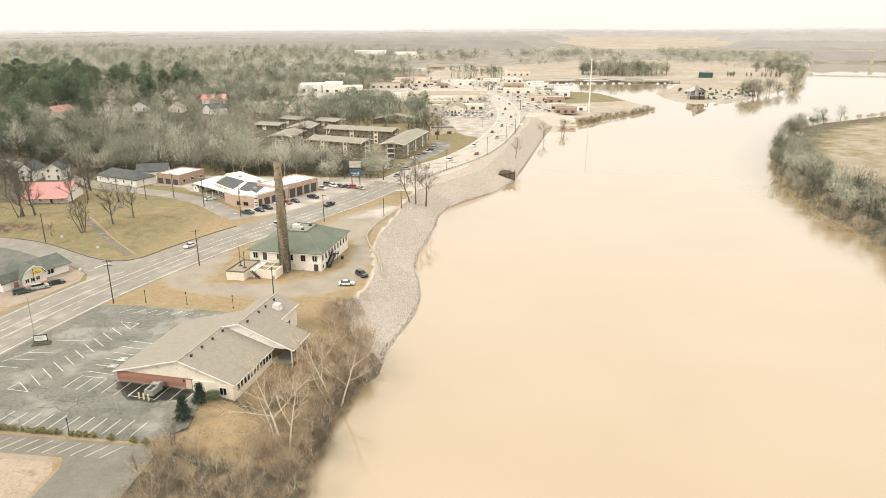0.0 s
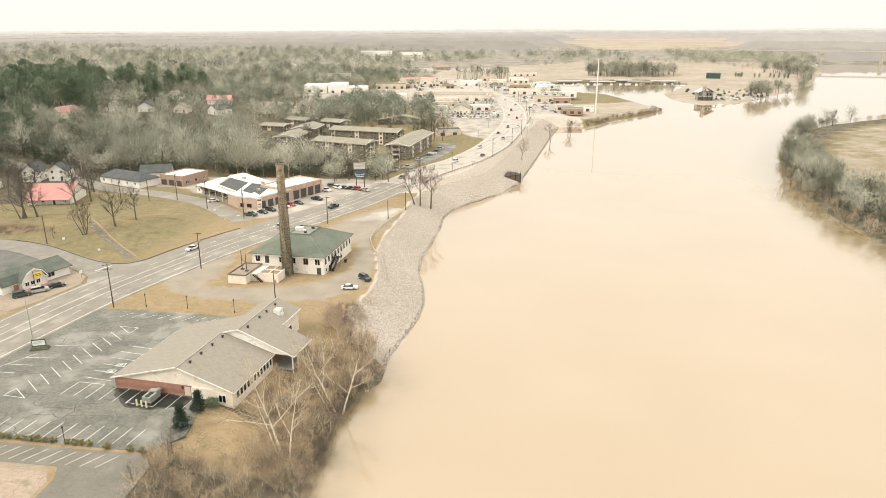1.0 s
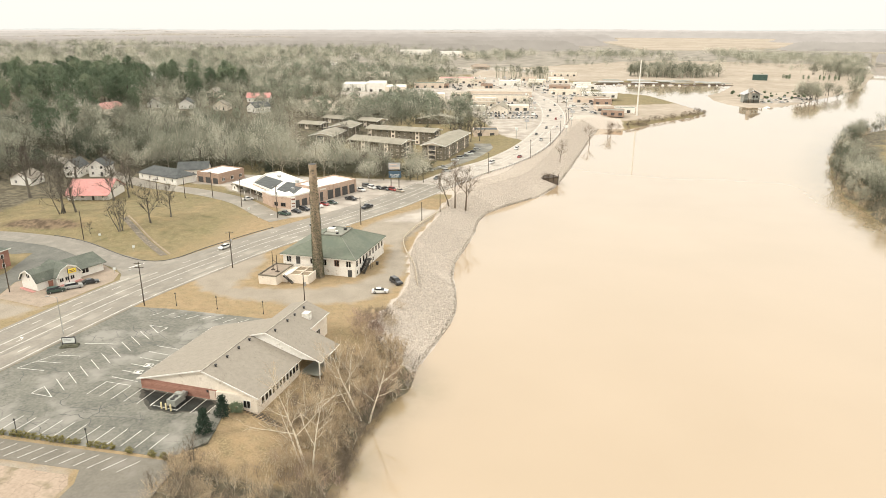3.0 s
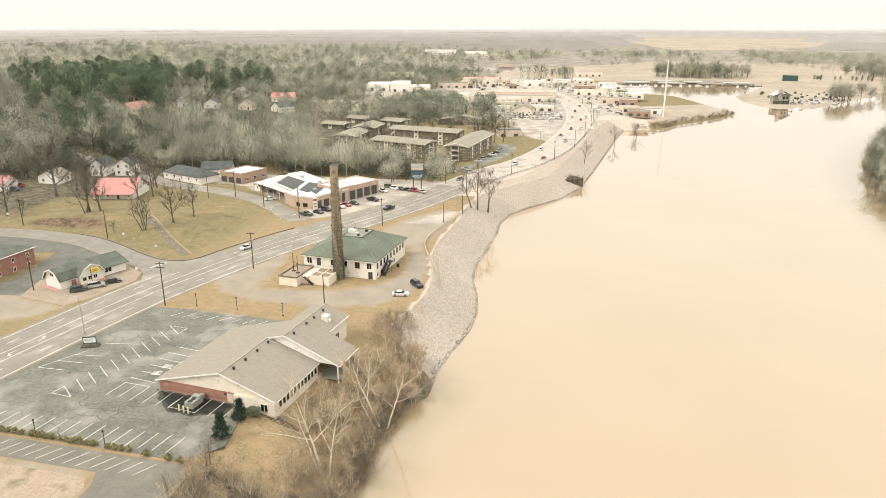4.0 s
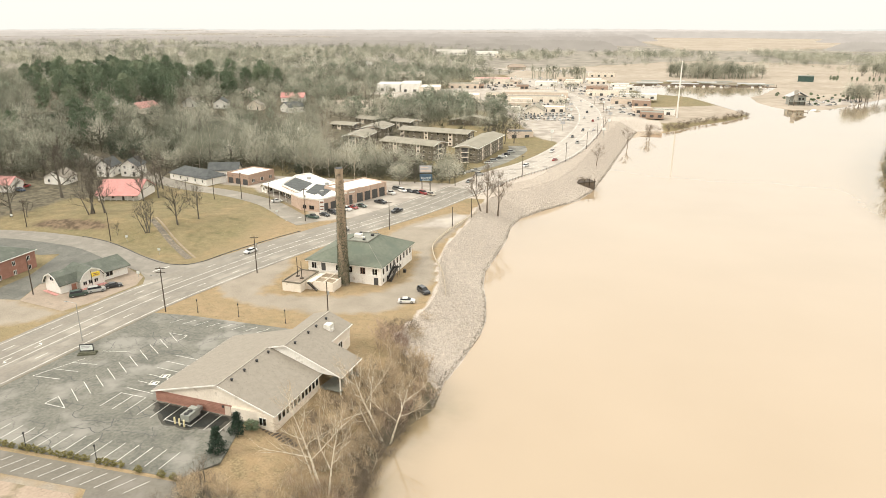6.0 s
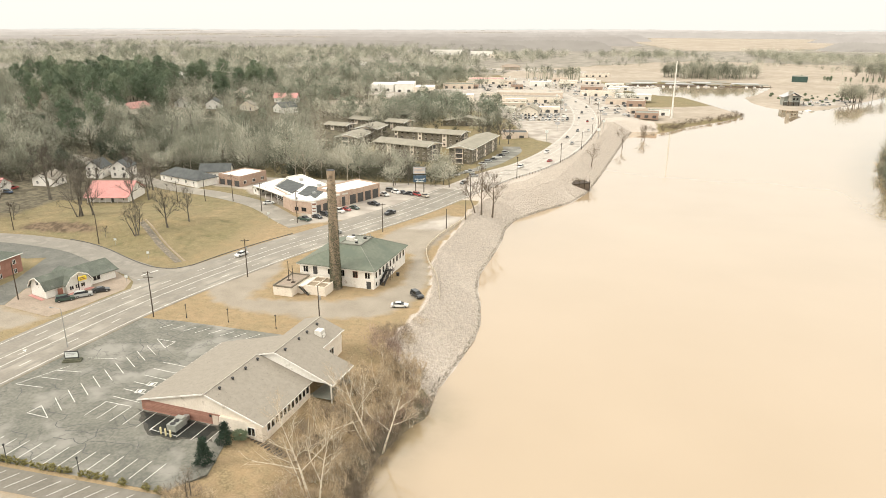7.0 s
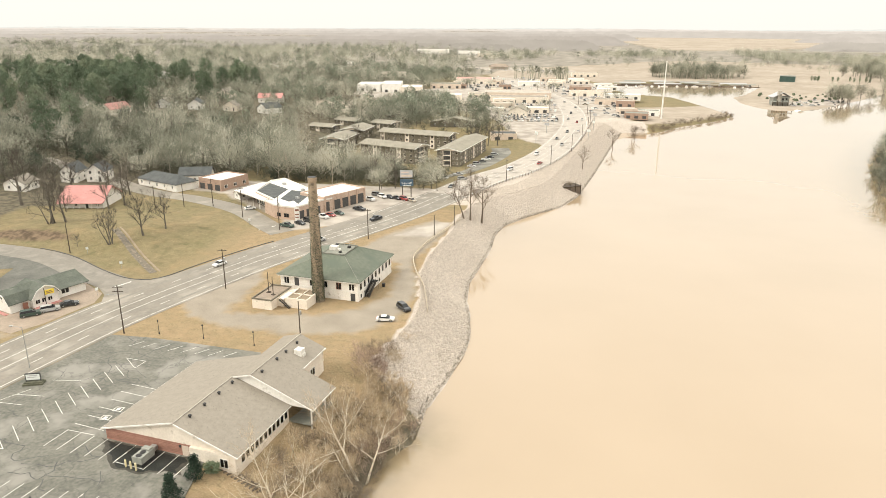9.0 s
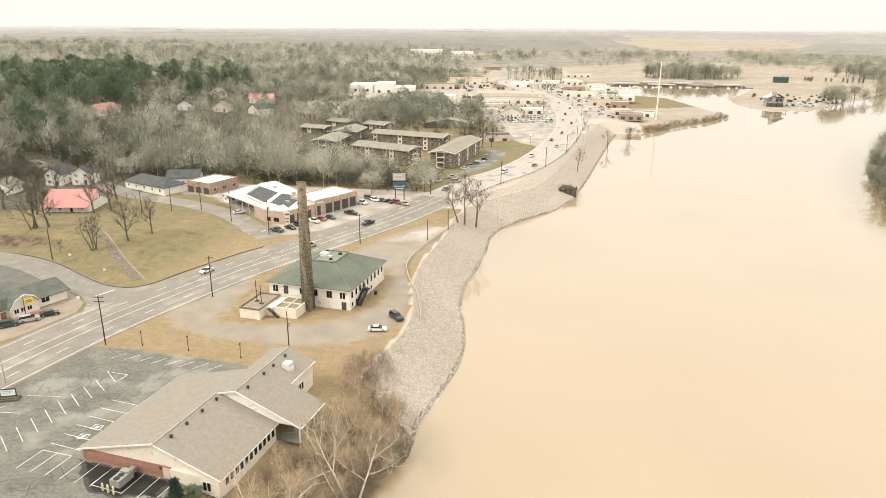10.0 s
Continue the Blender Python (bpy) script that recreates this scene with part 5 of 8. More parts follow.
# ---- the restaurant with gambrel roofs, and the brick block ----
def gambrel(parent, m, w, d, h, wall, roof):
    """A wing w wide and d deep with a broken roof; its gable faces -y."""
    a, b, zk, zt = 0.55, w * 0.26, h + 1.9, h + 2.9
    prof = [(-a, h - 0.25), (b * 0.62, zk), (w / 2, zt), (w - b * 0.62, zk), (w + a, h - 0.25)]
    g = Geo().prism([(0, 0), (w, 0), (w, d), (0, d)], -0.6, h)
    n = len(prof)
    inner = [(0, h), (b * 0.62, zk - 0.1), (w / 2, zt - 0.12), (w - b * 0.62, zk - 0.1), (w, h)]
    g.add([(u, 0, v) for u, v in inner] + [(u, 0.2, v) for u, v in inner], [tuple(range(n)), tuple(range(n, 2 * n))[::-1]])
    put("wall", g, M[wall], parent).matrix_local = m
    r = Geo()
    for (u0, v0), (u1, v1) in zip(prof, prof[1:]):
        r.slab([(u0, -0.6, v0), (u1, -0.6, v1), (u1, d, v1), (u0, d, v0)], 0.15)
    put("roof", r, M[roof], parent).matrix_local = m
    t = Geo()
    for (u0, v0), (u1, v1) in zip(prof, prof[1:]):
        t.add([(u0, -0.7, v0 - 0.3), (u1, -0.7, v1 - 0.3), (u1, -0.7, v1 + 0.04), (u0, -0.7, v0 + 0.04), (u0, -0.6, v0 - 0.3), (u1, -0.6, v1 - 0.3), (u1, -0.6, v1 + 0.04), (u0, -0.6, v0 + 0.04)], [(0, 1, 2, 3), (7, 6, 5, 4), (3, 2, 6, 7), (0, 4, 5, 1)])
    put("barge_board", t, M["white"], parent).matrix_local = m


rest = thing("restaurant", pose(-129.6, 167.7, 0, 0, 0, 66), "white restaurant with dull green gambrel roofs and red trim", "restaurant")
gambrel(rest, pose(0, 0, 0), 6.7, 9.0, 2.7, "white", "old_green")
gambrel(rest, pose(-5.5, 7.9, 0, 0, 0, -86), 6.7, 9.0, 2.7, "white", "old_green")
put("wall", Geo().prism([(6.7, 1.6), (15.0, 1.6), (15.0, 13), (3.0, 13), (3.0, 9.1), (6.7, 9.1)], -0.6, 2.7), M["white"], rest)
put("roof", Geo().slab([(5.6, 0.8, 2.6), (15.8, 0.8, 2.6), (15.8, 7.3, 4.8), (2.6, 7.3, 4.8)], 0.16).slab([(15.8, 13.8, 2.6), (2.6, 13.8, 2.6), (2.6, 7.3, 4.8), (15.8, 7.3, 4.8)], 0.16), M["old_green"], rest)
put("red_trim", Geo().box(0, 6.7, -1.3, -0.02, -0.1, 0.16).box(-6.6, -5.7, 1.2, 7.8, -0.1, 0.16), M["red_roof"], rest)
for u in (0.2, 6.5):
    put("post", Geo().box(u - 0.08, u + 0.08, -0.55, -0.4, 0, 2.5), M["white"], rest)
for s in (1.2, 2.8, 4.4):
    window_part(rest, on_wall(0, 0, 6.7, 0, s, 0.9), 1.2, 1.2, "white")
window_part(rest, on_wall(-5.5, 7.9, -5.0, 1.2, 3.3, 3.3), 1.5, 1.2, "white", bars=1)
window_part(rest, on_wall(6.7, 1.6, 15, 1.6, 2.6, 0.9), 2.2, 1.4, "white")
door_part(rest, on_wall(-5.0, 1.2, 0.0, 0.0, 3.4, 0.05), 1.2, 2.1, "door_red")
sg = thing("restaurant_sign", pose(-127.4, 169.6, 0, 0, 0, 60), "yellow sign on a dark post by the restaurant", "sign")
put("post", Geo().tube([(0, 0, 0), (0, 0, 5.0)], [0.09, 0.09], 8), M["dark_metal"], sg)
put("board", Geo().box(0.1, 2.3, -0.12, 0.12, 3.2, 4.4), M["yellow_sign"], sg)
put("lettering_bar", Geo().box(0.4, 2.0, -0.14, -0.12, 3.5, 3.7).box(0.4, 1.7, -0.14, -0.12, 3.9, 4.1), M["door_red"], sg)

bb = gabled("brick_building", -174.7, 148.4, -6.5, 15, 36, 6.4, 8.6, "brick", "old_green", "two-storey red brick building with white windows and a grey-green roof", "building", 4, 2, hip=True, z=-0.8, over=0.5)
put("gutter", Geo().box(15.5, 15.65, -0.5, 36.5, 6.1, 6.3), M["white"], bb)

# ---- houses and shops across the highway ----
gabled("house", -180, 314.7, -114, 11, 27, 3.3, 6.0, "white", "shingle_dark", "low white house with a charcoal hip roof", windows=2, hip=True)
gabled("house", -169.7, 318.3, -75, 8.5, 14, 4.0, 6.8, "white", "shingle_dark", "white gabled house with a charcoal roof", windows=1)
flat_box("workshop", -154.6, 303.8, -20.5, 13.8, 16.5, 4.4, "brick_tan", "white_roof", "brown brick workshop with a white flat roof", doors=3, windows=3)


def auto_shop():
    ob = thing("auto_shop", pose(-127, 285, 0, 0, 0, -45), "tan auto repair shop with white roof edges and dark bay doors", "shop")
    plan = [(8, 4.2), (25, 4.2), (25, 1.0), (34.2, 1.0), (42.0, 5.6), (37.6, 20), (37, 24), (-8, 24), (-7, 17)]
    put("wall", Geo().prism(plan, -1, 4.7), M["shop_brick"], ob)
    put("roof", Geo().prism(plan, 4.7, 4.78), M["white_roof"], ob, "white membrane roof")
    edge = Geo()
    for (x0, y0), (x1, y1) in zip(plan, plan[1:] + plan[:1]):
        m = on_wall(x0, y0, x1, y1, 0, 4.7)
        edge.box(-0.1, math.hypot(x1 - x0, y1 - y0) + 0.1, -0.12, 0.3, 0, 0.55, m)
    put("parapet", edge, M["white_roof"], ob)
    put("canopy", Geo().prism([(-1.5, -1.4), (12, 0.6), (25, 1.6), (25, 4.1), (8, 4.1), (-6.8, 16.5), (-9, 14)], 3.9, 4.3), M["white_roof"], ob, "white canopy over the shop front")
    put("roof_patch", Geo().prism([(7.5, 5.2), (24, 5.6), (12, 16.6), (-3.5, 15.2)], 4.78, 4.86), M["shingle_dark"], ob, "dark grey roofing patch")
    put("roof_patch", Geo().prism([(25.6, 7.2), (32, 8.2), (31, 10.2), (37, 9.6), (24, 21.6), (14.4, 17.2)], 4.78, 4.86), M["shingle_dark"], ob, "dark grey roofing patch")
    put("shop_front", Geo().box(9.0, 24.6, 4.0, 4.22, 0.2, 3.6), M["brick_brown"], ob, "dark brown shop front")
    for k in range(6):
        window_part(ob, on_wall(8, 4.0, 25, 4.0, 2.4 + 2.5 * k, 0.7), 2.0, 1.9, "white")
    put("sign_band", Geo().box(9.5, 23.5, 3.75, 3.98, 2.9, 3.6), M["brick_brown"], ob)
    put("lettering_bar", Geo().box(11, 21, 3.7, 3.75, 3.05, 3.45), M["white"], ob)
    for u in (0.5, 6.5, 12.5, 18.5, 24.0):
        put("canopy_post", Geo().box(u - 0.1, u + 0.1, 0.4 + 0.05 * u, 0.6 + 0.05 * u, 0, 3.9), M["white"], ob)
    for s_, w_ in ((2.0, 1.6), (5.4, 2.2)):
        window_part(ob, on_wall(34.2, 1.0, 42.0, 5.6, s_, 0.8), w_, 1.5, "door")
    for k in range(3):
        door_part(ob, on_wall(42.0, 5.6, 37.6, 20, 3.2 + 4.2 * k, 0.05), 2.9, 3.0)
    for u, v in ((3, 19), (18, 20.5), (30, 12.5)):
        put("roof_unit", Geo().box(u - 0.8, u + 0.8, v - 0.6, v + 0.6, 4.78, 5.7), M["metal"], ob)
    return ob


auto_shop()
gar = thing("garage_row", pose(-86.0, 272.5, 0, 0, 0, 61), "tan garage block with dark roller doors and a white roof", "garage")
put("wall", Geo().prism([(0, 0), (23, 0), (23, 14), (0, 14)], -1, 5.4), M["shop_brick"], gar)
put("gable", Geo().prism([(0.2, -0.05), (7.5, -0.05), (7.5, 0.3), (0.2, 0.3)], 5.4, 6.2), M["shop_brick"], gar)
put("roof", Geo().box(0.35, 22.65, 0.35, 13.65, 5.3, 5.5), M["white_roof"], gar)
put("parapet", Geo().box(0, 23, 0.0, 0.35, 5.4, 5.95).box(0, 0.35, 0.35, 14, 5.4, 5.95).box(22.65, 23, 0.35, 14, 5.4, 5.95).box(0.35, 22.65, 13.65, 14, 5.4, 5.95), M["shop_brick"], gar)
for k in range(5):
    door_part(gar, on_wall(0, 0, 23, 0, 2.5 + 4.4 * k, 0.05), 3.2, 3.8)
    put("pier", Geo().box(4.45 + 4.4 * k, 4.85 + 4.4 * k, -0.25, 0.02, 0, 6.1), M["shop_brick"], gar)
shed = gabled("shed", -131, 289, -40, 5, 8, 2.6, 3.9, "white", "concrete", "small pale shed with a low roof", "shed", 1)

red_house = gabled("house", -193.9, 277, -80, 17, 17, 3.0, 7.3, "white", "red_roof", "white house with a faded red metal roof and porch", windows=4, hip=False, over=0.8)
for k in range(7):
    put("porch_post", Geo().box(18.4, 18.6, 1.0 + 2.4 * k, 1.2 + 2.4 * k, -0.6, 2.4), M["white"], red_house)
put("porch_roof", Geo().slab([(17.3, -0.5, 2.85), (17.3, 17.5, 2.85), (19.0, 17.5, 2.3), (19.0, -0.5, 2.3)][::-1], 0.14), M["red_roof"], red_house)
gabled("house", -219, 299, 8, 7, 10, 5.2, 8.4, "white", "shingle_dark", "white two-storey gabled house behind bare trees", windows=2, storeys=2)
gabled("house", -209, 303, 10, 8, 10, 5.2, 8.2, "white", "shingle_dark", "white two-storey gabled house behind bare trees", windows=2, storeys=2)
gabled("house", -258.8, 269, -85, 9, 24, 3.0, 5.6, "white", "red_roof", "long low white house with a faded red roof", windows=4)
gabled("house", -232, 280, 2, 10, 9, 3.4, 6.0, "white", "shingle", "small white house behind bare trees", windows=2)


# ---- the apartment blocks ----
def apartment(x, y, ang, w, d, h, storeys=3, z=-4.0):
    ob = thing("apartment_block", pose(x, y, z, 0, 0, ang), "brown brick apartment block with balconies and a low brown gable roof", "apartment building", "apartment blocks")
    top = h + w * 0.13
    g = Geo().prism([(0, 0.3), (w, 0.3), (w, d - 0.3), (0, d - 0.3)], -2, h)
    put("wall", g, M["brick_brown"], ob)
    for yy in (0.0, d - 0.3):
        put("gable", Geo().add([(-0.2, yy, h - 0.1), (w + 0.2, yy, h - 0.1), (w / 2, yy, top - 0.15), (-0.2, yy + 0.3, h - 0.1), (w + 0.2, yy + 0.3, h - 0.1), (w / 2, yy + 0.3, top - 0.15)], [(0, 1, 2), (5, 4, 3), (0, 3, 4, 1)]), M["cream"], ob)
    r, o = Geo(), 1.0
    for x0 in (-o, w + o):
        c = [(x0, -o, h - 0.05), (w / 2, -o, top), (w / 2, d + o, top), (x0, d + o, h - 0.05)]
        r.slab(c[::-1] if x0 < 0 else c, 0.3)
    put("roof", r, M["shingle_brown"], ob)
    t = Geo()
    for u0, u1, v0, v1 in ((-o, w / 2, h - 0.05, top), (w / 2, w + o, top, h - 0.05)):
        t.add([(u0, -o - 0.1, v0 - 0.45), (u1, -o - 0.1, v1 - 0.45), (u1, -o - 0.1, v1 + 0.03), (u0, -o - 0.1, v0 + 0.03), (u0, -o, v0 - 0.45), (u1, -o, v1 - 0.45), (u1, -o, v1 + 0.03), (u0, -o, v0 + 0.03)], [(0, 1, 2, 3), (7, 6, 5, 4), (3, 2, 6, 7), (0, 4, 5, 1)])
    t.box(w + o, w + o + 0.1, -o, d + o, h - 0.4, h)
    put("barge_board", t, M["white"], ob)
    step = h / storeys
    for s in range(storeys):
        put("balcony", Geo().box(w * 0.3, w * 0.62, -1.2, 0.3, s * step + 0.0, s * step + 0.2).box(w * 0.3, w * 0.62, -1.2, -1.12, s * step + 0.9, s * step + 1.0), M["cream"], ob)
        put("opening", Geo().box(w * 0.32, w * 0.6, 0.16, 0.32, s * step + 0.25, s * step + step - 0.15), M["door"], ob)
        n = max(3, round(d / 4.2))
        for j in range(n):
            if j % 4 == 2:
                put("bay", Geo().box(w + 0.0, w + 0.12, d * (j + 0.15) / n, d * (j + 0.85) / n, s * step + 0.1, s * step + step), M["cream"], ob)
                put("bay", Geo().box(-0.12, 0, d * (j + 0.15) / n, d * (j + 0.85) / n, s * step + 0.1, s * step + step), M["cream"], ob)
            window_part(ob, on_wall(w, 0, w, d, d * (j + 0.5) / n, s * step + 0.9) @ pose(0, -0.13 if j % 4 == 2 else 0, 0), 1.5, 1.4, "cream")
            window_part(ob, on_wall(0, d, 0, 0, d * (1 - (j + 0.5) / n), s * step + 0.9) @ pose(0, -0.13 if j % 4 == 2 else 0, 0), 1.5, 1.4, "cream")
        for f in (0.12, 0.2, 0.72, 0.86):
            window_part(ob, on_wall(0, 0.3, w, 0.3, w * f, s * step + 0.9), 1.1, 1.4, "cream")
    for f in (0.3, 0.62):
        put("post", Geo().box(w * f - 0.12, w * f + 0.12, -1.2, -0.98, -1, h), M["cream"], ob)
    return ob


for args in [(-59.8, 384.4, -10, 13.0, 53, 8.3, 3, -2.0), (-72.4, 385.2, 68, 14.5, 36, 8.3, 3, -2.0), (-60.6, 432.4, 75, 13.5, 47, 8.3, 3, -2.0), (-145, 467.5, 75, 11.5, 17, 5.8, 2, -0.8), (-135, 457.5, -3, 15, 22, 5.8, 2, -0.8),
             (-138, 499, 66, 13, 18, 5.8, 2, -0.8), (-109.6, 489.5, 68, 12.5, 16, 5.8, 2, -0.8), (-136, 419.5, -4, 14, 25, 5.8, 2, -0.8)]:
    apartment(*args)

# ---- trees ----
class Twigs:
    """Collects triangles of stems and twigs as arrays."""

    def __init__(self, r):
        self.r, self.v, self.t, self.n = r, [], [], 0

    def tris(self, verts, faces):
        self.v.append(np.asarray(verts, float).reshape(-1, 3))
        self.t.append(np.asarray(faces, int).reshape(-1, 3) + self.n)
        self.n += len(self.v[-1])

    def stem(self, path, radii, sides):
        path = np.asarray(path, float)
        k = len(path)
        d = np.gradient(path, axis=0)
        d /= np.linalg.norm(d, axis=1)[:, None] + 1e-9
        ref = np.where(np.abs(d[:, 2:3]) > 0.9, np.array([[1.0, 0, 0]]), np.array([[0, 0, 1.0]]))
        a = np.cross(d, ref)
        a /= np.linalg.norm(a, axis=1)[:, None]
        b = np.cross(d, a)
        ang = 2 * math.pi * np.arange(sides) / sides
        v = path[:, None] + np.asarray(radii)[:, None, None] * (np.cos(ang)[None, :, None] * a[:, None] + np.sin(ang)[None, :, None] * b[:, None])
        i = np.arange(k - 1)[:, None] * sides + np.arange(sides)[None]
        j = np.arange(k - 1)[:, None] * sides + (np.arange(sides)[None] + 1) % sides
        self.tris(v, np.concatenate([np.stack([i, j, j + sides], -1).reshape(-1, 3), np.stack([i, j + sides, i + sides], -1).reshape(-1, 3)]))

    def ribbon(self, path, widths):
        """A thin tapering branch."""
        path, w = np.asarray(path, float), np.asarray(widths, float)[:, None]
        side = np.cross(path[-1] - path[0], self.r.normal(size=3))
        side /= np.linalg.norm(side) + 1e-9
        v = np.stack([path - side * w, path + side * w], 1)
        i = 2 * np.arange(len(path) - 1)
        self.tris(v, np.concatenate([np.stack([i, i + 1, i + 3], 1), np.stack([i, i + 3, i + 2], 1)]))

    def bend(self, p, d, long, seg, wander, lift):
        out, q = [p], d / np.linalg.norm(d)
        for _ in range(seg):
            q = q + wander * self.r.normal(size=3) + np.array([0, 0, lift])
            q /= np.linalg.norm(q)
            out.append(out[-1] + q * long / seg)
        return np.array(out), q

    def sprigs(self, base, heading, n, long, wide, spread=0.55):
        """n thin twigs from random places among the bases."""
        k = self.r.integers(len(base), size=n)
        d = heading[k] + spread * self.r.normal(size=(n, 3)) + np.array([0, 0, 0.25])
        d /= np.linalg.norm(d, axis=1)[:, None]
        s = np.cross(d, self.r.normal(size=(n, 3)))
        s /= np.linalg.norm(s, axis=1)[:, None] + 1e-9
        lg = long * (0.5 + self.r.random((n, 1)))
        w = wide * (0.6 + 0.8 * self.r.random((n, 1)))
        v = np.stack([base[k] - s * w / 2, base[k] + s * w / 2, base[k] + d * lg], 1)
        self.tris(v, np.arange(3 * n).reshape(-1, 3))

    def arrays(self):
        return np.concatenate(self.v), np.concatenate(self.t)


def bare_tree(seed, tall, wide, limbs, subs, twigs, twig_wide, twig_long, trunk=0.3, sides=5, fork=0.35, stems=1, slim=False):
    """A leafless tree: trunk, limbs, branches, twigs. Returns the arrays of the wood and of the twigs."""
    r = np.random.default_rng(seed)
    wood, fine = Twigs(r), Twigs(r)
    branch = (lambda path, radii, sides: wood.ribbon(path, radii)) if slim else wood.stem
    base, heading = [], []
    for s in range(stems):
        lean = r.normal(size=3) * (0.06 if stems == 1 else 0.28 if tall < 8 else 0.13)
        start = np.array([r.normal() * 0.4 * (stems > 1), r.normal() * 0.4 * (stems > 1), -0.4])
        path, _ = wood.bend(start, np.array([lean[0], lean[1], 1.0]), tall * 0.82, 5, 0.06, 0.05)
        (branch if stems > 2 else wood.stem)(path, trunk / stems ** 0.5 * np.array([1.25, 0.9, 0.7, 0.48, 0.28, 0.08]), sides)
        for i in range(limbs):
            f = fork + (0.98 - fork) * (i + r.random()) / limbs
            p = np.array([np.interp(f * 5, range(6), path[:, c]) for c in range(3)])
            a = 2.4 * i + r.random()
            up = 0.35 + 0.9 * f
            long = wide * (1.1 - 0.75 * f) * (0.75 + 0.5 * r.random())
            lp, d = wood.bend(p, np.array([math.cos(a), math.sin(a), up]), long, 3, 0.16, 0.1)
            rad = trunk / stems ** 0.5 * (1.05 - 0.8 * f) * 0.5
            branch(lp, rad * np.array([1, 0.75, 0.5, 0.18]), max(3, sides - 2))
            base += list(lp[1:])
            heading += [d] * 3
            for k in range(subs):
                g = 0.3 + 0.7 * r.random()
                q = np.array([np.interp(g * 3, range(4), lp[:, c]) for c in range(3)])
                sp, d2 = wood.bend(q, d + 0.75 * r.normal(size=3) + np.array([0, 0, 0.35]), long * (0.35 + 0.4 * r.random()), 2, 0.2, 0.12)
                branch(sp, rad * np.array([0.45, 0.3, 0.1]), 3)
                base += list(sp) + [(sp[0] + sp[1]) / 2]
                heading += [d2] * 4
        base += list(path[3:])
        heading += [np.array([0, 0, 1.0])] * 3
    fine.sprigs(np.array(base), np.array(heading), twigs, twig_long, twig_wide)
    # a second order of twigs from the ends of the first
    v = fine.v[0].reshape(-1, 3, 3)
    tip, d = v[:, 2], v[:, 2] - (v[:, 0] + v[:, 1]) / 2
    d /= np.linalg.norm(d, axis=1)[:, None]
    mid = (v[:, 0] + v[:, 1]) / 2 * 0.4 + tip * 0.6
    fine.sprigs(mid, d, twigs, twig_long * 0.6, twig_wide * 0.75, 0.6)
    return wood.arrays(), fine.arrays()


def clump_tree(seed, tall, wide, n, size, bottom=0.25, cone=1.0, lobes=14):
    """An evergreen: trunk, and a crown of many small needle tufts in uneven lobes."""
    r = np.random.default_rng(seed)
    wood, fine = Twigs(r), Twigs(r)
    path, _ = wood.bend(np.array([0, 0, -0.3]), np.array([0, 0, 1.0]), tall * 0.95, 4, 0.03, 0.05)
    wood.stem(path, tall * 0.018 * np.array([1.2, 0.9, 0.7, 0.45, 0.1]), 5)
    f = bottom + (1 - bottom) * np.arange(lobes) / (lobes - 1)
    a = 2.4 * np.arange(lobes) + r.random(lobes)
    reach = wide * (1 - f) ** cone * (0.5 + 0.6 * r.random(lobes)) if cone > 0 else wide * np.sqrt(np.clip(1 - (2 * (f - bottom) / (1 - bottom) - 1) ** 2, 0.05, 1)) * (0.4 + 0.5 * r.random(lobes))
    c = np.stack([reach * np.cos(a), reach * np.sin(a), f * tall], 1)
    for q in c:
        wood.stem([[0, 0, q[2] * 0.9], q], [tall * 0.006, tall * 0.002], 3)
    k = r.integers(lobes, size=n)
    s = wide * 0.42 * (0.6 + 0.5 * r.random(lobes))[k][:, None]
    d = r.normal(size=(n, 3))
    d /= np.linalg.norm(d, axis=1)[:, None]
    p = c[k] + d * s * r.random((n, 1)) ** 0.4 * np.array([1, 1, 0.62])
    e1 = r.normal(size=(n, 3)) * size
    e2 = r.normal(size=(n, 3)) * size
    v = np.stack([p, p + e1, p + e2], 1)
    fine.tris(v, np.arange(3 * n).reshape(-1, 3))
    return wood.arrays(), fine.arrays()


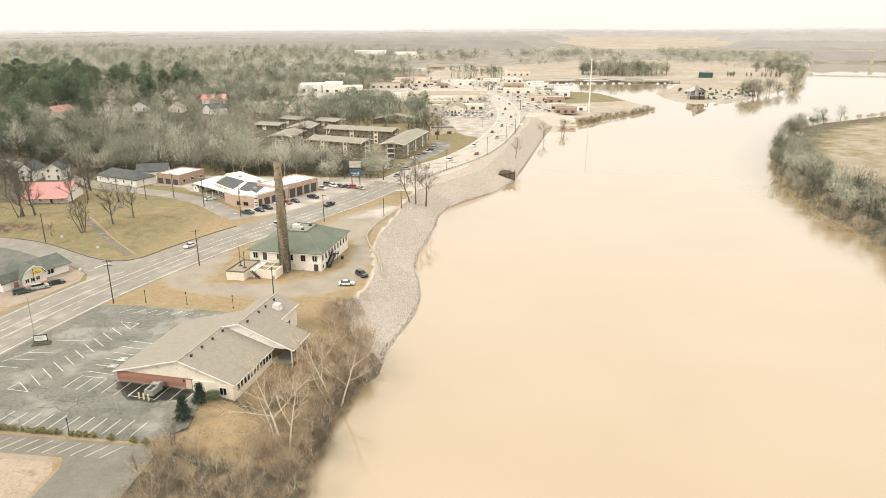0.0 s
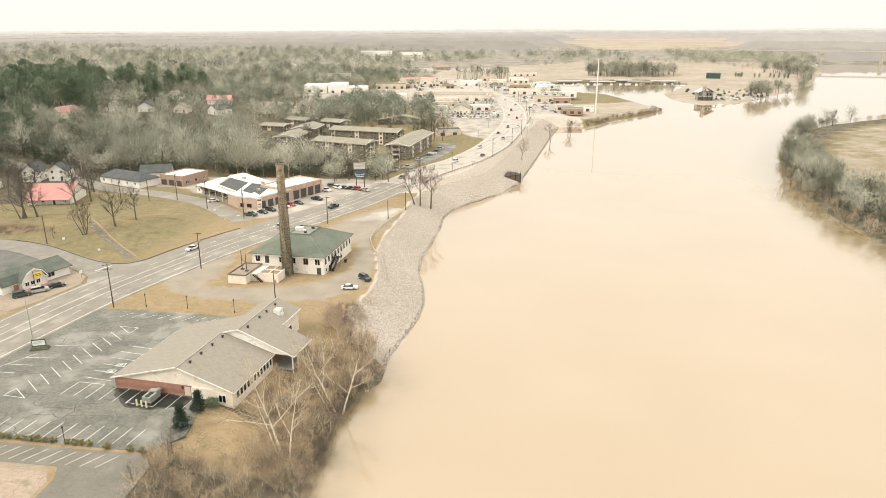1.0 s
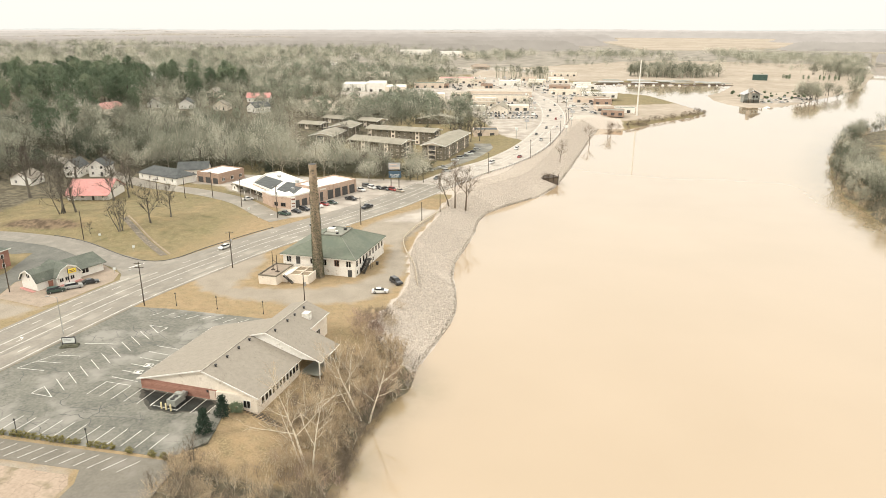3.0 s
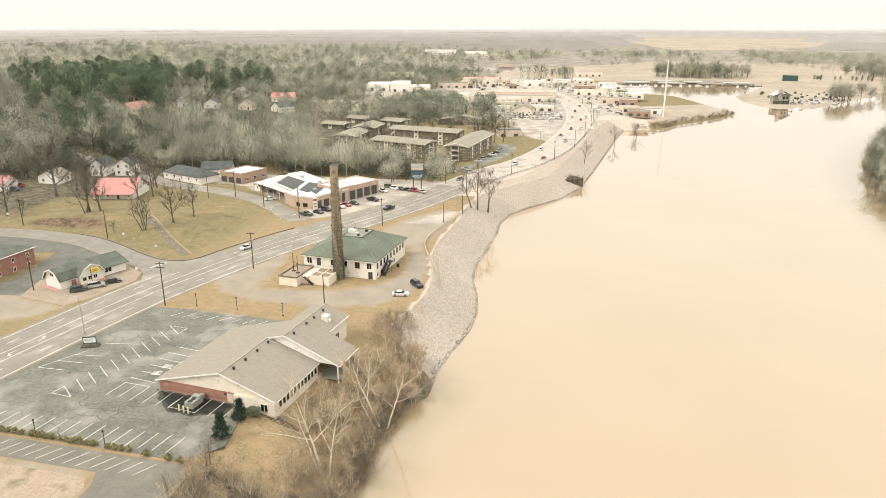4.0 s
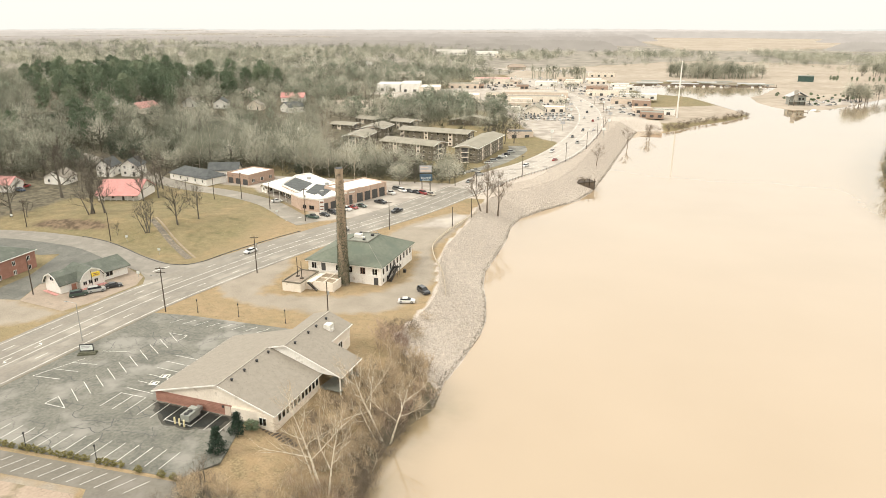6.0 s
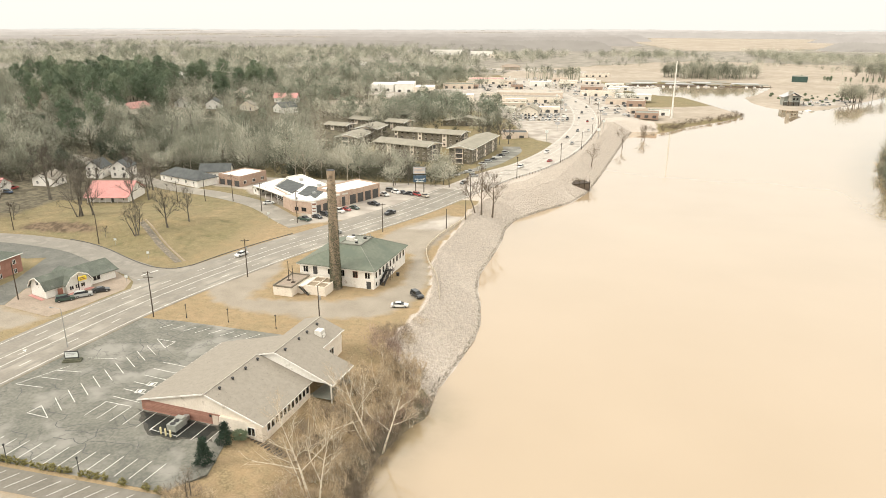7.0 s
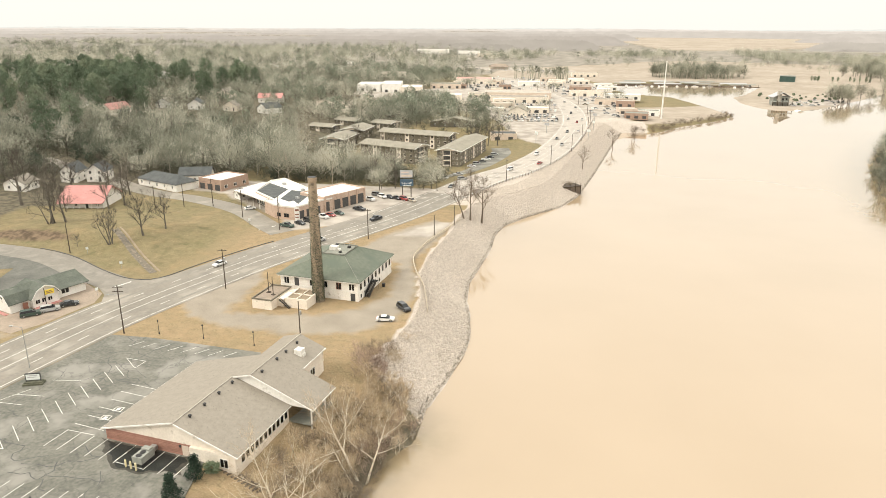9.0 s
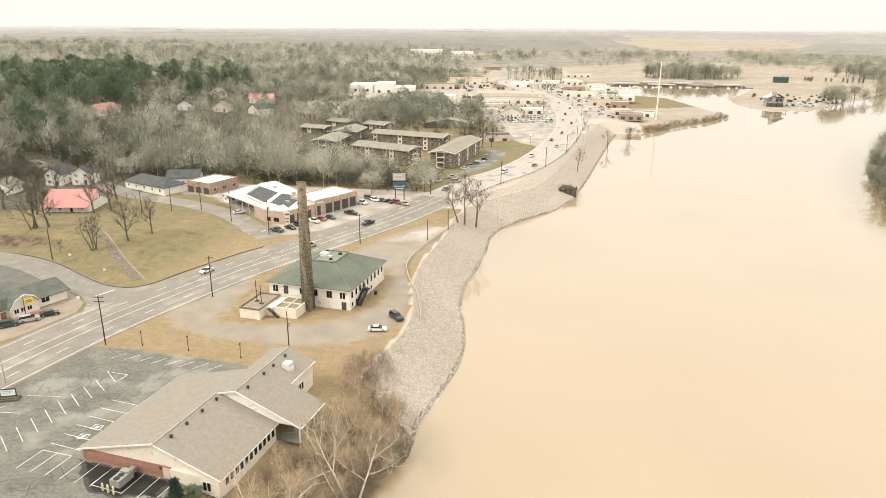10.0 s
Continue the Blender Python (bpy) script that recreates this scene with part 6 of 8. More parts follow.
def winter_tree(seed, tall, wide, n, twig_wide, twig_long, limbs=9, low=0.3, sides=4):
    """A leafless broad tree: limbs fan out from the fork, fine twigs along their outer parts all point outwards."""
    r = np.random.default_rng(seed)
    wood, fine = Twigs(r), Twigs(r)
    path, _ = wood.bend(np.array([0, 0, -0.4]), np.array([0, 0, 1.0]), tall * 0.7, 3, 0.07, 0.05)
    wood.stem(path, tall * 0.015 * np.array([1.3, 0.9, 0.6, 0.2]), sides)
    f = (np.arange(limbs) + 0.5) / limbs
    a = 2.4 * np.arange(limbs) + r.random(limbs)
    out = wide * np.sqrt(1 - 0.92 * f ** 2) * (0.62 + 0.4 * r.random(limbs))
    tip = np.stack([out * np.cos(a), out * np.sin(a), tall * (low + 0.12 + (0.86 - low) * f)], 1)
    root = np.stack([np.interp(0.9 + 1.6 * f, range(4), path[:, k]) for k in range(3)], 1)
    bow = 0.5 * (root + tip) + np.array([0, 0, 0.05 * tall]) * r.normal(size=(limbs, 1))
    for p, q, t in zip(root, bow, tip):
        if sides > 3:
            wood.stem([p, q, t], tall * 0.0075 * np.array([1, 0.6, 0.15]), 3)
        else:
            wood.ribbon([p, q, t], tall * 0.009 * np.array([1, 0.6, 0.15]))
    k = r.integers(limbs, size=n)
    u = 0.35 + 0.65 * r.random((n, 1)) ** 0.7
    p = (1 - u) ** 2 * root[k] + 2 * u * (1 - u) * bow[k] + u ** 2 * tip[k] + r.normal(size=(n, 3)) * wide * np.array([0.2, 0.2, 0.13]) * (0.4 + u)
    d = p - np.array([0, 0, 0.22 * tall])
    d /= np.linalg.norm(d, axis=1)[:, None]
    d = d + 0.5 * r.normal(size=(n, 3)) + np.array([0, 0, 0.12])
    d /= np.linalg.norm(d, axis=1)[:, None]
    side = np.cross(d, r.normal(size=(n, 3)))
    side /= np.linalg.norm(side, axis=1)[:, None] + 1e-9
    lg, w = twig_long * (0.5 + r.random((n, 1))), twig_wide * (0.6 + 0.8 * r.random((n, 1)))
    fine.tris(np.stack([p - side * w / 2, p + side * w / 2, p + d * lg], 1), np.arange(3 * n).reshape(-1, 3))
    return wood.arrays(), fine.arrays()


def tree_thing(name, x, y, made, bark, leaf, label, category="tree", group="", turn=0.0, size=1.0, z=None, crown="crown"):
    ob = thing(name, Matrix.Translation((x, y, ground_at(x, y) if z is None else z)) @ pose(0, 0, 0, 0, 0, turn) @ Matrix.Diagonal((size, size, size, 1)), label, category, group)
    (wv, wt), (fv, ft) = made
    put("trunk", shared(("trunk", id(made[0][0])), lambda: array_mesh("trunk", wv, wt)), M[bark], ob)
    put(crown, shared(("crown", id(made[1][0])), lambda: array_mesh(crown, fv, ft)), M[leaf], ob)
    return ob


KEEP = []  # keeps the templates alive while meshes are shared by them


def spread(name, template, places, sizes, mat, label, category, stem="", bias=None):
    """Many plants joined into one mesh, their stems as its part."""
    V, T, n = [[], []], [[], []], [0, 0]
    for k, (px, py, pz) in enumerate(places):
        a = rng.random() * 2 * math.pi
        rot = np.array([[math.cos(a), -math.sin(a), 0], [math.sin(a), math.cos(a), 0], [0, 0, 1]])
        s = sizes[k] * np.array([0.85 + 0.3 * rng.random(), 0.85 + 0.3 * rng.random(), 0.85 + 0.3 * rng.random()])
        for j, (v, t) in enumerate(template[k % len(template)]):
            V[j].append((v * s) @ rot.T + (px, py, pz))
            T[j].append(t + n[j])
            n[j] += len(v)
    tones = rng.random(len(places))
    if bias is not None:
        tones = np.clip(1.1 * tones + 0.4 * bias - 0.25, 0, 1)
    meshes = [array_mesh(name, np.concatenate(V[j]), np.concatenate(T[j])) for j in (0, 1)]
    for j in (0, 1):
        tone = np.repeat(tones, [len(v) for v in V[j]])
        meshes[j].attributes.new("tone", "FLOAT", "POINT").data.foreach_set("value", tone.astype(np.float32))
    ob = put(name, meshes[1], M[mat])
    tagged(put("stems", meshes[0], M[stem or mat], ob), kind="stuff")
    return tagged(ob, label, category, kind="stuff")


def scatter(n, x0, x1, y0, y1, ok):
    """n random places in a box where ok(x, y) holds, with their ground heights."""
    out = []
    while sum(len(o) for o in out) < n:
        px, py = x0 + (x1 - x0) * rng.random(4 * n), y0 + (y1 - y0) * rng.random(4 * n)
        hold = ok(px, py)
        if not hold.any():
            break
        out.append(np.stack([px[hold], py[hold]], 1))
    p = np.concatenate(out)[:n]
    return np.concatenate([p, level(p[:, 0], p[:, 1])[:, None]], 1)


OPEN = [  # no woods here: lawn, yards, shops, apartments, the commercial strip
    [(-320, 195), (-90, 120), (-60, 240), (-54, 292), (-72, 305), (-92, 309), (-118, 311), (-150, 321), (-186, 316), (-200, 306), (-228, 298), (-262, 262), (-320, 262)],
    [(-62, 352), (-118, 366), (-150, 412), (-168, 480), (-120, 515), (-60, 495), (-30, 475), (0, 440), (0, 400), (-30, 350)],
    [(-60, 300), (-40, 470), (-75, 545), (-60, 600), (-110, 650), (-205, 715), (-208, 805), (-140, 815), (-122, 900), (-116, 1120), (-150, 1230), (-158, 1400), (60, 1420), (200, 1000), (200, 500), (20, 300)],
]
BUILT = [(-238, 592, 17), (-230, 574, 14), (-212, 522, 16), (-205, 508, 12), (-240, 512, 15), (-233, 498, 12), (-266, 508, 14), (-258, 494, 11), (-292, 504, 12), (-283, 490, 10), (-283, 594, 14), (-430, 738, 16), (-350, 480, 11), (-312, 464, 10), (-345, 1180, 18), (-165, 628, 14), (-300, 1580, 60)]


GROVE = [(-352, 420), (-272, 462), (-330, 580), (-440, 775), (-590, 690)]


def woods(px, py):
    r = ~inside(px, py, OPEN[0]) & ~inside(px, py, OPEN[1]) & ~inside(px, py, OPEN[2]) & (away(px, py, COARSE) > 26) & inside(px, py, LAND_WEST)
    for p in FIELD + PALE:
        r &= ~inside(px, py, p)
    for cx, cy, s in BUILT:
        gap = 14 / math.hypot(cx, cy)
        r &= away(px, py, [(cx, cy), (cx * (1 - gap), cy * (1 - gap))]) > 0.8 * s
    r &= ((px < 60) & (px < np.interp(py, CENTRE[:, 1], CENTRE[:, 0]))) | (py > 1560)
    r &= ~(inside(px, py, GROVE) & (rng.random(px.shape) < 0.45))
    return r & (away(px, py, SIDE[::3]) > 9) & (away(px, py, WEST[::3]) > 12) & (away(px, py, NORTH_SHORE) > 4)


WOOD = [winter_tree(100 + k, 13 + 2.0 * (k % 3), 6.0 + 0.8 * (k % 2), 640, 0.15, 1.4, 9 + k % 3) for k in range(6)]
MID_WOOD = [winter_tree(180 + k, 13 + 1.5 * (k % 2), 6.4, 280, 0.24, 1.8, 9, 0.22, 3) for k in range(5)]
FAR_WOOD = [winter_tree(200 + k, 12, 6.6, 130, 0.30, 2.3, 7, 0.16, 3) for k in range(4)]


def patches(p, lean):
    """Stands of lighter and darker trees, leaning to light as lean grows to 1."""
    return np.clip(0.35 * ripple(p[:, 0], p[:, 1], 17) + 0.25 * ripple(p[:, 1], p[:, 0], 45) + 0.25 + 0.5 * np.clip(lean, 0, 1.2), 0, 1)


def in_view(px, py, margin=30):
    return (np.abs(px + 0.10 * py) < 0.80 * py + margin) & (py > 60)


near = scatter(380, -420, -40, 255, 470, lambda a, b: woods(a, b) & in_view(a, b))
spread("winter_wood", WOOD, near, 0.5 + 0.8 * rng.random(len(near)) ** 1.3, "bark_far", "dense grey-brown leafless winter wood", "wood", "bark", patches(near, (near[:, 0] + 320) / 240))
near = scatter(75, -215, -80, 318, 400, lambda a, b: woods(a, b))
spread("winter_wood", WOOD, near, 0.75 + 0.5 * rng.random(len(near)), "bark_far", "pale-stemmed leafless trees at the front of the wood", "wood", "pale_bark", 0.85 + 0 * near[:, 0])
# bias grows with distance: haze put into the twig tones
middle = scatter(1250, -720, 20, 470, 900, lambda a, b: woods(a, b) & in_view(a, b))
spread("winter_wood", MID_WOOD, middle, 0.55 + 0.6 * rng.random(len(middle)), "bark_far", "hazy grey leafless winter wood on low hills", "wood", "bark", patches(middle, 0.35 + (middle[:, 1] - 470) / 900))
# paler again further off, for haze painted into the colour
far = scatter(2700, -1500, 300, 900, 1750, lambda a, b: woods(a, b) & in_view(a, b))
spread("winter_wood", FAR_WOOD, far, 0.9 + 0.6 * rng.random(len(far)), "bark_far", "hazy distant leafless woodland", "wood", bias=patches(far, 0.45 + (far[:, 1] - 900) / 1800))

PINE = [clump_tree(300 + k, 24, 7.4, 2700, 0.46, 0.24, 0.0, 26) for k in range(4)]
BROAD = [clump_tree(310 + k, 13, 6.2, 1100, 0.42, 0.15, 0.0, 18) for k in range(3)]


def clumps(spots):
    """Places round each spot (x, y, reach, count)."""
    out = []
    for cx, cy, reach, n in spots:
        a, q = 2 * math.pi * rng.random(n), reach * np.sqrt(rng.random(n))
        out.append(np.stack([cx + q * np.cos(a), cy + q * np.sin(a)], 1))
    p = np.concatenate(out)
    return np.concatenate([p, level(p[:, 0], p[:, 1])[:, None]], 1)


pp = np.concatenate([scatter(125, -600, -260, 410, 780, lambda a, b: inside(a, b, GROVE)), scatter(6, -340, -270, 340, 400, woods), clumps([(-341, 645, 16, 7), (-312, 672, 26, 13), (-288, 568, 9, 4), (-420, 640, 40, 14)])])
spread("pine_grove", PINE, pp, 0.62 + 0.45 * rng.random(len(pp)), "pine_mixed", "green pines among the bare woods", "pines", "bark")
pp2 = np.concatenate([scatter(60, -1100, -200, 900, 1500, lambda a, b: woods(a, b) & in_view(a, b)), scatter(90, -560, -60, 420, 1000, lambda a, b: woods(a, b)), clumps([(-135, 566, 14, 10), (-215, 1010, 45, 16), (-170, 1080, 40, 22), (-240, 1120, 60, 16), (-130, 640, 20, 9), (-245, 640, 40, 8)])])
spread("evergreen_trees", BROAD, pp2, 0.6 + 0.6 * rng.random(len(pp2)), "cedar", "grey-green evergreens scattered in the woods", "evergreens", "bark")
pp3 = scatter(46, -150, -40, 535, 650, lambda a, b: (away(a, b, COARSE) > 40) & (((a + 84) / 40) ** 2 + ((b - 590) / 48) ** 2 < 1))
spread("cedar_grove", BROAD, pp3[:24], 0.85 + 0.5 * rng.random(24), "cedar", "grey-green cedars behind the apartment blocks", "cedars", "bark")
spread("tree_grove", WOOD, pp3[24:], 0.85 + 0.4 * rng.random(22), "bark_far", "leafless trees among the cedars behind the apartments", "grove", "bark", 0.9 + np.zeros(22))
pp4 = np.concatenate([clumps([(-46, 566, 14, 9), (-40, 500, 12, 6), (-60, 520, 16, 10), (-90, 520, 22, 12), (-120, 500, 20, 10), (-88, 340, 10, 6), (-60, 335, 8, 5), (-75, 318, 9, 6), (-50, 318, 6, 4), (-100, 345, 10, 6), (-110, 1130, 20, 6), (0, 830, 20, 4), (-90, 860, 20, 8), (60, 720, 16, 4), (-20, 640, 20, 5)])])
spread("tree_grove", WOOD, pp4, 0.45 + 0.45 * rng.random(len(pp4)), "bark_far", "leafless trees round the apartments and shops", "trees", "bark")

green = clumps([(-250, 325, 24, 24), (-225, 345, 22, 16), (-262, 368, 30, 18), (-180, 345, 30, 10), (-140, 380, 30, 8), (-200, 400, 40, 14), (-300, 420, 40, 16), (-250, 450, 40, 10)])
green = np.concatenate([green, scatter(110, -420, -60, 300, 480, lambda a, b: woods(a, b) & (ripple(a, b, 23) > 0.15))])
green = green[woods(green[:, 0], green[:, 1])]
spread("evergreen_trees", BROAD, green, 0.3 + 0.35 * rng.random(len(green)), "dark_evergreen", "dull green evergreens at the foot of the woods", "evergreens", "bark")
UNDER = [bare_tree(240 + k, 4.4, 2.8, 3, 1, 110, 0.085, 1.4, 0.08, 3, 0.12, stems=3, slim=True) for k in range(4)]
under = scatter(1500, -400, -20, 255, 430, lambda a, b: woods(a, b) & in_view(a, b))
spread("undergrowth", UNDER, under, 0.8 + 0.7 * rng.random(len(under)), "under", "grey-brown leafless undergrowth in the winter wood", "undergrowth")
under = scatter(80, -135, -34, 462, 560, lambda a, b: ~inside(a, b, PALE[0]) & (away(a, b, COARSE) > 20) & (((a + 68) / 20) ** 2 + ((b - 522) / 9) ** 2 > 1))
spread("undergrowth", UNDER, under, 0.8 + 0.8 * rng.random(len(under)), "under", "brown brush between the apartments and the shops", "undergrowth")
under = scatter(170, -120, -36, 300, 352, lambda a, b: (away(a, b, COARSE) > 14) & ~inside(a, b, [(-140, 240), (-50, 240), (-44, 302), (-66, 322), (-140, 322)]))
spread("undergrowth", UNDER, under, 0.7 + 0.7 * rng.random(len(under)), "under", "olive-brown brush below the apartments", "undergrowth")

# ---- cars ----
def paint(name, c):
    return material(name, tuple(0.9 * v for v in c), c, 3, 0.3, coat=0.6)


PAINT = {
    "white": paint("white_car_paint", (0.72, 0.71, 0.68)), "silver": paint("silver_car_paint", (0.42, 0.42, 0.40)), "black": paint("black_car_paint", (0.025, 0.027, 0.03)),
    "grey": paint("grey_car_paint", (0.13, 0.135, 0.13)), "red": paint("red_car_paint", (0.30, 0.045, 0.04)), "green": paint("green_car_paint", (0.04, 0.07, 0.055)), "blue": paint("blue_car_paint", (0.05, 0.08, 0.13)),
    "tan": paint("tan_car_paint", (0.4, 0.34, 0.26)),
}
SHAPES = {  # along the car: x, bottom, bonnet height; and cabin: x, top height
    "sedan": (4.6, 1.78, [(-2.3, 0.62), (-2.1, 0.86), (-1.2, 0.93), (1.0, 0.9), (2.1, 0.74), (2.3, 0.56)], [(-1.65, 0.92), (-0.95, 1.38), (0.25, 1.42), (1.15, 0.9)]),
    "suv": (4.7, 1.86, [(-2.35, 0.7), (-2.25, 1.05), (-1.4, 1.08), (1.1, 1.05), (2.2, 0.93), (2.35, 0.65)], [(-2.25, 1.05), (-1.95, 1.68), (0.35, 1.72), (1.25, 1.04)]),
    "pickup": (5.4, 1.92, [(-2.7, 0.85), (-2.65, 1.08), (-0.75, 1.1), (1.35, 1.08), (2.55, 0.98), (2.7, 0.65)], [(-0.75, 1.08), (-0.6, 1.72), (0.6, 1.74), (1.45, 1.07)]),
}


def loft(rows, inset, z0=None):
    """A body across the width from rows of (x, half width bottom, z bottom, half width top, z top)."""
    g = Geo()
    v = []
    for x_, hb, zb_, ht, zt_ in rows:
        v += [(x_, -hb, zb_), (x_, hb, zb_), (x_, ht, zt_), (x_, -ht, zt_)]
    n = len(rows)
    f = [(0, 1, 2, 3), tuple(4 * (n - 1) + k for k in (3, 2, 1, 0))]
    for k in range(n - 1):
        a, b = 4 * k, 4 * k + 4
        f += [(a + j, b + j, b + (j + 1) % 4, a + (j + 1) % 4) for j in range(4)]
    return g.add(v, f)


def car(x, y, turn, colour, shape, label, group="", z=None):
    long, wide, hood, cabin = SHAPES[shape]
    hw = wide / 2
    z = ground_at(x, y) + 0.07 if z is None else z
    ob = thing(shape if shape != "sedan" else "car", pose(x, y, z, 0, 0, turn), label, "car" if shape != "pickup" else "pickup truck", group)
    put("body", shared(("car", shape, colour), lambda: loft([(u, hw * (0.9 if k in (0, len(hood) - 1) else 1), 0.28, hw * (0.82 if k in (0, len(hood) - 1) else 0.93), v) for k, (u, v) in enumerate(hood)], 0).mesh("body")), PAINT[colour], ob)
    c0, c1, c2, c3 = cabin
    base = c0[1] - 0.02
    def glass():
        return loft([(c0[0], hw * 0.9, base, hw * 0.88, base + 0.02), (c1[0], hw * 0.9, base, hw * 0.72, c1[1] - 0.05), (c2[0], hw * 0.9, base, hw * 0.72, c2[1] - 0.05), (c3[0], hw * 0.9, base - 0.03, hw * 0.88, c3[1])], 0).mesh("cabin_glass")
    put("cabin_glass", shared(("glass", shape), glass), M["glass"], ob)
    put("roof", shared(("croof", shape, colour), lambda: loft([(c1[0] - 0.08, hw * 0.7, c1[1] - 0.08, hw * 0.66, c1[1] - 0.02), (c1[0] + 0.1, hw * 0.75, c1[1] - 0.06, hw * 0.68, c1[1] + 0.02), (c2[0] - 0.05, hw * 0.75, c2[1] - 0.06, hw * 0.68, c2[1] + 0.01), (c2[0] + 0.1, hw * 0.7, c2[1] - 0.1, hw * 0.66, c2[1] - 0.04)], 0).mesh("roof")), PAINT[colour], ob)
    for u in (-long * 0.31, long * 0.31):
        for s in (-1, 1):
            if y > 540 and s > 0:
                continue
            w = put("wheel", shared(("wheel",), lambda: Geo().tube([(0, -0.1, 0), (0, 0.1, 0)], [0.34, 0.34], 12).mesh("wheel")), M["rubber"], ob)
            w.matrix_local = pose(u, s * (hw - 0.1), 0.33)
            if y < 540:
                put("rim", shared(("rim",), lambda: Geo().tube([(0, -0.12, 0), (0, 0.12, 0)], [0.2, 0.2], 10).mesh("rim")), M["metal"], w)
    for s in (-1, 1) if y < 540 else ():
        put("headlight", shared(("light", shape, s), lambda: Geo().box(long / 2 - 0.14, long / 2 - 0.02, s * hw * 0.72 - 0.15, s * hw * 0.72 + 0.15, 0.55, 0.68).mesh("headlight")), M["sign_white"], ob)
        put("tail_light", shared(("tail", shape, s), lambda: Geo().box(-long / 2 - 0.0, -long / 2 + 0.12, s * hw * 0.74 - 0.13, s * hw * 0.74 + 0.13, 0.66, 0.82).mesh("tail_light")), M["red_roof"], ob)
    return ob


car(-38.6, 174.6, 8, "white", "sedan", "white sedan parked on the gravel drive")
car(-35.6, 182.3, -48, "black", "suv", "black sport utility car parked on the gravel")
for (u, v, a, c, s) in [(-127.2, 163.4, 42, "green", "suv"), (-124.4, 167.0, 40, "silver", "suv"), (-122.0, 171.0, 38, "black", "sedan")]:
    car(u, v, a, c, s, f"{'dark green' if c == 'green' else c} {'car' if s == 'sedan' else 'sport utility car'} parked at the restaurant", "cars at the restaurant")
for (u, v, a, c, s) in [(-93.0, 250.5, -20, "green", "pickup"), (-89.6, 254.5, -28, "black", "sedan"), (-87.5, 258.2, -28, "black", "suv"), (-84.0, 264.2, -30, "white", "pickup"), (-82.0, 267.2, -30, "red", "sedan"),
                        (-79.5, 270.2, -30, "green", "sedan"), (-73.5, 277.5, -25, "black", "pickup"), (-72.5, 302.5, -20, "grey", "suv"), (-69.5, 299.6, -40, "white", "suv"), (-73.5, 294.0, -35, "white", "pickup"), (-66.3, 299.3, -40, "black", "sedan"),
                        (-63.0, 298.0, -40, "black", "sedan"), (-59.4, 296.8, -40, "red", "suv"), (-55.8, 295.2, -40, "tan", "sedan"), (-116.5, 271.5, 35, "white", "sedan")]:
    car(u, v, a, c, s, f"{c if c != 'green' else 'dark green'} {'pickup truck' if s == 'pickup' else 'car'} parked at the repair shop", "cars at the repair shop")
for k, (u, v) in enumerate([(-41.0, 383.5), (-38.6, 390), (-36.5, 397), (-35, 404), (-33.5, 411), (-31.5, 420), (-90.4, 362.3), (-86.5, 364.3), (-82.4, 366.3), (-77.5, 367.2), (-96.3, 360.7), (-44.0, 352), (-50, 345), (-40.4, 340.7)]):
    car(u, v, 10 + 7 * (k % 3), ["white", "silver", "grey", "white", "black", "silver"][k % 6], ["sedan", "suv", "sedan", "pickup"][k % 4], "car parked by the apartment blocks", "cars at the apartments")
car(-232.5, 265.7, -10, "blue", "suv", "dark blue car parked beside the house")
car(-235.4, 272.0, 80, "red", "suv", "red van parked beside the house")
seg = np.linalg.norm(np.diff(CENTRE, axis=0), axis=1)
dist = np.concatenate([[0], np.cumsum(seg)])


def along(y_at, side):
    """A place on the highway, side metres right of its middle, and the heading."""
    s = np.interp(y_at, CENTRE[:, 1], dist)
    p = [np.interp([s - 1, s + 1], dist, CENTRE[:, k]) for k in (0, 1)]
    d = np.array([p[0][1] - p[0][0], p[1][1] - p[1][0]]) / 2
    q = np.array([p[0].mean(), p[1].mean()]) + side * np.array([d[1], -d[0]])
    return q[0], q[1], math.degrees(math.atan2(d[1], d[0]))


for k, (yy, side) in enumerate([(205, -5.2), (236, 1.7), (264, -1.8), (322, -5), (366, -1.5), (388, 5), (412, -5), (448, 2), (472, -5), (503, -2), (508, 5), (556, 1.5), (570, 5.5), (574, -5), (612, -2), (655, 5), (700, 1.5), (740, -5), (790, 5)]):
    u, v, a = along(yy, side)
    car(u, v, a + (180 if side < 0 else 0), ["white", "silver", "black", "grey", "white", "red"][k % 6], ["sedan", "suv", "pickup", "sedan", "suv"][k % 5], "car standing in a lane of the highway", "cars on the highway", z=ground_at(u, v) + 0.08)
for k in range(60):
    u, v = -38 + 3.0 * (k % 15) + rng.normal() * 0.5, 556 + 11 * (k // 15) + 0.2 * (k % 15) + rng.normal() * 0.8
    if rng.random() < 0.2:
        continue
    car(u, v, 92 + rng.normal() * 3, ["white", "white", "silver", "grey", "silver", "tan", "black", "white"][int(rng.integers(8))], ["sedan", "suv", "pickup"][k % 3], "car parked in rows on the dealer's lot", "cars on the dealer's lot")
for k in range(430):
    u, v = (-140 + 220 * rng.random(), 600 + 470 * rng.random())
    if 14 < away(np.array([u]), np.array([v]), COARSE)[0] < 75 and inside(np.array([u]), np.array([v]), PALE[0])[0]:
        car(u, v, 90 * int(rng.integers(2)) + 10, ["white", "silver", "grey", "black", "tan", "white", "silver"][k % 7], ["sedan", "suv", "pickup"][k % 3], "car parked in front of the shops", "cars at the shops")


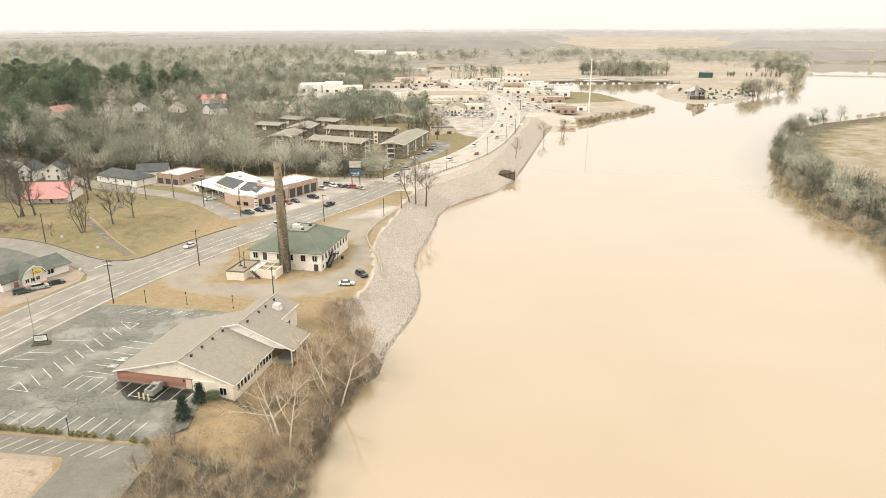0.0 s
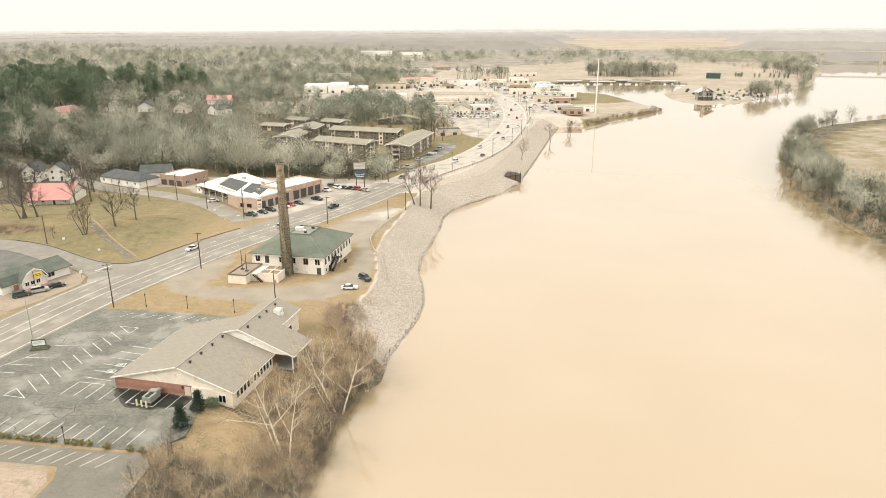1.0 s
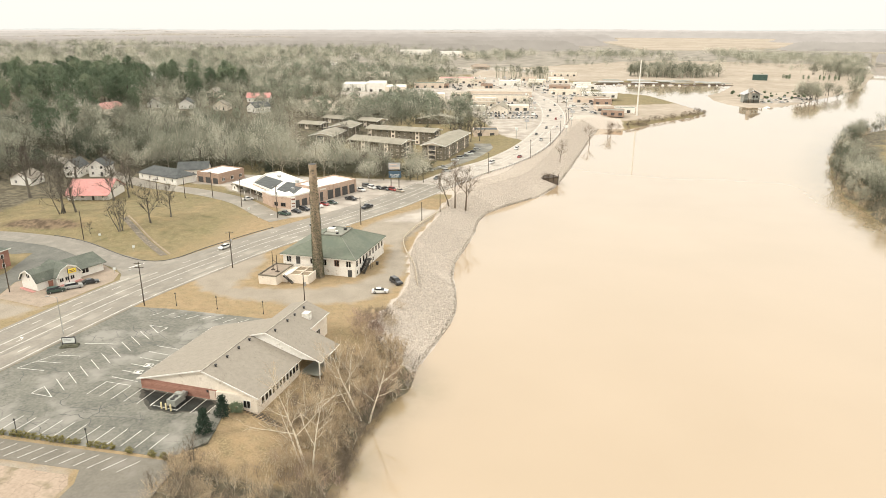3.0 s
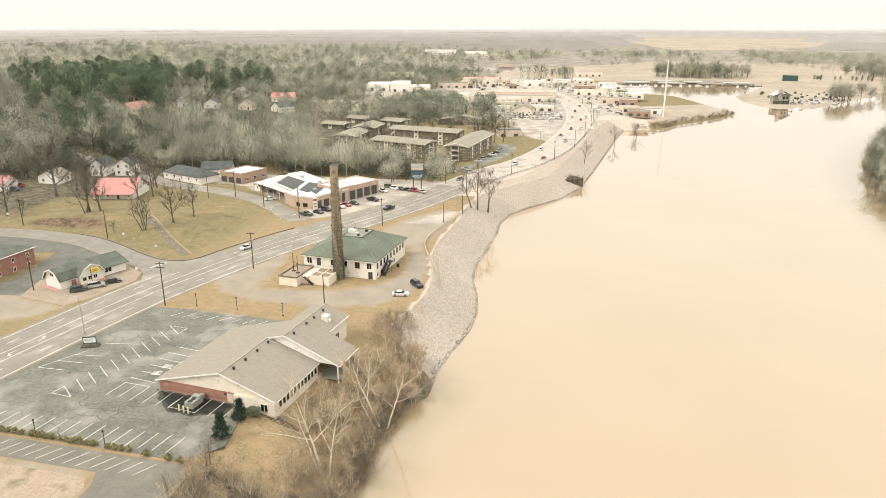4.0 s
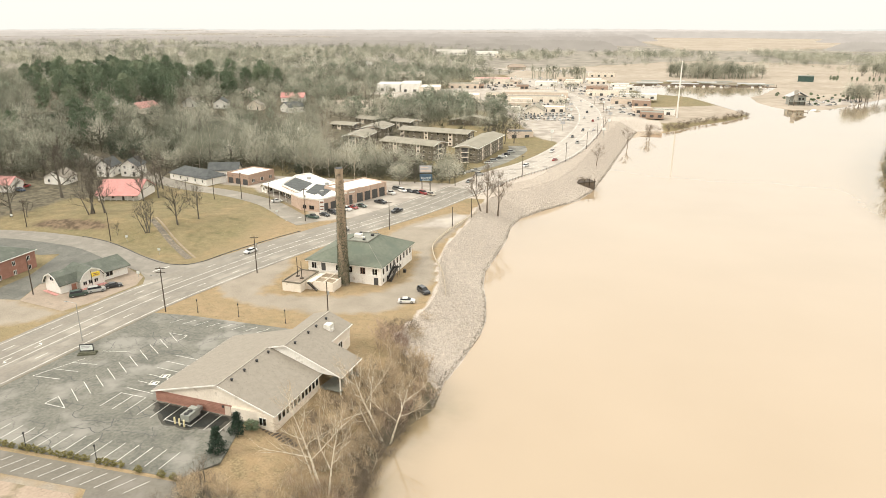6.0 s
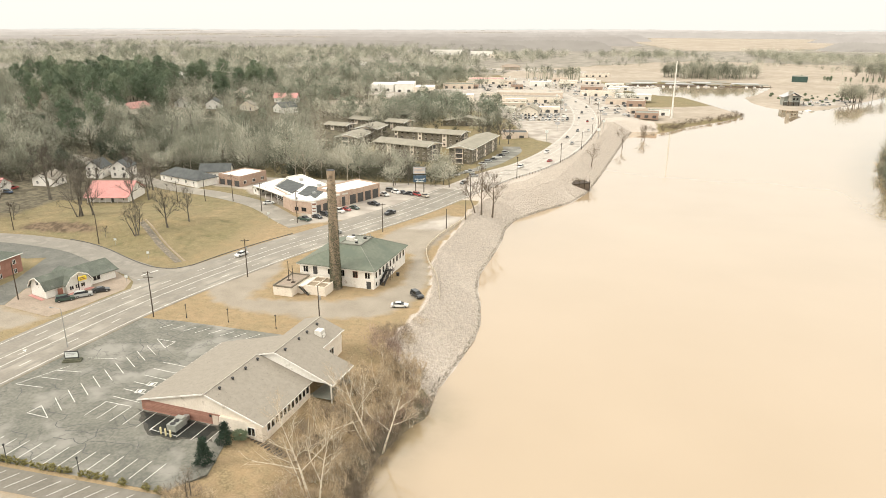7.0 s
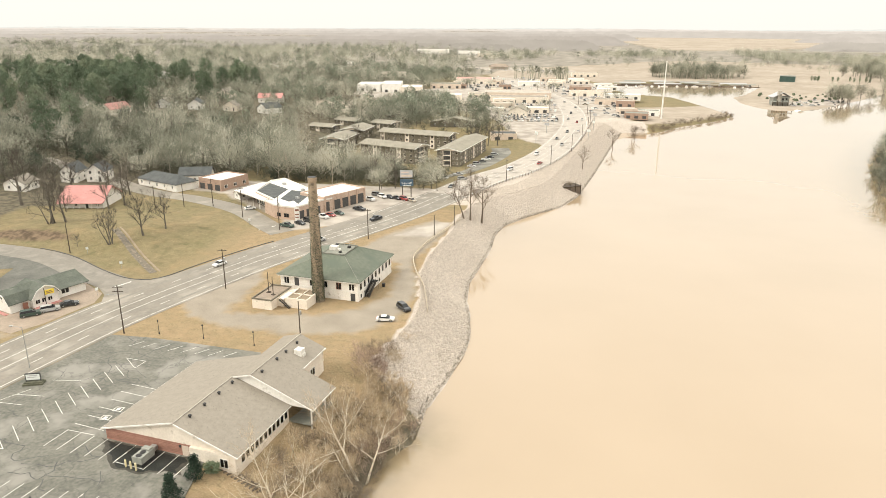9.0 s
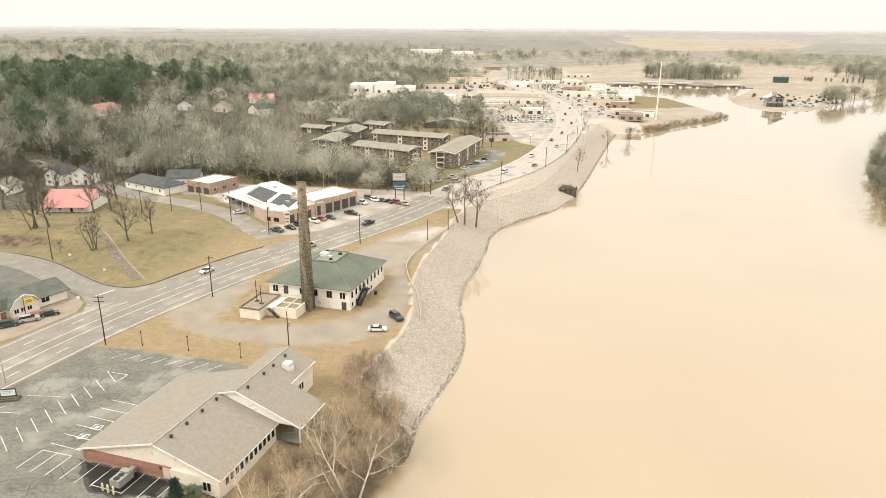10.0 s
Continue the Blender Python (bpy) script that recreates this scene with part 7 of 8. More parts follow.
# ---- poles, lamps, rails, signs ----
def utility_pole(x, y, h, arms=1, box=False, turn=0, label="weathered dark wooden utility pole", lamp=False):
    ob = thing("utility_pole", pose(x, y, ground_at(x, y), 0, 0, turn), label, "utility pole", "utility poles")
    put("shaft", Geo().tube([(0, 0, -0.5), (0, 0, h)], [0.17, 0.11], 8), M["pole"], ob)
    for k in range(arms):
        arm = put("crossarm", Geo().box(-1.2, 1.2, -0.07, 0.07, h - 0.5 - 1.1 * k, h - 0.36 - 1.1 * k), M["pole"], ob)
        for u in (-1.05, -0.5, 0.5, 1.05):
            put("insulator", Geo().tube([(u, 0, h - 0.36 - 1.1 * k), (u, 0, h - 0.16 - 1.1 * k)], [0.05, 0.03], 6), M["metal"], arm)
    if box:
        put("transformer", Geo().tube([(0.35, 0, h - 3.4), (0.35, 0, h - 2.4)], [0.26, 0.26], 10), M["metal"], ob)
    if lamp:
        put("lamp_arm", Geo().tube([(0, 0, h - 2.5), (-0.9, -0.5, h - 2.0), (-1.8, -0.9, h - 1.9)], [0.05, 0.05, 0.05], 6), M["metal"], ob)
        put("lamp_head", Geo().box(-2.3, -1.7, -1.05, -0.75, h - 2.0, h - 1.85), M["metal"], ob)
    return ob


utility_pole(-98.0, 157.6, 12.2, 2, turn=10, lamp=True)
utility_pole(-87.4, 189.0, 11.5, 1, turn=15, box=True)
utility_pole(-60.2, 240.7, 10.5, 1, turn=25)
utility_pole(-94.2, 246.1, 12.5, 1, turn=30, box=True)
utility_pole(-114.2, 259.6, 11.5, 1, turn=60)
utility_pole(-133.0, 273.5, 11.5, 1, turn=60)
utility_pole(-144.4, 271.4, 9.5, 0)
utility_pole(-154.0, 266.6, 9.0, 1)
utility_pole(-140.1, 162, 10.5, 0)
utility_pole(-150.1, 210.0, 10.0, 0)
utility_pole(-190.5, 219.5, 10.0, 1)
utility_pole(-54.6, 158.5, 10.8, 0, box=True, label="dark wooden utility pole with a transformer can behind the clubhouse")
for yy in (300, 345, 388, 430, 470, 510, 555, 610, 680):
    u, v, a = along(yy, 11.2)
    utility_pole(u, v, 10.5, 1 if yy > 260 else 0, turn=a)
for u, v in [(-33.5, 262.5), (-38.5, 248.0)]:
    utility_pole(u, v, 7.5, 0, label="thin weathered pole on the river bank")


def wire(a, b, h, sag, label="dark overhead wire sagging between poles"):
    """A thin sagging wire between two pole tops."""
    za, zb = ground_at(*a) + h, ground_at(*b) + h
    p = [(a[0] + (b[0] - a[0]) * f, a[1] + (b[1] - a[1]) * f, za + (zb - za) * f - 4 * sag * f * (1 - f)) for f in np.linspace(0, 1, 9)]
    tagged(put("overhead_wire", Geo().tube(p, [0.025] * 9, 3), M["dark_metal"]), label, "wire", "overhead wires")


run = [along(yy, 11.2)[:2] for yy in (300, 345, 388, 430, 470, 510, 555)]
for a_, b_ in zip(run, run[1:]):
    wire(a_, b_, 10.1, 0.8)
for a_, b_ in [((-94.2, 246.1), (-114.2, 259.6)), ((-114.2, 259.6), (-133.0, 273.5)), ((-133.0, 273.5), (-154.0, 266.6))]:
    wire(a_, b_, 10.6, 0.7)


def lamp_post(x, y, h=3.6):
    ob = thing("lamp_post", pose(x, y, ground_at(x, y)), "short black lamp post with a round globe lantern", "lamp post", "lamp posts round the car park")
    put("shaft", Geo().tube([(0, 0, 0), (0, 0, 0.4), (0, 0, 0.45), (0, 0, h - 0.4)], [0.14, 0.14, 0.07, 0.06], 8), M["dark_metal"], ob)
    put("lantern", Geo().tube([(0, 0, h - 0.4), (0, 0, h - 0.1), (0, 0, h + 0.1)], [0.12, 0.2, 0.05], 8), M["dark_metal"], ob)


for u, v in [(-88.0, 97.8), (-73.6, 96.6), (-89.6, 158.6), (-78.0, 157.8), (-64.9, 156.2), (-102.4, 99.0)]:
    lamp_post(u, v)

street = thing("street_lamp", pose(-107.6, 138.5, 0, 0, 0, 15), "slim pale steel street lamp beside the highway", "street lamp")
put("shaft", Geo().tube([(0, 0, 0), (0, 0, 9.5)], [0.1, 0.06], 8), M["metal"], street)
put("arm", Geo().tube([(0, 0, 9.4), (-1.8, 0, 9.9)], [0.045, 0.04], 6), M["metal"], street)
put("lamp_head", Geo().box(-2.4, -1.7, -0.15, 0.15, 9.82, 9.97), M["metal"], street)


def post_rail(line, every, h, label, name="guard_rail", post_mat="rail", rail_mat="rail"):
    ob = thing(name, pose(0, 0, 0), label, "guard rail")
    zz = level(line[:, 0], line[:, 1])
    d = np.concatenate([[0], np.cumsum(np.linalg.norm(np.diff(line, axis=0), axis=1))])
    for lo, hi in ((h - 0.3, h), (h - 0.72, h - 0.5)):
        p = [(*line[k], zz[k] + (lo + hi) / 2) for k in range(len(line))]
        put("rail", Geo().tube(p, [(hi - lo) / 2 - 0.02] * len(p), 4), M[rail_mat], ob)
    s = 0.0
    while s < d[-1]:
        u, v, w = (np.interp(s, d, q) for q in (line[:, 0], line[:, 1], zz))
        post = put("post", shared(("rpost", h), lambda: Geo().box(-0.11, 0.11, -0.11, 0.11, -0.4, h + 0.1).mesh("post")), M[post_mat], ob)
        post.matrix_local = pose(u, v, w)
        s += every
    return ob


post_rail(spline([(-29.7, 184.2), (-31.2, 191), (-33.6, 200), (-37.7, 210.2), (-40.6, 221), (-40.8, 228), (-38.9, 241), (-35.2, 256), (-32.2, 269.5)], 2.5), 2.5, 1.0, "pale weathered timber guard rail along the bank")
post_rail(spline([(-33.6, 306), (-21.2, 336), (-6.0, 366), (9.3, 414), (21.0, 480), (28.6, 540), (33, 575)], 4), 3.0, 1.05, "galvanised guard rail on dark posts along the highway edge", post_mat="wood", rail_mat="metal")

trailer = thing("sign_trailer", pose(-101.9, 132.6, 0.03, 0, 0, 18) @ Matrix.Diagonal((0.8, 0.8, 0.85, 1)), "white portable message sign on a low trailer among planting", "sign")
put("panel", Geo().box(-1.7, 1.7, -0.12, 0.12, 1.1, 2.6), M["sign_white"], trailer)
put("frame", Geo().box(-1.8, 1.8, -0.15, 0.15, 2.6, 2.8).box(-1.8, -1.65, -0.15, 0.15, 0.4, 2.6).box(1.65, 1.8, -0.15, 0.15, 0.4, 2.6).box(-1.8, 1.8, -0.15, 0.15, 0.95, 1.1), M["dark_metal"], trailer)
put("lettering_bar", Geo().box(-1.3, 1.1, -0.14, -0.125, 2.1, 2.3).box(-1.3, 0.7, -0.14, -0.125, 1.7, 1.9), M["sign_grey"], trailer)
put("planter", Geo().box(-2.4, 2.4, -1.1, 1.1, -0.05, 0.45).box(-2.1, 2.1, -0.8, 0.8, 0.45, 0.7), M["under"], trailer)

board = thing("billboard", pose(-59.5, 303, ground_at(-59.5, 303), 0, 0, 12), "two stacked billboard panels, pale above and dark blue below", "billboard")
for u in (-1.8, 1.8):
    put("post", Geo().tube([(u, 0, -0.5), (u, 0, 11.3)], [0.2, 0.2], 8), M["pole"], board)
put("panel", Geo().box(-2.8, 2.8, -0.3, 0.1, 4.6, 7.6), M["sign_blue"], board, "dark blue panel with a pale lettering bar")
put("panel", Geo().box(-2.8, 2.5, -0.3, 0.1, 8.4, 11.4), M["sign_grey"], board, "pale panel with faded print")
put("lettering_bar", Geo().box(-1.6, 1.6, -0.34, -0.3, 4.85, 5.1), M["sign_white"], board)
put("print_bar", Geo().box(-2.4, 1.0, -0.34, -0.3, 10.4, 10.9).box(-2.4, 2.1, -0.34, -0.3, 8.8, 9.5), M["tan"], board)
words = bpy.data.curves.new("lettering", "FONT")
words.body, words.size, words.align_x, words.extrude = "Injured?", 1.35, "CENTER", 0.02
shape = bpy.data.meshes.new_from_object(bpy.data.objects.new("lettering", words))
put("lettering", shape, M["sign_white"], board, "white lettering").matrix_local = pose(0, -0.33, 5.55, 90, 0, 0)
pyl = thing("pylon_sign", pose(-91.4, 256.8, 0, 0, 0, 20), "white stacked pylon sign with red bars by the shop", "sign")
put("panel", Geo().box(-0.9, 0.9, -0.2, 0.2, 0, 5.6), M["white"], pyl)
put("lettering_bar", Geo().box(-0.7, 0.7, -0.23, -0.2, 4.4, 5.1).box(-0.7, 0.7, -0.23, -0.2, 2.9, 3.3).box(-0.7, 0.5, -0.23, -0.2, 1.8, 2.2), M["door_red"], pyl)
for u, v in [(-143.7, 209.7), (-125.5, 199.5), (-202.1, 226), (-119.2, 178.6), (-107.4, 250.5)]:
    s = thing("road_sign", pose(u, v, ground_at(u, v), 0, 0, 30), "small pale road sign on a thin post", "sign", "road signs")
    put("post", Geo().tube([(0, 0, -0.2), (0, 0, 2.2)], [0.05, 0.05], 6), M["metal"], s)
    put("plate", Geo().box(-0.4, 0.4, -0.06, -0.03, 1.5, 2.3), M["sign_white"], s)

mast = thing("white_mast", pose(91, 620, -4), "very tall slender white steel mast on the spit", "mast")
put("shaft", Geo().tube([(0, 0, -1), (0, 0, 47)], [0.75, 0.4], 12), M["white"], mast)
put("footing", Geo().tube([(0, 0, -0.5), (0, 0, 0.6)], [1.5, 1.5], 12), M["concrete"], mast)

intake = thing("water_intake", pose(10.0, 352.5, WATER, 0, 0, 30), "rusty brown timber and steel water intake crib at the shore", "intake")
put("crib", Geo().box(-4.6, 4.6, -3.4, 3.4, -1.5, 4.0), M["wood"], intake)
put("deck", Geo().box(-5.0, 5.0, -3.8, 3.8, 4.0, 4.3), M["pole"], intake)
for u in (-4.4, -1.5, 1.5, 4.4):
    put("pile", Geo().tube([(u, -3.6, -2), (u, -3.6, 5.6)], [0.2, 0.18], 8), M["pole"], intake)

# railway-tie steps and drain down the bank behind the clubhouse
ties = thing("tie_steps", pose(-52.3, 113.4, 0, 0, 0, 0), "dark railway-tie steps down the bank", "steps")
for k in range(12):
    u, v = 0.72 * k, -0.27 * k
    tie = put("tie", shared(("tie",), lambda: Geo().box(-0.22, 0.22, -0.9, 0.9, -0.25, 0.12).mesh("tie")), M["stair"], ties)
    tie.matrix_local = pose(u, v, ground_at(-52.3 + u, 113.4 + v), 0, 0, -26)

flag = thing("covered_bin", pose(-44.5, 197.5, 0), "dark bin by the outside stair", "bin")
put("body", Geo().tube([(0, 0, 0), (0, 0, 1.0)], [0.4, 0.5], 10), M["dark_metal"], flag)


# ---- the commercial strip, the park and the marina ----
for (u, v, a, w, d, h, wall, roof, label) in [
        (-66, 722, 3, 66, 34, 6.0, "tan", "concrete", "long low tan store with a pale flat roof"),
        (-58, 690, 3, 56, 20, 5.0, "cream", "shingle", "long low cream store with a grey flat roof"),
        (-205, 748, 8, 25, 36, 6.5, "white", "white_roof", "wide white flat-roofed store behind trees"),
        (-179, 752, 8, 20, 40, 8.5, "white", "white_roof", "tall white flat-roofed store front"),
        (-158, 750, 8, 22, 34, 6.0, "cream", "white_roof", "pale flat-roofed store beside the white one"),
        (-140, 830, 4, 36, 22, 5.0, "tan", "green_roof", "tan store with a dull green roof"),
        (-120, 690, 5, 34, 22, 5.0, "cream", "white_roof", "pale flat-roofed store beside the trees"),
        (-38, 472, 8, 17, 13, 4.2, "tan", "shingle_dark", "small shop with a dark roof"),
        (18, 770, -6, 44, 16, 4.5, "cream", "concrete", "low pale shop row"),
        (40, 690, -10, 34, 15, 4.5, "tan", "shingle_brown", "low tan restaurant with a brown roof"),
        (58, 672, -10, 16, 14, 5.0, "brick_tan", "concrete", "low brown brick shop"),
        (52, 745, -4, 36, 15, 4.0, "white", "white_roof", "low white marina shop"),
        (70, 640, -8, 22, 10, 4.0, "white", "green_roof", "white building with a pale green roof near the spit"),
        (20, 830, 0, 24, 14, 4.5, "brick_tan", "concrete", "small brown brick store by the highway"),
        (-40, 880, 5, 26, 16, 5.0, "white", "white_roof", "white store by the highway"),
        (-120, 905, 4, 46, 26, 6.0, "cream", "red_roof", "pale store with a red front"),
        (-262, 985, 10, 60, 20, 5.0, "cream", "deck_roof", "long pale building with a grey roof among trees"),
        (30, 1140, 5, 40, 14, 5.0, "cream", "shingle", "low pale building on the far grass"),
        (-300, 1590, 5, 70, 30, 9.0, "white", "white_roof", "white institutional building on the far hill"),
        (-215, 1630, 0, 50, 24, 8.0, "white", "white_roof", "white institutional building on the far hill"),
        (-165, 1590, 0, 44, 22, 7.0, "cream", "white_roof", "pale institutional building on the far hill")]:
    ob = flat_box("store", u, v, a, w, d, h, wall, roof, label, "store", doors=max(2, int(w // 9)), windows=2, group="stores along the highway", bay="door")
gabled("shop", -34, 588, -4, 15, 20, 4.2, 8.0, "cream", "shingle_brown", "cream shop with a brown gable roof", "shop", 3)
gabled("shop", -20, 592, 84, 10, 13, 4.0, 6.8, "tan", "shingle_brown", "tan shop wing with a brown gable roof", "shop", 2)
for (u, v, a, wall, roof, label) in [
        (-250, 601, -80, "white", "red_roof", "white house with a faded red roof on the hill"), (-225, 534, -30, "white", "shingle_dark", "white gabled house among bare trees"), (-250, 527, 10, "cream", "shingle", "cream house among bare trees"),
        (-276, 522, 20, "white", "shingle_dark", "small white house among bare trees"), (-300, 518, 5, "white", "shingle", "white house among bare trees"), (-292, 604, 0, "cream", "shingle", "cream house among bare trees"),
        (-436, 748, 10, "white", "white_roof", "low white house on the hill"), (-355, 490, 15, "white", "shingle", "white house behind the woods"), (-318, 474, -10, "cream", "red_roof", "cream house with a faded red roof"),
        (-350, 1195, 0, "white", "shingle_brown", "pale house on the far hill"), (-400, 980, 0, "white", "shingle", "white house in the far woods"), (-170, 640, 20, "cream", "shingle_brown", "cream house at the edge of the woods"),
        (566, 1625, 10, "white", "shingle", "pale farmhouse by the far trees"), (640, 1690, 10, "white", "shingle_brown", "pale farmhouse by the far trees"), (592, 1366, 0, "white", "shingle", "white house by the far shore")]:
    gabled("house", u, v, a, 11, 20 if roof == "red_roof" else 15, 4.0, 7.5, wall, roof, label, "house", 2, group="houses on the hill")

for k in range(46):
    u, v = 236 + 76 * rng.random(), 762 + 76 * rng.random()
    if inside(np.array([u]), np.array([v]), PALE[3])[0]:
        car(u, v, 60 + 90 * int(rng.integers(2)), ["white", "silver", "grey", "white"][k % 4], "sedan", "pale car parked at the park", "cars at the park")
for k in range(60):
    u, v = -140 + 170 * rng.random(), 1205 + 70 * rng.random()
    if inside(np.array([u]), np.array([v]), PALE[2])[0] and not (-115 < u < -66 and 1230 < v < 1270):
        car(u, v, 90 * int(rng.integers(2)), ["white", "silver", "white", "grey"][k % 4], "sedan", "pale car parked near the columned hall", "cars at the hall")

gabled("house", -86, 516, 3, 36, 12, 3.4, 6.6, "brick_brown", "shingle_brown", "long low brown-roofed house behind the apartments", "house", 5)

r3 = np.random.default_rng(21)
taken = []
for k in range(400):
    u, v = -150 + 225 * r3.random(), 600 + 400 * r3.random()
    w, d, h = 9 + 14 * r3.random(), 8 + 8 * r3.random(), 3.2 + 1.2 * r3.random()
    if len(taken) >= 30:
        break
    if inside(np.array([u]), np.array([v]), PALE[0])[0] and away(np.array([u + w / 2]), np.array([v + d / 2]), COARSE)[0] > 26 and away(np.array([u + w / 2]), np.array([v]), WEST_SHORE)[0] > 22 \
            and all(abs(u - a) > 26 or abs(v - b) > 22 for a, b in taken) and not ((-75 < u < 15 and 680 < v < 765) or (-215 < u < -90 and 680 < v < 835) or (-60 < u < 10 and v < 612) or (10 < u < 105 and 635 < v < 790)):
        taken.append((u, v))
        wall, roof = [("white", "white_roof"), ("cream", "shingle_brown"), ("tan", "concrete"), ("brick_tan", "deck_roof"), ("cream", "white_roof")][len(taken) % 5]
        flat_box("shop", u, v, r3.normal() * 8, w, d, h, wall, roof, "small low roadside shop with a flat roof", "shop", group="roadside shops", doors=3, windows=2, bay="door")
for k in range(26):
    yy = 455 + 21 * k
    side = 14.5 if k % 2 else -15.5
    u, v, a = along(yy, side)
    s_ = thing("roadside_sign", pose(u, v, ground_at(u, v), 0, 0, a - 90), "pale roadside shop sign on a tall post", "sign", "roadside signs")
    put("post", shared(("spost",), lambda: Geo().tube([(0, 0, -0.5), (0, 0, 7)], [0.16, 0.16], 6).mesh("post")), M["metal"], s_)
    put("panel", shared(("spanel", k % 3), lambda: Geo().box(-0.9 - 0.3 * (k % 3), 0.9 + 0.3 * (k % 3), -0.15, 0.15, 5.2, 6.9).mesh("panel")), [M["sign_white"], M["sign_grey"], M["red_roof"]][(k // 2) % 3], s_)
lodge = thing("lodge", pose(219, 768, WATER + 1.8, 0, 0, 2) @ Matrix.Diagonal((1.1, 1.1, 0.98, 1)), "tall dark timber lodge with a stone chimney by the water", "lodge")
put("wall", Geo().prism([(2, 1.5), (16, 1.5), (16, 12), (2, 12)], -0.5, 8.6), M["unit"], lodge)
put("roof", Geo().slab([(0.5, -1, 8.2), (9.5, -1, 13.2), (9.5, 13.5, 13.2), (0.5, 13.5, 8.2)], 0.3).slab([(18, 13.5, 8.2), (9.5, 13.5, 13.2), (9.5, -1, 13.2), (18, -1, 8.2)], 0.3), M["sign_grey"], lodge)
put("deck", Geo().box(0, 18, -3.5, 1.5, 3.6, 4.0), M["unit"], lodge)
for u in (0.3, 4.5, 9, 13.5, 17.7):
    put("post", Geo().box(u - 0.2, u + 0.2, -3.4, -3.0, -1, 5.0), M["pole"], lodge)
put("chimney", Geo().box(5.2, 8.4, 0.2, 2.6, -0.5, 15.0), M["concrete"], lodge)
for u in (10.5, 13.5):
    window_part(lodge, on_wall(2, 1.5, 16, 1.5, u - 2, 5.0), 1.8, 2.2, "pole")
hall = thing("columned_hall", pose(-108, 1240, ground_at(-95, 1245), 0, 0, 6) @ Matrix.Diagonal((0.95, 0.95, 0.7, 1)), "pale columned hall with a low pitched roof", "hall")
put("wall", Geo().box(0, 36, 4, 20, -1, 7), M["cream"], hall)
put("roof", Geo().slab([(-1, -2, 7), (37, -2, 7), (28, 11, 13), (9, 11, 13)], 0.5).slab([(37, 22, 7), (-1, 22, 7), (9, 11, 13), (28, 11, 13)], 0.5), M["forecourt"], hall)
for k in range(8):
    put("column", Geo().tube([(1 + 4.86 * k, 0, -1), (1 + 4.86 * k, 0, 7)], [0.6, 0.5], 8), M["white"], hall)
hut = gabled("hut", 231, 730, 5, 9, 7, 2.4, 4.0, "white", "white_roof", "small white hut beside the lodge", "hut", 1)
box = thing("green_shed", pose(322, 1095, ground_at(330, 1090), 0, 0, -20), "long dark green metal shed on the far grass", "shed")
put("wall", Geo().box(0, 20, 0, 9, -1, 8), M["green_shed"], box)
put("roof", Geo().slab([(-0.3, -0.4, 8.0), (20.3, -0.4, 8.0), (20.3, 9.4, 8.9), (-0.3, 9.4, 8.9)], 0.2), M["deck_roof"], box)
for k in range(4):
    u, v = 84 + 6 * k, 1008 + 16 * k
    d = thing("boat_dock", pose(u, v, WATER, 0, 0, 1), "long covered grey boat dock on the water", "dock", "boat docks")
    put("float", Geo().box(0, 200 - 22 * k, 0, 6, -0.2, 0.5), M["wood"], d)
    for j in range(4):
        lo, hi = (200 - 22 * k) * (j + 0.06 * ((j + k) % 3)) / 4, (200 - 22 * k) * (j + 0.72 + 0.07 * ((j + 2 * k) % 3)) / 4
        put("roof", Geo().slab([(lo, -1, 3.2), (hi, -1, 3.2), (hi, 7, 3.8), (lo, 7, 3.8)], 0.2), M[["deck_roof", "metal", "shingle"][(j + k) % 3]], d)
    for j in range(9):
        w = (200 - 22 * k) * (j + 0.5) / 9
        put("post", shared(("dpost",), lambda: Geo().box(-0.15, 0.15, 2.8, 3.1, 0, 3.4).mesh("post")), M["pole"], d).matrix_local = pose(w, 0, 0)
for k, (u, v, a) in enumerate([(210, 1012, 5), (224, 1020, 80), (190, 1008, 0), (150, 1004, 0), (120, 1002, 0), (100, 1003, 85), (133, 1001, 95), (166, 1003, 88), (178, 1002, 92), (240, 1004, 85), (252, 1014, 90), (142, 998, 90), (263, 1020, 100), (112, 997, 84), (200, 1001, 90)]):
    b = thing("boat", pose(u, v, WATER, 0, 0, a), "small white motor boat moored at the docks", "boat", "boats at the docks")
    put("hull", loft([(-4, 1.2, -0.3, 1.5, 0.9), (1.5, 1.2, -0.3, 1.5, 1.0), (4.5, 0.1, 0.2, 0.2, 1.2)], 0), M["white"], b)
    put("cabin", loft([(-2, 1.1, 0.9, 0.9, 2.2), (1.0, 1.1, 0.9, 0.9, 2.2), (2.0, 0.9, 0.9, 0.8, 1.1)], 0), M["sign_grey"], b)
bridge = thing("bridge", pose(700, 1581, WATER, 0, 0, -18), "pale concrete bridge pier and thin deck over the far river", "bridge")
put("pier", Geo().box(-4, 4, -3, 3, -2, 24).box(-6, 6, -4, 4, 20, 25), M["kerb"], bridge)
put("pier", Geo().box(110, 117, -3, 3, -2, 22), M["kerb"], bridge)
put("deck", Geo().box(-260, 330, -4, 4, 25, 27.5), M["kerb"], bridge)

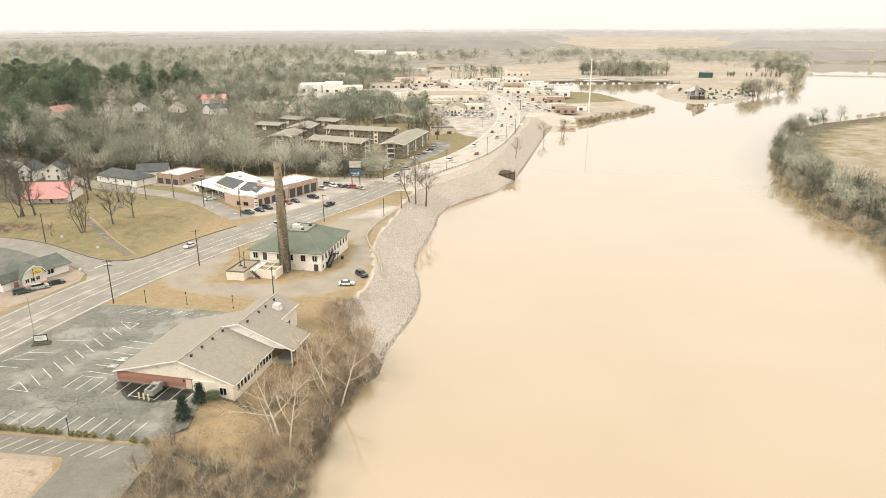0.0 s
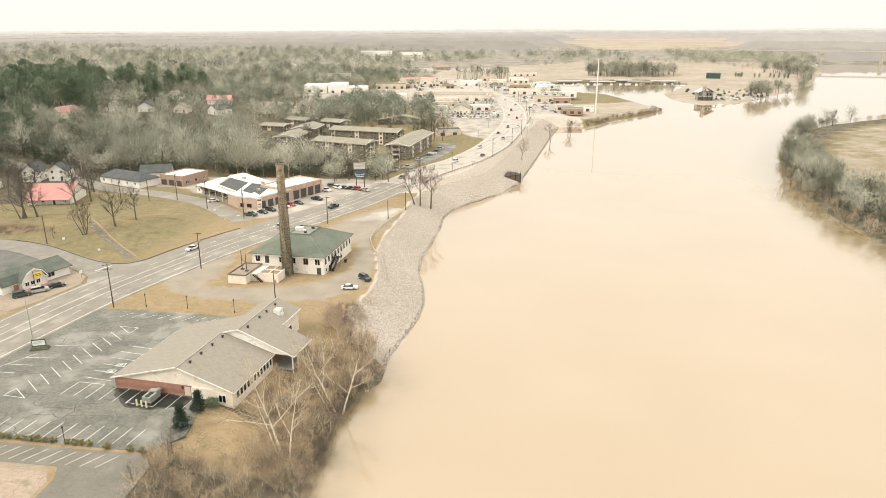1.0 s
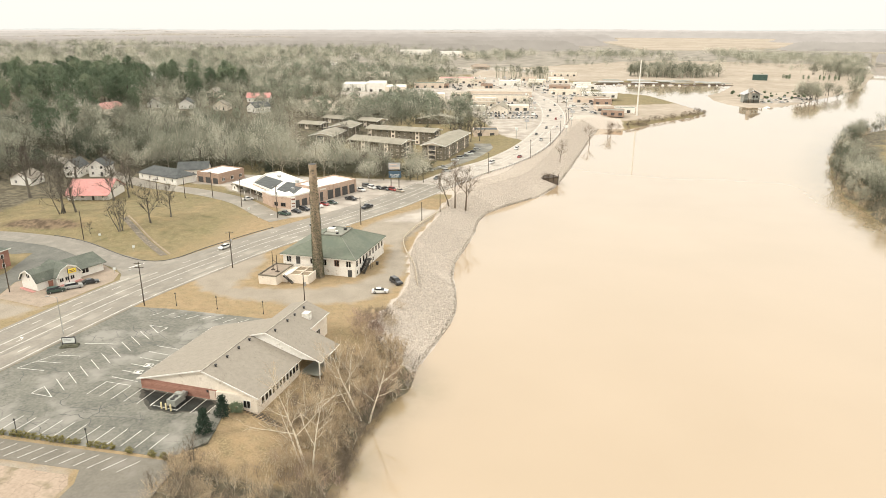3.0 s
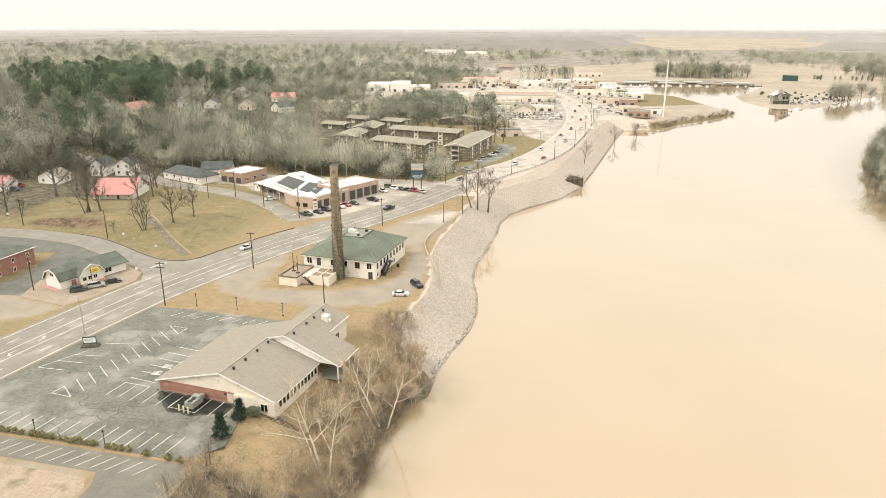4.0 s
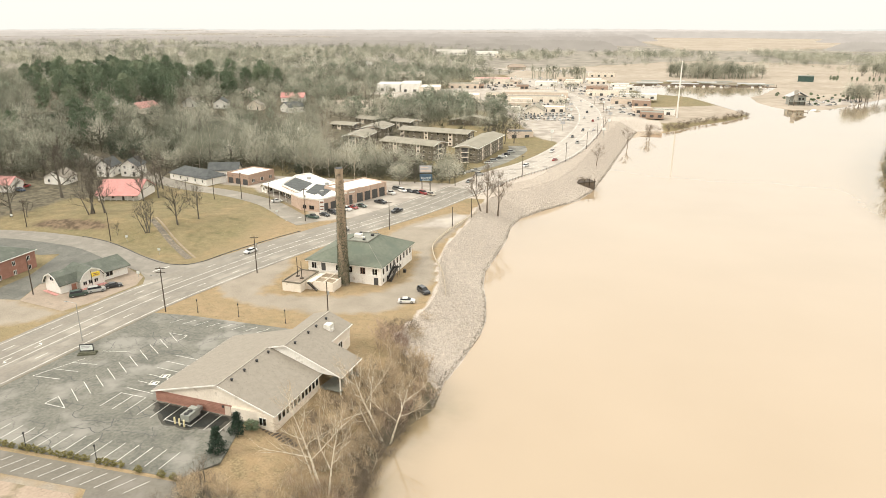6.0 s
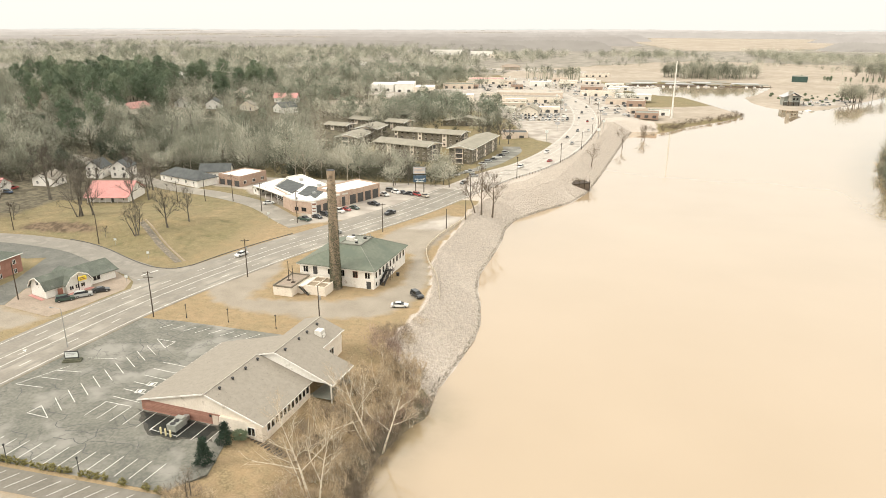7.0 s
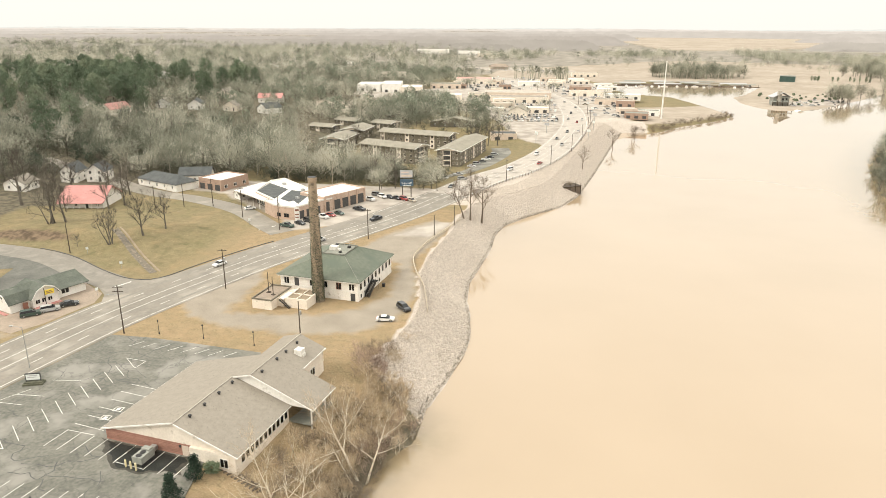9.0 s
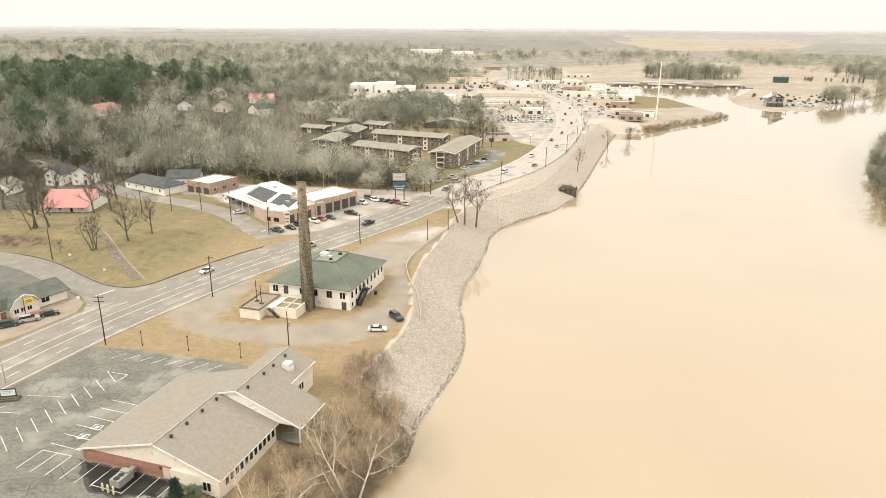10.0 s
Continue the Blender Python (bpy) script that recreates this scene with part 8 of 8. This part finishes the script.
# ---- single trees, brush, hedges ----
BIG = [bare_tree(11 + k, 13 + k, 7.0, 10, 5, 800, 0.05, 1.5, 0.34, 6, 0.22) for k in range(4)]
MULTI = [bare_tree(31 + k, 10, 3.2, 6, 4, 500, 0.05, 1.2, 0.34, 5, 0.3, stems=5) for k in range(2)]
for k, (u, v, kind, s) in enumerate([(-208.9, 261.6, 1, 1.75), (-140.0, 216.6, 5, 1.3), (-134.0, 225.5, 0, 1.1), (-131.0, 234.5, 2, 0.85), (-174.0, 233.6, 5, 1.75), (-169.5, 235.0, 3, 1.1), (-206.0, 229.8, 0, 1.35),
                                     (-216.5, 234.2, 2, 1.3), (-199.0, 229.8, 3, 0.5), (-171.0, 262.0, 1, 1.0), (-190.5, 256.0, 3, 0.95), (-168.5, 269.0, 0, 1.15), (-184.0, 254.5, 2, 0.5), (-203, 284, 1, 1.1), (-214, 288, 0, 1.1), (-190, 291, 3, 1.1), (-224, 282, 2, 1.2), (-177, 286, 1, 1.1), (-207, 272, 3, 0.9), (-150.5, 214.5, 3, 0.3)]):
    made = MULTI[k % 2] if kind == 5 else BIG[kind]
    tree_thing("bare_tree", u, v, made, "bark", "bark", "many-stemmed leafless tree on the lawn" if kind == 5 else "leafless spreading tree on the dry lawn", group="trees on the lawn", turn=47 * k, size=s)
LANKY = [bare_tree(51 + k, 16, 4.2, 7, 3, 340, 0.075, 1.3, 0.34, 6, 0.45, slim=True) for k in range(3)]
BANK = [bare_tree(61 + k, 15, 6.0, 8, 5, 460, 0.05, 1.6, 0.27, 6, 0.3) for k in range(3)]
for k, (u, v, s) in enumerate([(-29.2, 277.6, 1.4), (-25.2, 281.0, 1.45), (-31.4, 275.2, 1.15), (18.0, 396.8, 0.9), (41.7, 487.2, 0.95), (56.0, 516, 0.9), (60.2, 525, 0.95)]):
    tree_thing("bare_tree", u, v, BANK[k % 3], "wood", "wood", "tall thin leafless tree on the rocky bank", group="trees on the bank", turn=71 * k, size=s)
for k, (u, v, s) in enumerate([(-96, 411, 0.9), (-72, 345, 0.8), (-38.3, 452, 1.0), (-32.6, 455, 0.95), (-44, 447, 0.9), (-51, 470, 0.8), (-76.6, 349, 0.9), (-102.6, 361, 1.0), (-68, 318, 0.7), (-80, 330, 0.8), (-112, 395, 0.9), (-120, 440, 0.9)]):
    tree_thing("bare_tree", u, v, BIG[k % 4], "bark", "bark", "leafless tree among the apartment blocks", group="trees by the apartments", turn=33 * k, size=s)

SMALL = bare_tree(66, 6.0, 2.4, 7, 4, 160, 0.03, 0.9, 0.16, 5, 0.25, stems=2)
for k, (u, v, s) in enumerate([(-53.6, 95.6, 1.0), (-50.4, 90.2, 0.8), (-56.2, 86.5, 0.75)]):
    tree_thing("bare_tree", u, v, SMALL, "bark", "wood", "small dark leafless tree at the edge of the brush", group="small trees by the car park", turn=110 * k, size=s)

# pale sycamores on the near bank
SYC = [bare_tree(71, 15, 6.2, 8, 6, 420, 0.022, 1.3, 0.17, 8, 0.36), bare_tree(72, 16, 6.6, 9, 6, 460, 0.022, 1.4, 0.18, 8, 0.34), bare_tree(74, 14, 6.0, 7, 6, 400, 0.022, 1.3, 0.16, 8, 0.38)]
for k, (u, v, w, s, a, lean) in enumerate([(-36.2, 101.8, 1, 1.35, 20, (4, -6)), (-35.0, 101.6, 0, 1.2, 130, (-3, 9)), (-37.6, 102.6, 2, 1.05, 250, (2, -16)), (-31.2, 121.0, 1, 1.3, 75, (3, -12)), (-29.6, 121.4, 0, 1.25, 190, (-4, 17)), (-31.8, 119.6, 2, 0.85, 300, (12, -20))]):
    ob = tree_thing("sycamore", u, v, SYC[w], "sycamore", "brush", "pale-barked leafless sycamore at the water's edge", group="sycamores on the near bank", turn=a, size=s)
    ob.matrix_world = Matrix.Translation((u, v, ground_at(u, v))) @ pose(0, 0, 0, lean[0], lean[1], 0) @ pose(0, 0, 0, 0, 0, a) @ Matrix.Diagonal((s, s, s, 1))

# firs, shrub and hedge by the car park
FIR = [clump_tree(81 + k, 6.0, 2.5, 3600, 0.17, 0.08, 0.95, 38) for k in range(2)]
tree_thing("fir", -55.3, 103.2, FIR[0], "bark", "fir", "dense dark green fir beside the car park", group="firs by the car park", size=0.8, crown="foliage")
tree_thing("fir", -54.5, 109.0, FIR[1], "bark", "fir", "dense dark green fir beside the clubhouse", group="firs by the car park", turn=60, size=0.72, crown="foliage")
ROUND = [clump_tree(91, 2.2, 1.9, 2200, 0.16, 0.1, 0.0, 16)]
tree_thing("shrub", -53.0, 111.6, ROUND[0], "bark", "pine", "rounded evergreen shrub at the clubhouse corner", "shrub", size=0.75, crown="foliage")
HEDGE = [clump_tree(95 + k, 0.95, 0.75, 420, 0.11, 0.15, 0.0, 9) for k in range(3)]
for k in range(24):
    u = -104 + 1.42 * k + (0.9 if k > 9 else 0) + (1.4 if k > 19 else 0)
    v = 98.9 - 0.083 * (u + 100)
    tree_thing("hedge_shrub", u, v, HEDGE[k % 3], "bark", "hedge", "low clipped yellow-green shrub along the car park edge", "shrub", "hedge along the car park", turn=40 * k, size=0.85 + 0.3 * rng.random(), crown="foliage")
for u, v in [(-65.4, 95.7), (-61.0, 95.2), (-58.6, 94.8)]:
    tree_thing("hedge_shrub", u, v, HEDGE[1], "bark", "hedge", "low clipped yellow-green shrub along the car park edge", "shrub", "hedge along the car park", size=1.1, crown="foliage")

# brush on the near bank
BRUSH = [bare_tree(400 + k, 2.4 + 0.5 * (k % 3), 1.5, 4, 3, 130, 0.026, 1.0, 0.075, 3, 0.15, stems=5, slim=True) for k in range(5)]
TALL = [bare_tree(420 + k, 5.5, 2.4, 4, 3, 260, 0.045, 1.1, 0.12, 4, 0.3, stems=2, slim=True) for k in range(3)]
LAWN = [(-58, 94), (-46, 93), (-40, 104), (-41, 112), (-49, 116), (-58, 112)]
bp = scatter(220, -62, -26, 58, 136, lambda a, b: inside(a, b, LAND_WEST) & ~inside(a, b, LAWN) & ~inside(a, b, LOT) & ~inside(a, b, DRIVE) & ((a > -52 + 0.12 * (b - 60)) | (b < 92)) & (a > -58) & ~((a < -40) & (b > 108)))
spread("brush", BRUSH, bp, 0.8 + 0.6 * rng.random(len(bp)), "brush", "dense dry leafless brush on the near bank", "brush", "sycamore")
bp = scatter(90, -44, -22, 100, 168, lambda a, b: inside(a, b, LAND_WEST) & (away(a, b, WEST_SHORE) < 12) & ((b < 140) | (away(a, b, WEST_SHORE) > 9)))
spread("brush", BRUSH, bp, 0.7 + 0.5 * rng.random(len(bp)), "brush", "dry leafless brush above the waterline", "brush", "sycamore")
bp = scatter(80, -47, -22, 108, 160, lambda a, b: inside(a, b, LAND_WEST) & (a > -47 + 0.16 * (b - 110)) & (away(a, b, WEST_SHORE) > 3) & ((b < 148) | (away(a, b, WEST_SHORE) > 11)) & ~((a < -39.5) & (b > 126) & (b < 152) & (a < -39.5)))
spread("brush", BRUSH, bp, 0.7 + 0.6 * rng.random(len(bp)), "brush_dark", "tangled brown brush between the clubhouse and the river", "brush")
bp = scatter(120, -58, -30, 58, 97, lambda a, b: inside(a, b, LAND_WEST) & ~inside(a, b, LOT) & ~inside(a, b, DRIVE))
spread("brush", BRUSH, bp, 0.8 + 0.6 * rng.random(len(bp)), "brush_dark", "tangled brown brush on the near bank", "brush")
bp = scatter(18, -46, -24, 112, 150, lambda a, b: inside(a, b, LAND_WEST) & (a > -45 + 0.2 * (b - 110)) & (away(a, b, WEST_SHORE) > 2))
spread("brush", TALL, bp, 0.8 + 0.6 * rng.random(len(bp)), "brush", "thin leafless saplings between the clubhouse and the river", "brush", "sycamore")
bp = scatter(28, -62, -26, 58, 132, lambda a, b: inside(a, b, LAND_WEST) & ~inside(a, b, LAWN) & ~inside(a, b, LOT) & ~inside(a, b, DRIVE) & (a > -56) & ~((a < -40) & (b > 106)))
spread("brush", TALL, bp, 0.7 + 0.5 * rng.random(len(bp)), "brush", "tall dry saplings on the near bank", "brush", "pale_bark")
bp = np.array([(-36.3 + 1.8 * math.cos(k * 2.4) * (k / 9) ** 0.5 * 2, 152.0 + 1.3 * math.sin(k * 2.4) * (k / 9) ** 0.5 * 2, 0.0) for k in range(12)])
bp[:, 2] = level(bp[:, 0], bp[:, 1])
spread("reddish_bush", BRUSH, bp, [1.35] * 12, "brush_red", "dense reddish leafless bush by the rocks", "bush")
bp = np.concatenate([scatter(10, -42, -28, 96, 104, lambda a, b: away(a, b, WEST_SHORE) < 9), scatter(16, -34, -24, 118, 140, lambda a, b: inside(a, b, LAND_WEST) & (away(a, b, WEST_SHORE) < 4))])
spread("reddish_bush", BRUSH, bp, 0.9 + 0.3 * rng.random(len(bp)), "brush_red", "dark tangled brush round the sycamore feet", "brush")

bp = scatter(170, -40, -26, 60, 140, lambda a, b: away(a, b, WEST_SHORE) < 2.2)
bp[:, 2] = np.maximum(bp[:, 2], WATER - 0.3)
spread("brush", BRUSH, bp, 0.45 + 0.5 * rng.random(len(bp)), "brush_dark", "drowned brush standing at the waterline", "brush")

bp = np.array([(10.0 + 0.9 * k * math.cos(30.0 * k) * 0.4, 352.5 + 0.6 * k * math.sin(17.0 * k) * 0.4, WATER + 4.2) for k in range(10)])
spread("brush", BRUSH, bp, [0.62] * 10, "brush_dark", "dead brush growing on the intake crib", "brush")

# the thicket across the river
THICK = [bare_tree(500 + k, 10.5, 4.6, 6, 3, 300, 0.075, 1.3, 0.16, 4, 0.18, stems=2, slim=True) for k in range(5)]
tp = scatter(240, 138, 330, 170, 600, lambda a, b: inside(a, b, LAND_EAST) & (away(a, b, EAST_SHORE) < 36 - 0.10 * np.clip(b - 250, 0, 420)))
spread("thicket", THICK + WOOD[:3], tp, 0.6 + 0.35 * rng.random(len(tp)), "bark_far", "dense leafless thicket along the far river bank", "thicket", "bark", patches(tp, 0.35 + 0 * tp[:, 0]))
tp = scatter(330, 138, 330, 170, 600, lambda a, b: inside(a, b, LAND_EAST) & (away(a, b, EAST_SHORE) < 36 - 0.10 * np.clip(b - 250, 0, 420)))
spread("undergrowth", UNDER, tp, 0.8 + 0.7 * rng.random(len(tp)), "under", "grey-brown undergrowth along the far river bank", "undergrowth")
tp = scatter(220, 138, 420, 170, 720, lambda a, b: inside(a, b, LAND_EAST) & (away(a, b, EAST_SHORE) < 10))
spread("brush", BRUSH, tp, 1.1 + 0.6 * rng.random(len(tp)), "brush", "dry brush along the far river bank", "brush")
tree_thing("bare_tree", 267, 561, BIG[1], "bark", "bark", "wind-bent leafless tree on the far bank", size=0.9)

# park, islands and far groves
tp = np.array([(388, 914), (408, 969), (433, 1008), (441, 1020), (470, 1090), (500, 1150), (512, 1180), (455, 1060), (428, 1252), (440, 1240), (466, 1213), (480, 1225)])
tp = np.concatenate([tp, level(tp[:, 0], tp[:, 1])[:, None]], 1)
spread("shore_trees", BIG, tp, 0.8 + 0.35 * rng.random(len(tp)), "bark_far", "leafless trees along the park shore", "trees")
tp = scatter(90, 150, 292, 1105, 1205, lambda a, b: ((a - 222) / 72) ** 2 + ((b - 1160) / 40) ** 2 < 1)
spread("tree_grove", WOOD, tp, 1.0 + 0.5 * rng.random(len(tp)), "bark_far", "grey leafless grove behind the marina", "grove")
tp = scatter(150, 150, 292, 1105, 1205, lambda a, b: ((a - 222) / 72) ** 2 + ((b - 1160) / 40) ** 2 < 1)
spread("tree_grove", LANKY, tp, 1.0 + 0.4 * rng.random(len(tp)), "bark_far", "grove of tall thin leafless trees behind the marina", "grove")
tp = scatter(60, -60, 26, 1040, 1100, lambda a, b: away(a, b, COARSE) > 12)
spread("tree_grove", LANKY, tp, 1.1 + 0.3 * rng.random(len(tp)), "bark_far", "row of tall thin leafless trunks by the highway", "grove")
tp = clumps([(303, 822, 13, 15), (342, 867, 3, 2), (347, 856, 3, 2), (390, 918, 6, 4), (472, 1215, 26, 16), (462, 1095, 18, 8), (498, 1180, 22, 16), (520, 1270, 26, 18), (560, 1370, 26, 14)])
spread("shore_trees", WOOD, tp, 0.9 + 0.5 * rng.random(len(tp)), "bark_far", "leafless trees on the park by the river", "trees", "bark")
tp = scatter(110, 20, 640, 1300, 1560, lambda a, b: inside(a, b, LAND_WEST) & (ripple(a, b, 120) > 0.1))
spread("winter_wood", FAR_WOOD, tp, 0.6 + 0.4 * rng.random(len(tp)), "bark_far", "broken rows of leafless trees across the far fields", "wood")
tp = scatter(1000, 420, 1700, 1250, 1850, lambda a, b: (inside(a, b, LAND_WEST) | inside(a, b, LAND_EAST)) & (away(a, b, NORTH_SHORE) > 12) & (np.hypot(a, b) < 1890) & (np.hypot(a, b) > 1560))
# pale bias imitates haze over these woods
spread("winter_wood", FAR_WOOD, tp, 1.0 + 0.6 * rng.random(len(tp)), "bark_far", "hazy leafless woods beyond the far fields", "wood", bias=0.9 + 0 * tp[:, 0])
tp = scatter(22, 330, 470, 1030, 1130, lambda a, b: np.abs(b - 1130 + 0.35 * (a - 330)) < 6)
spread("park_conifers", PINE, tp, [0.28] * len(tp), "pine", "row of small conifers on the far grass", "conifers")
tp = scatter(26, 230, 330, 760, 900, lambda a, b: inside(a, b, LAND_WEST) & (away(a, b, NORTH_SHORE) > 12))
spread("park_shrubs", ROUND, tp, 0.6 + 0.6 * rng.random(len(tp)), "pine", "dark shrubs and small evergreens round the lodge", "shrubs")
tp = scatter(190, 62, 165, 566, 690, lambda a, b: inside(a, b, LAND_WEST) & (away(a, b, WEST_SHORE) < 8))
spread("brush", BRUSH, tp, 0.6 + 0.5 * rng.random(len(tp)), "brush_dark", "low brown brush on the bank of the spit", "brush")

# ---- the stones of the bank ----
def stones(n, lo, hi, y0, y1, size, ok):
    """Angular stones heaped on the bank between lo and hi metres from the water."""
    knob = np.array([(1, 0, 0), (-1, 0, 0), (0, 1, 0), (0, -1, 0), (0, 0, 1), (0, 0, -1)], float) * 1.25
    faces = np.array([(0, 2, 4), (2, 1, 4), (1, 3, 4), (3, 0, 4), (2, 0, 5), (1, 2, 5), (3, 1, 5), (0, 3, 5)])
    p = scatter(n, -60, 60, y0, y1, lambda a, b: inside(a, b, LAND_WEST) & (away(a, b, WEST_SHORE) > lo) & (away(a, b, WEST_SHORE) < hi) & ok(a, b))
    n = len(p)
    s = size * (0.45 + 0.9 * rng.random((n, 1, 1)) ** 2)
    v = (knob[None] + 0.35 * (rng.random((n, 6, 3)) - 0.5)) * (0.65 + 0.5 * rng.random((n, 6, 1))) * s * np.array([1, 0.8, 0.55])
    q = rng.normal(size=(n, 4))
    q /= np.linalg.norm(q, axis=1)[:, None]
    w, a, b, c = q.T
    R = np.stack([1 - 2 * (b * b + c * c), 2 * (a * b - c * w), 2 * (a * c + b * w), 2 * (a * b + c * w), 1 - 2 * (a * a + c * c), 2 * (b * c - a * w), 2 * (a * c - b * w), 2 * (b * c + a * w), 1 - 2 * (a * a + b * b)], 1).reshape(n, 3, 3)
    v = np.einsum("nij,nkj->nki", R, v) + p[:, None] + np.array([0, 0, 0.04])
    return v.reshape(-1, 3), (faces[None] + 6 * np.arange(n)[:, None, None]).reshape(-1, 3)


v, t = stones(42000, -0.6, 13.6, 140, 300, 0.29, lambda a, b: b > 136 + 0.9 * (-18 - a))
tagged(put("riprap", array_mesh("riprap", v, t), M["rock"]), "pale angular limestone riprap covering the river bank", "riprap", kind="stuff")
v, t = stones(26000, -0.6, 24.0, 300, 560, 0.33, lambda a, b: (a < 58) & (a > np.interp(b, EDGE[:, 1], EDGE[:, 0]) + 2.2))
tagged(put("riprap", array_mesh("riprap", v, t), M["rock"]), "pale limestone riprap along the highway bank", "riprap", kind="stuff")

v, t = stones(5200, -0.9, 0.8, 136, 560, 0.3, lambda a, b: a < 58)
tagged(put("riprap", array_mesh("riprap", v, t), M["wet_rock"]), "dark wet stones at the waterline", "riprap", kind="stuff")

# ---- the far skyline ----
def skyline(r, top, a0, a1, k, tree):
    """A low wooded ridge r metres away between two bearings, its crest uneven with tree crowns."""
    a = np.linspace(math.radians(a0), math.radians(a1), int(abs(a1 - a0) * 14))
    crest = top + 0.0012 * r * ripple(a * r, 0 * a + 900 * k, 420) + 0.35 * tree * ripple(a * r, 0 * a, 30) + 0.5 * tree * rng.random(len(a))
    fade = smooth((a - a[0]) / 0.05) * smooth((a[-1] - a) / 0.05)
    x_, y_ = r * np.sin(a), r * np.cos(a)
    v = np.concatenate([np.stack([x_, y_, -6 + (crest + 6) * fade], 1), np.stack([x_ * 0.96, y_ * 0.96, 0 * a - 8], 1)])
    i, n = np.arange(len(a) - 1), len(a)
    return v, np.concatenate([np.stack([i, i + 1, n + i + 1], 1), np.stack([i, n + i + 1, n + i], 1)])


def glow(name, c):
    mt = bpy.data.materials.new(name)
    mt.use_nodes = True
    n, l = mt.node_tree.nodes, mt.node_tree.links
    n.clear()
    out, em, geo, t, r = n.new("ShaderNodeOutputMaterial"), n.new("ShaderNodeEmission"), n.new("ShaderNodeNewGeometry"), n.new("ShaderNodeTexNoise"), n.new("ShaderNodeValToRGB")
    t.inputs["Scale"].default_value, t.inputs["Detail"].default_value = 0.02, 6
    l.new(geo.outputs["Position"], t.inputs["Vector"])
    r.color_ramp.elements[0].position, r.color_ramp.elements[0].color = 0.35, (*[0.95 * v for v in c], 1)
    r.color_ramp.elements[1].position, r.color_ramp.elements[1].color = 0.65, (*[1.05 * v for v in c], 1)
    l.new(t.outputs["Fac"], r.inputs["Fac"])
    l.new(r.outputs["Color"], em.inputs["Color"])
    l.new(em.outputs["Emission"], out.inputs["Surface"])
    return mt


# haze painted as emission colour: the further the ridge, the paler its glow
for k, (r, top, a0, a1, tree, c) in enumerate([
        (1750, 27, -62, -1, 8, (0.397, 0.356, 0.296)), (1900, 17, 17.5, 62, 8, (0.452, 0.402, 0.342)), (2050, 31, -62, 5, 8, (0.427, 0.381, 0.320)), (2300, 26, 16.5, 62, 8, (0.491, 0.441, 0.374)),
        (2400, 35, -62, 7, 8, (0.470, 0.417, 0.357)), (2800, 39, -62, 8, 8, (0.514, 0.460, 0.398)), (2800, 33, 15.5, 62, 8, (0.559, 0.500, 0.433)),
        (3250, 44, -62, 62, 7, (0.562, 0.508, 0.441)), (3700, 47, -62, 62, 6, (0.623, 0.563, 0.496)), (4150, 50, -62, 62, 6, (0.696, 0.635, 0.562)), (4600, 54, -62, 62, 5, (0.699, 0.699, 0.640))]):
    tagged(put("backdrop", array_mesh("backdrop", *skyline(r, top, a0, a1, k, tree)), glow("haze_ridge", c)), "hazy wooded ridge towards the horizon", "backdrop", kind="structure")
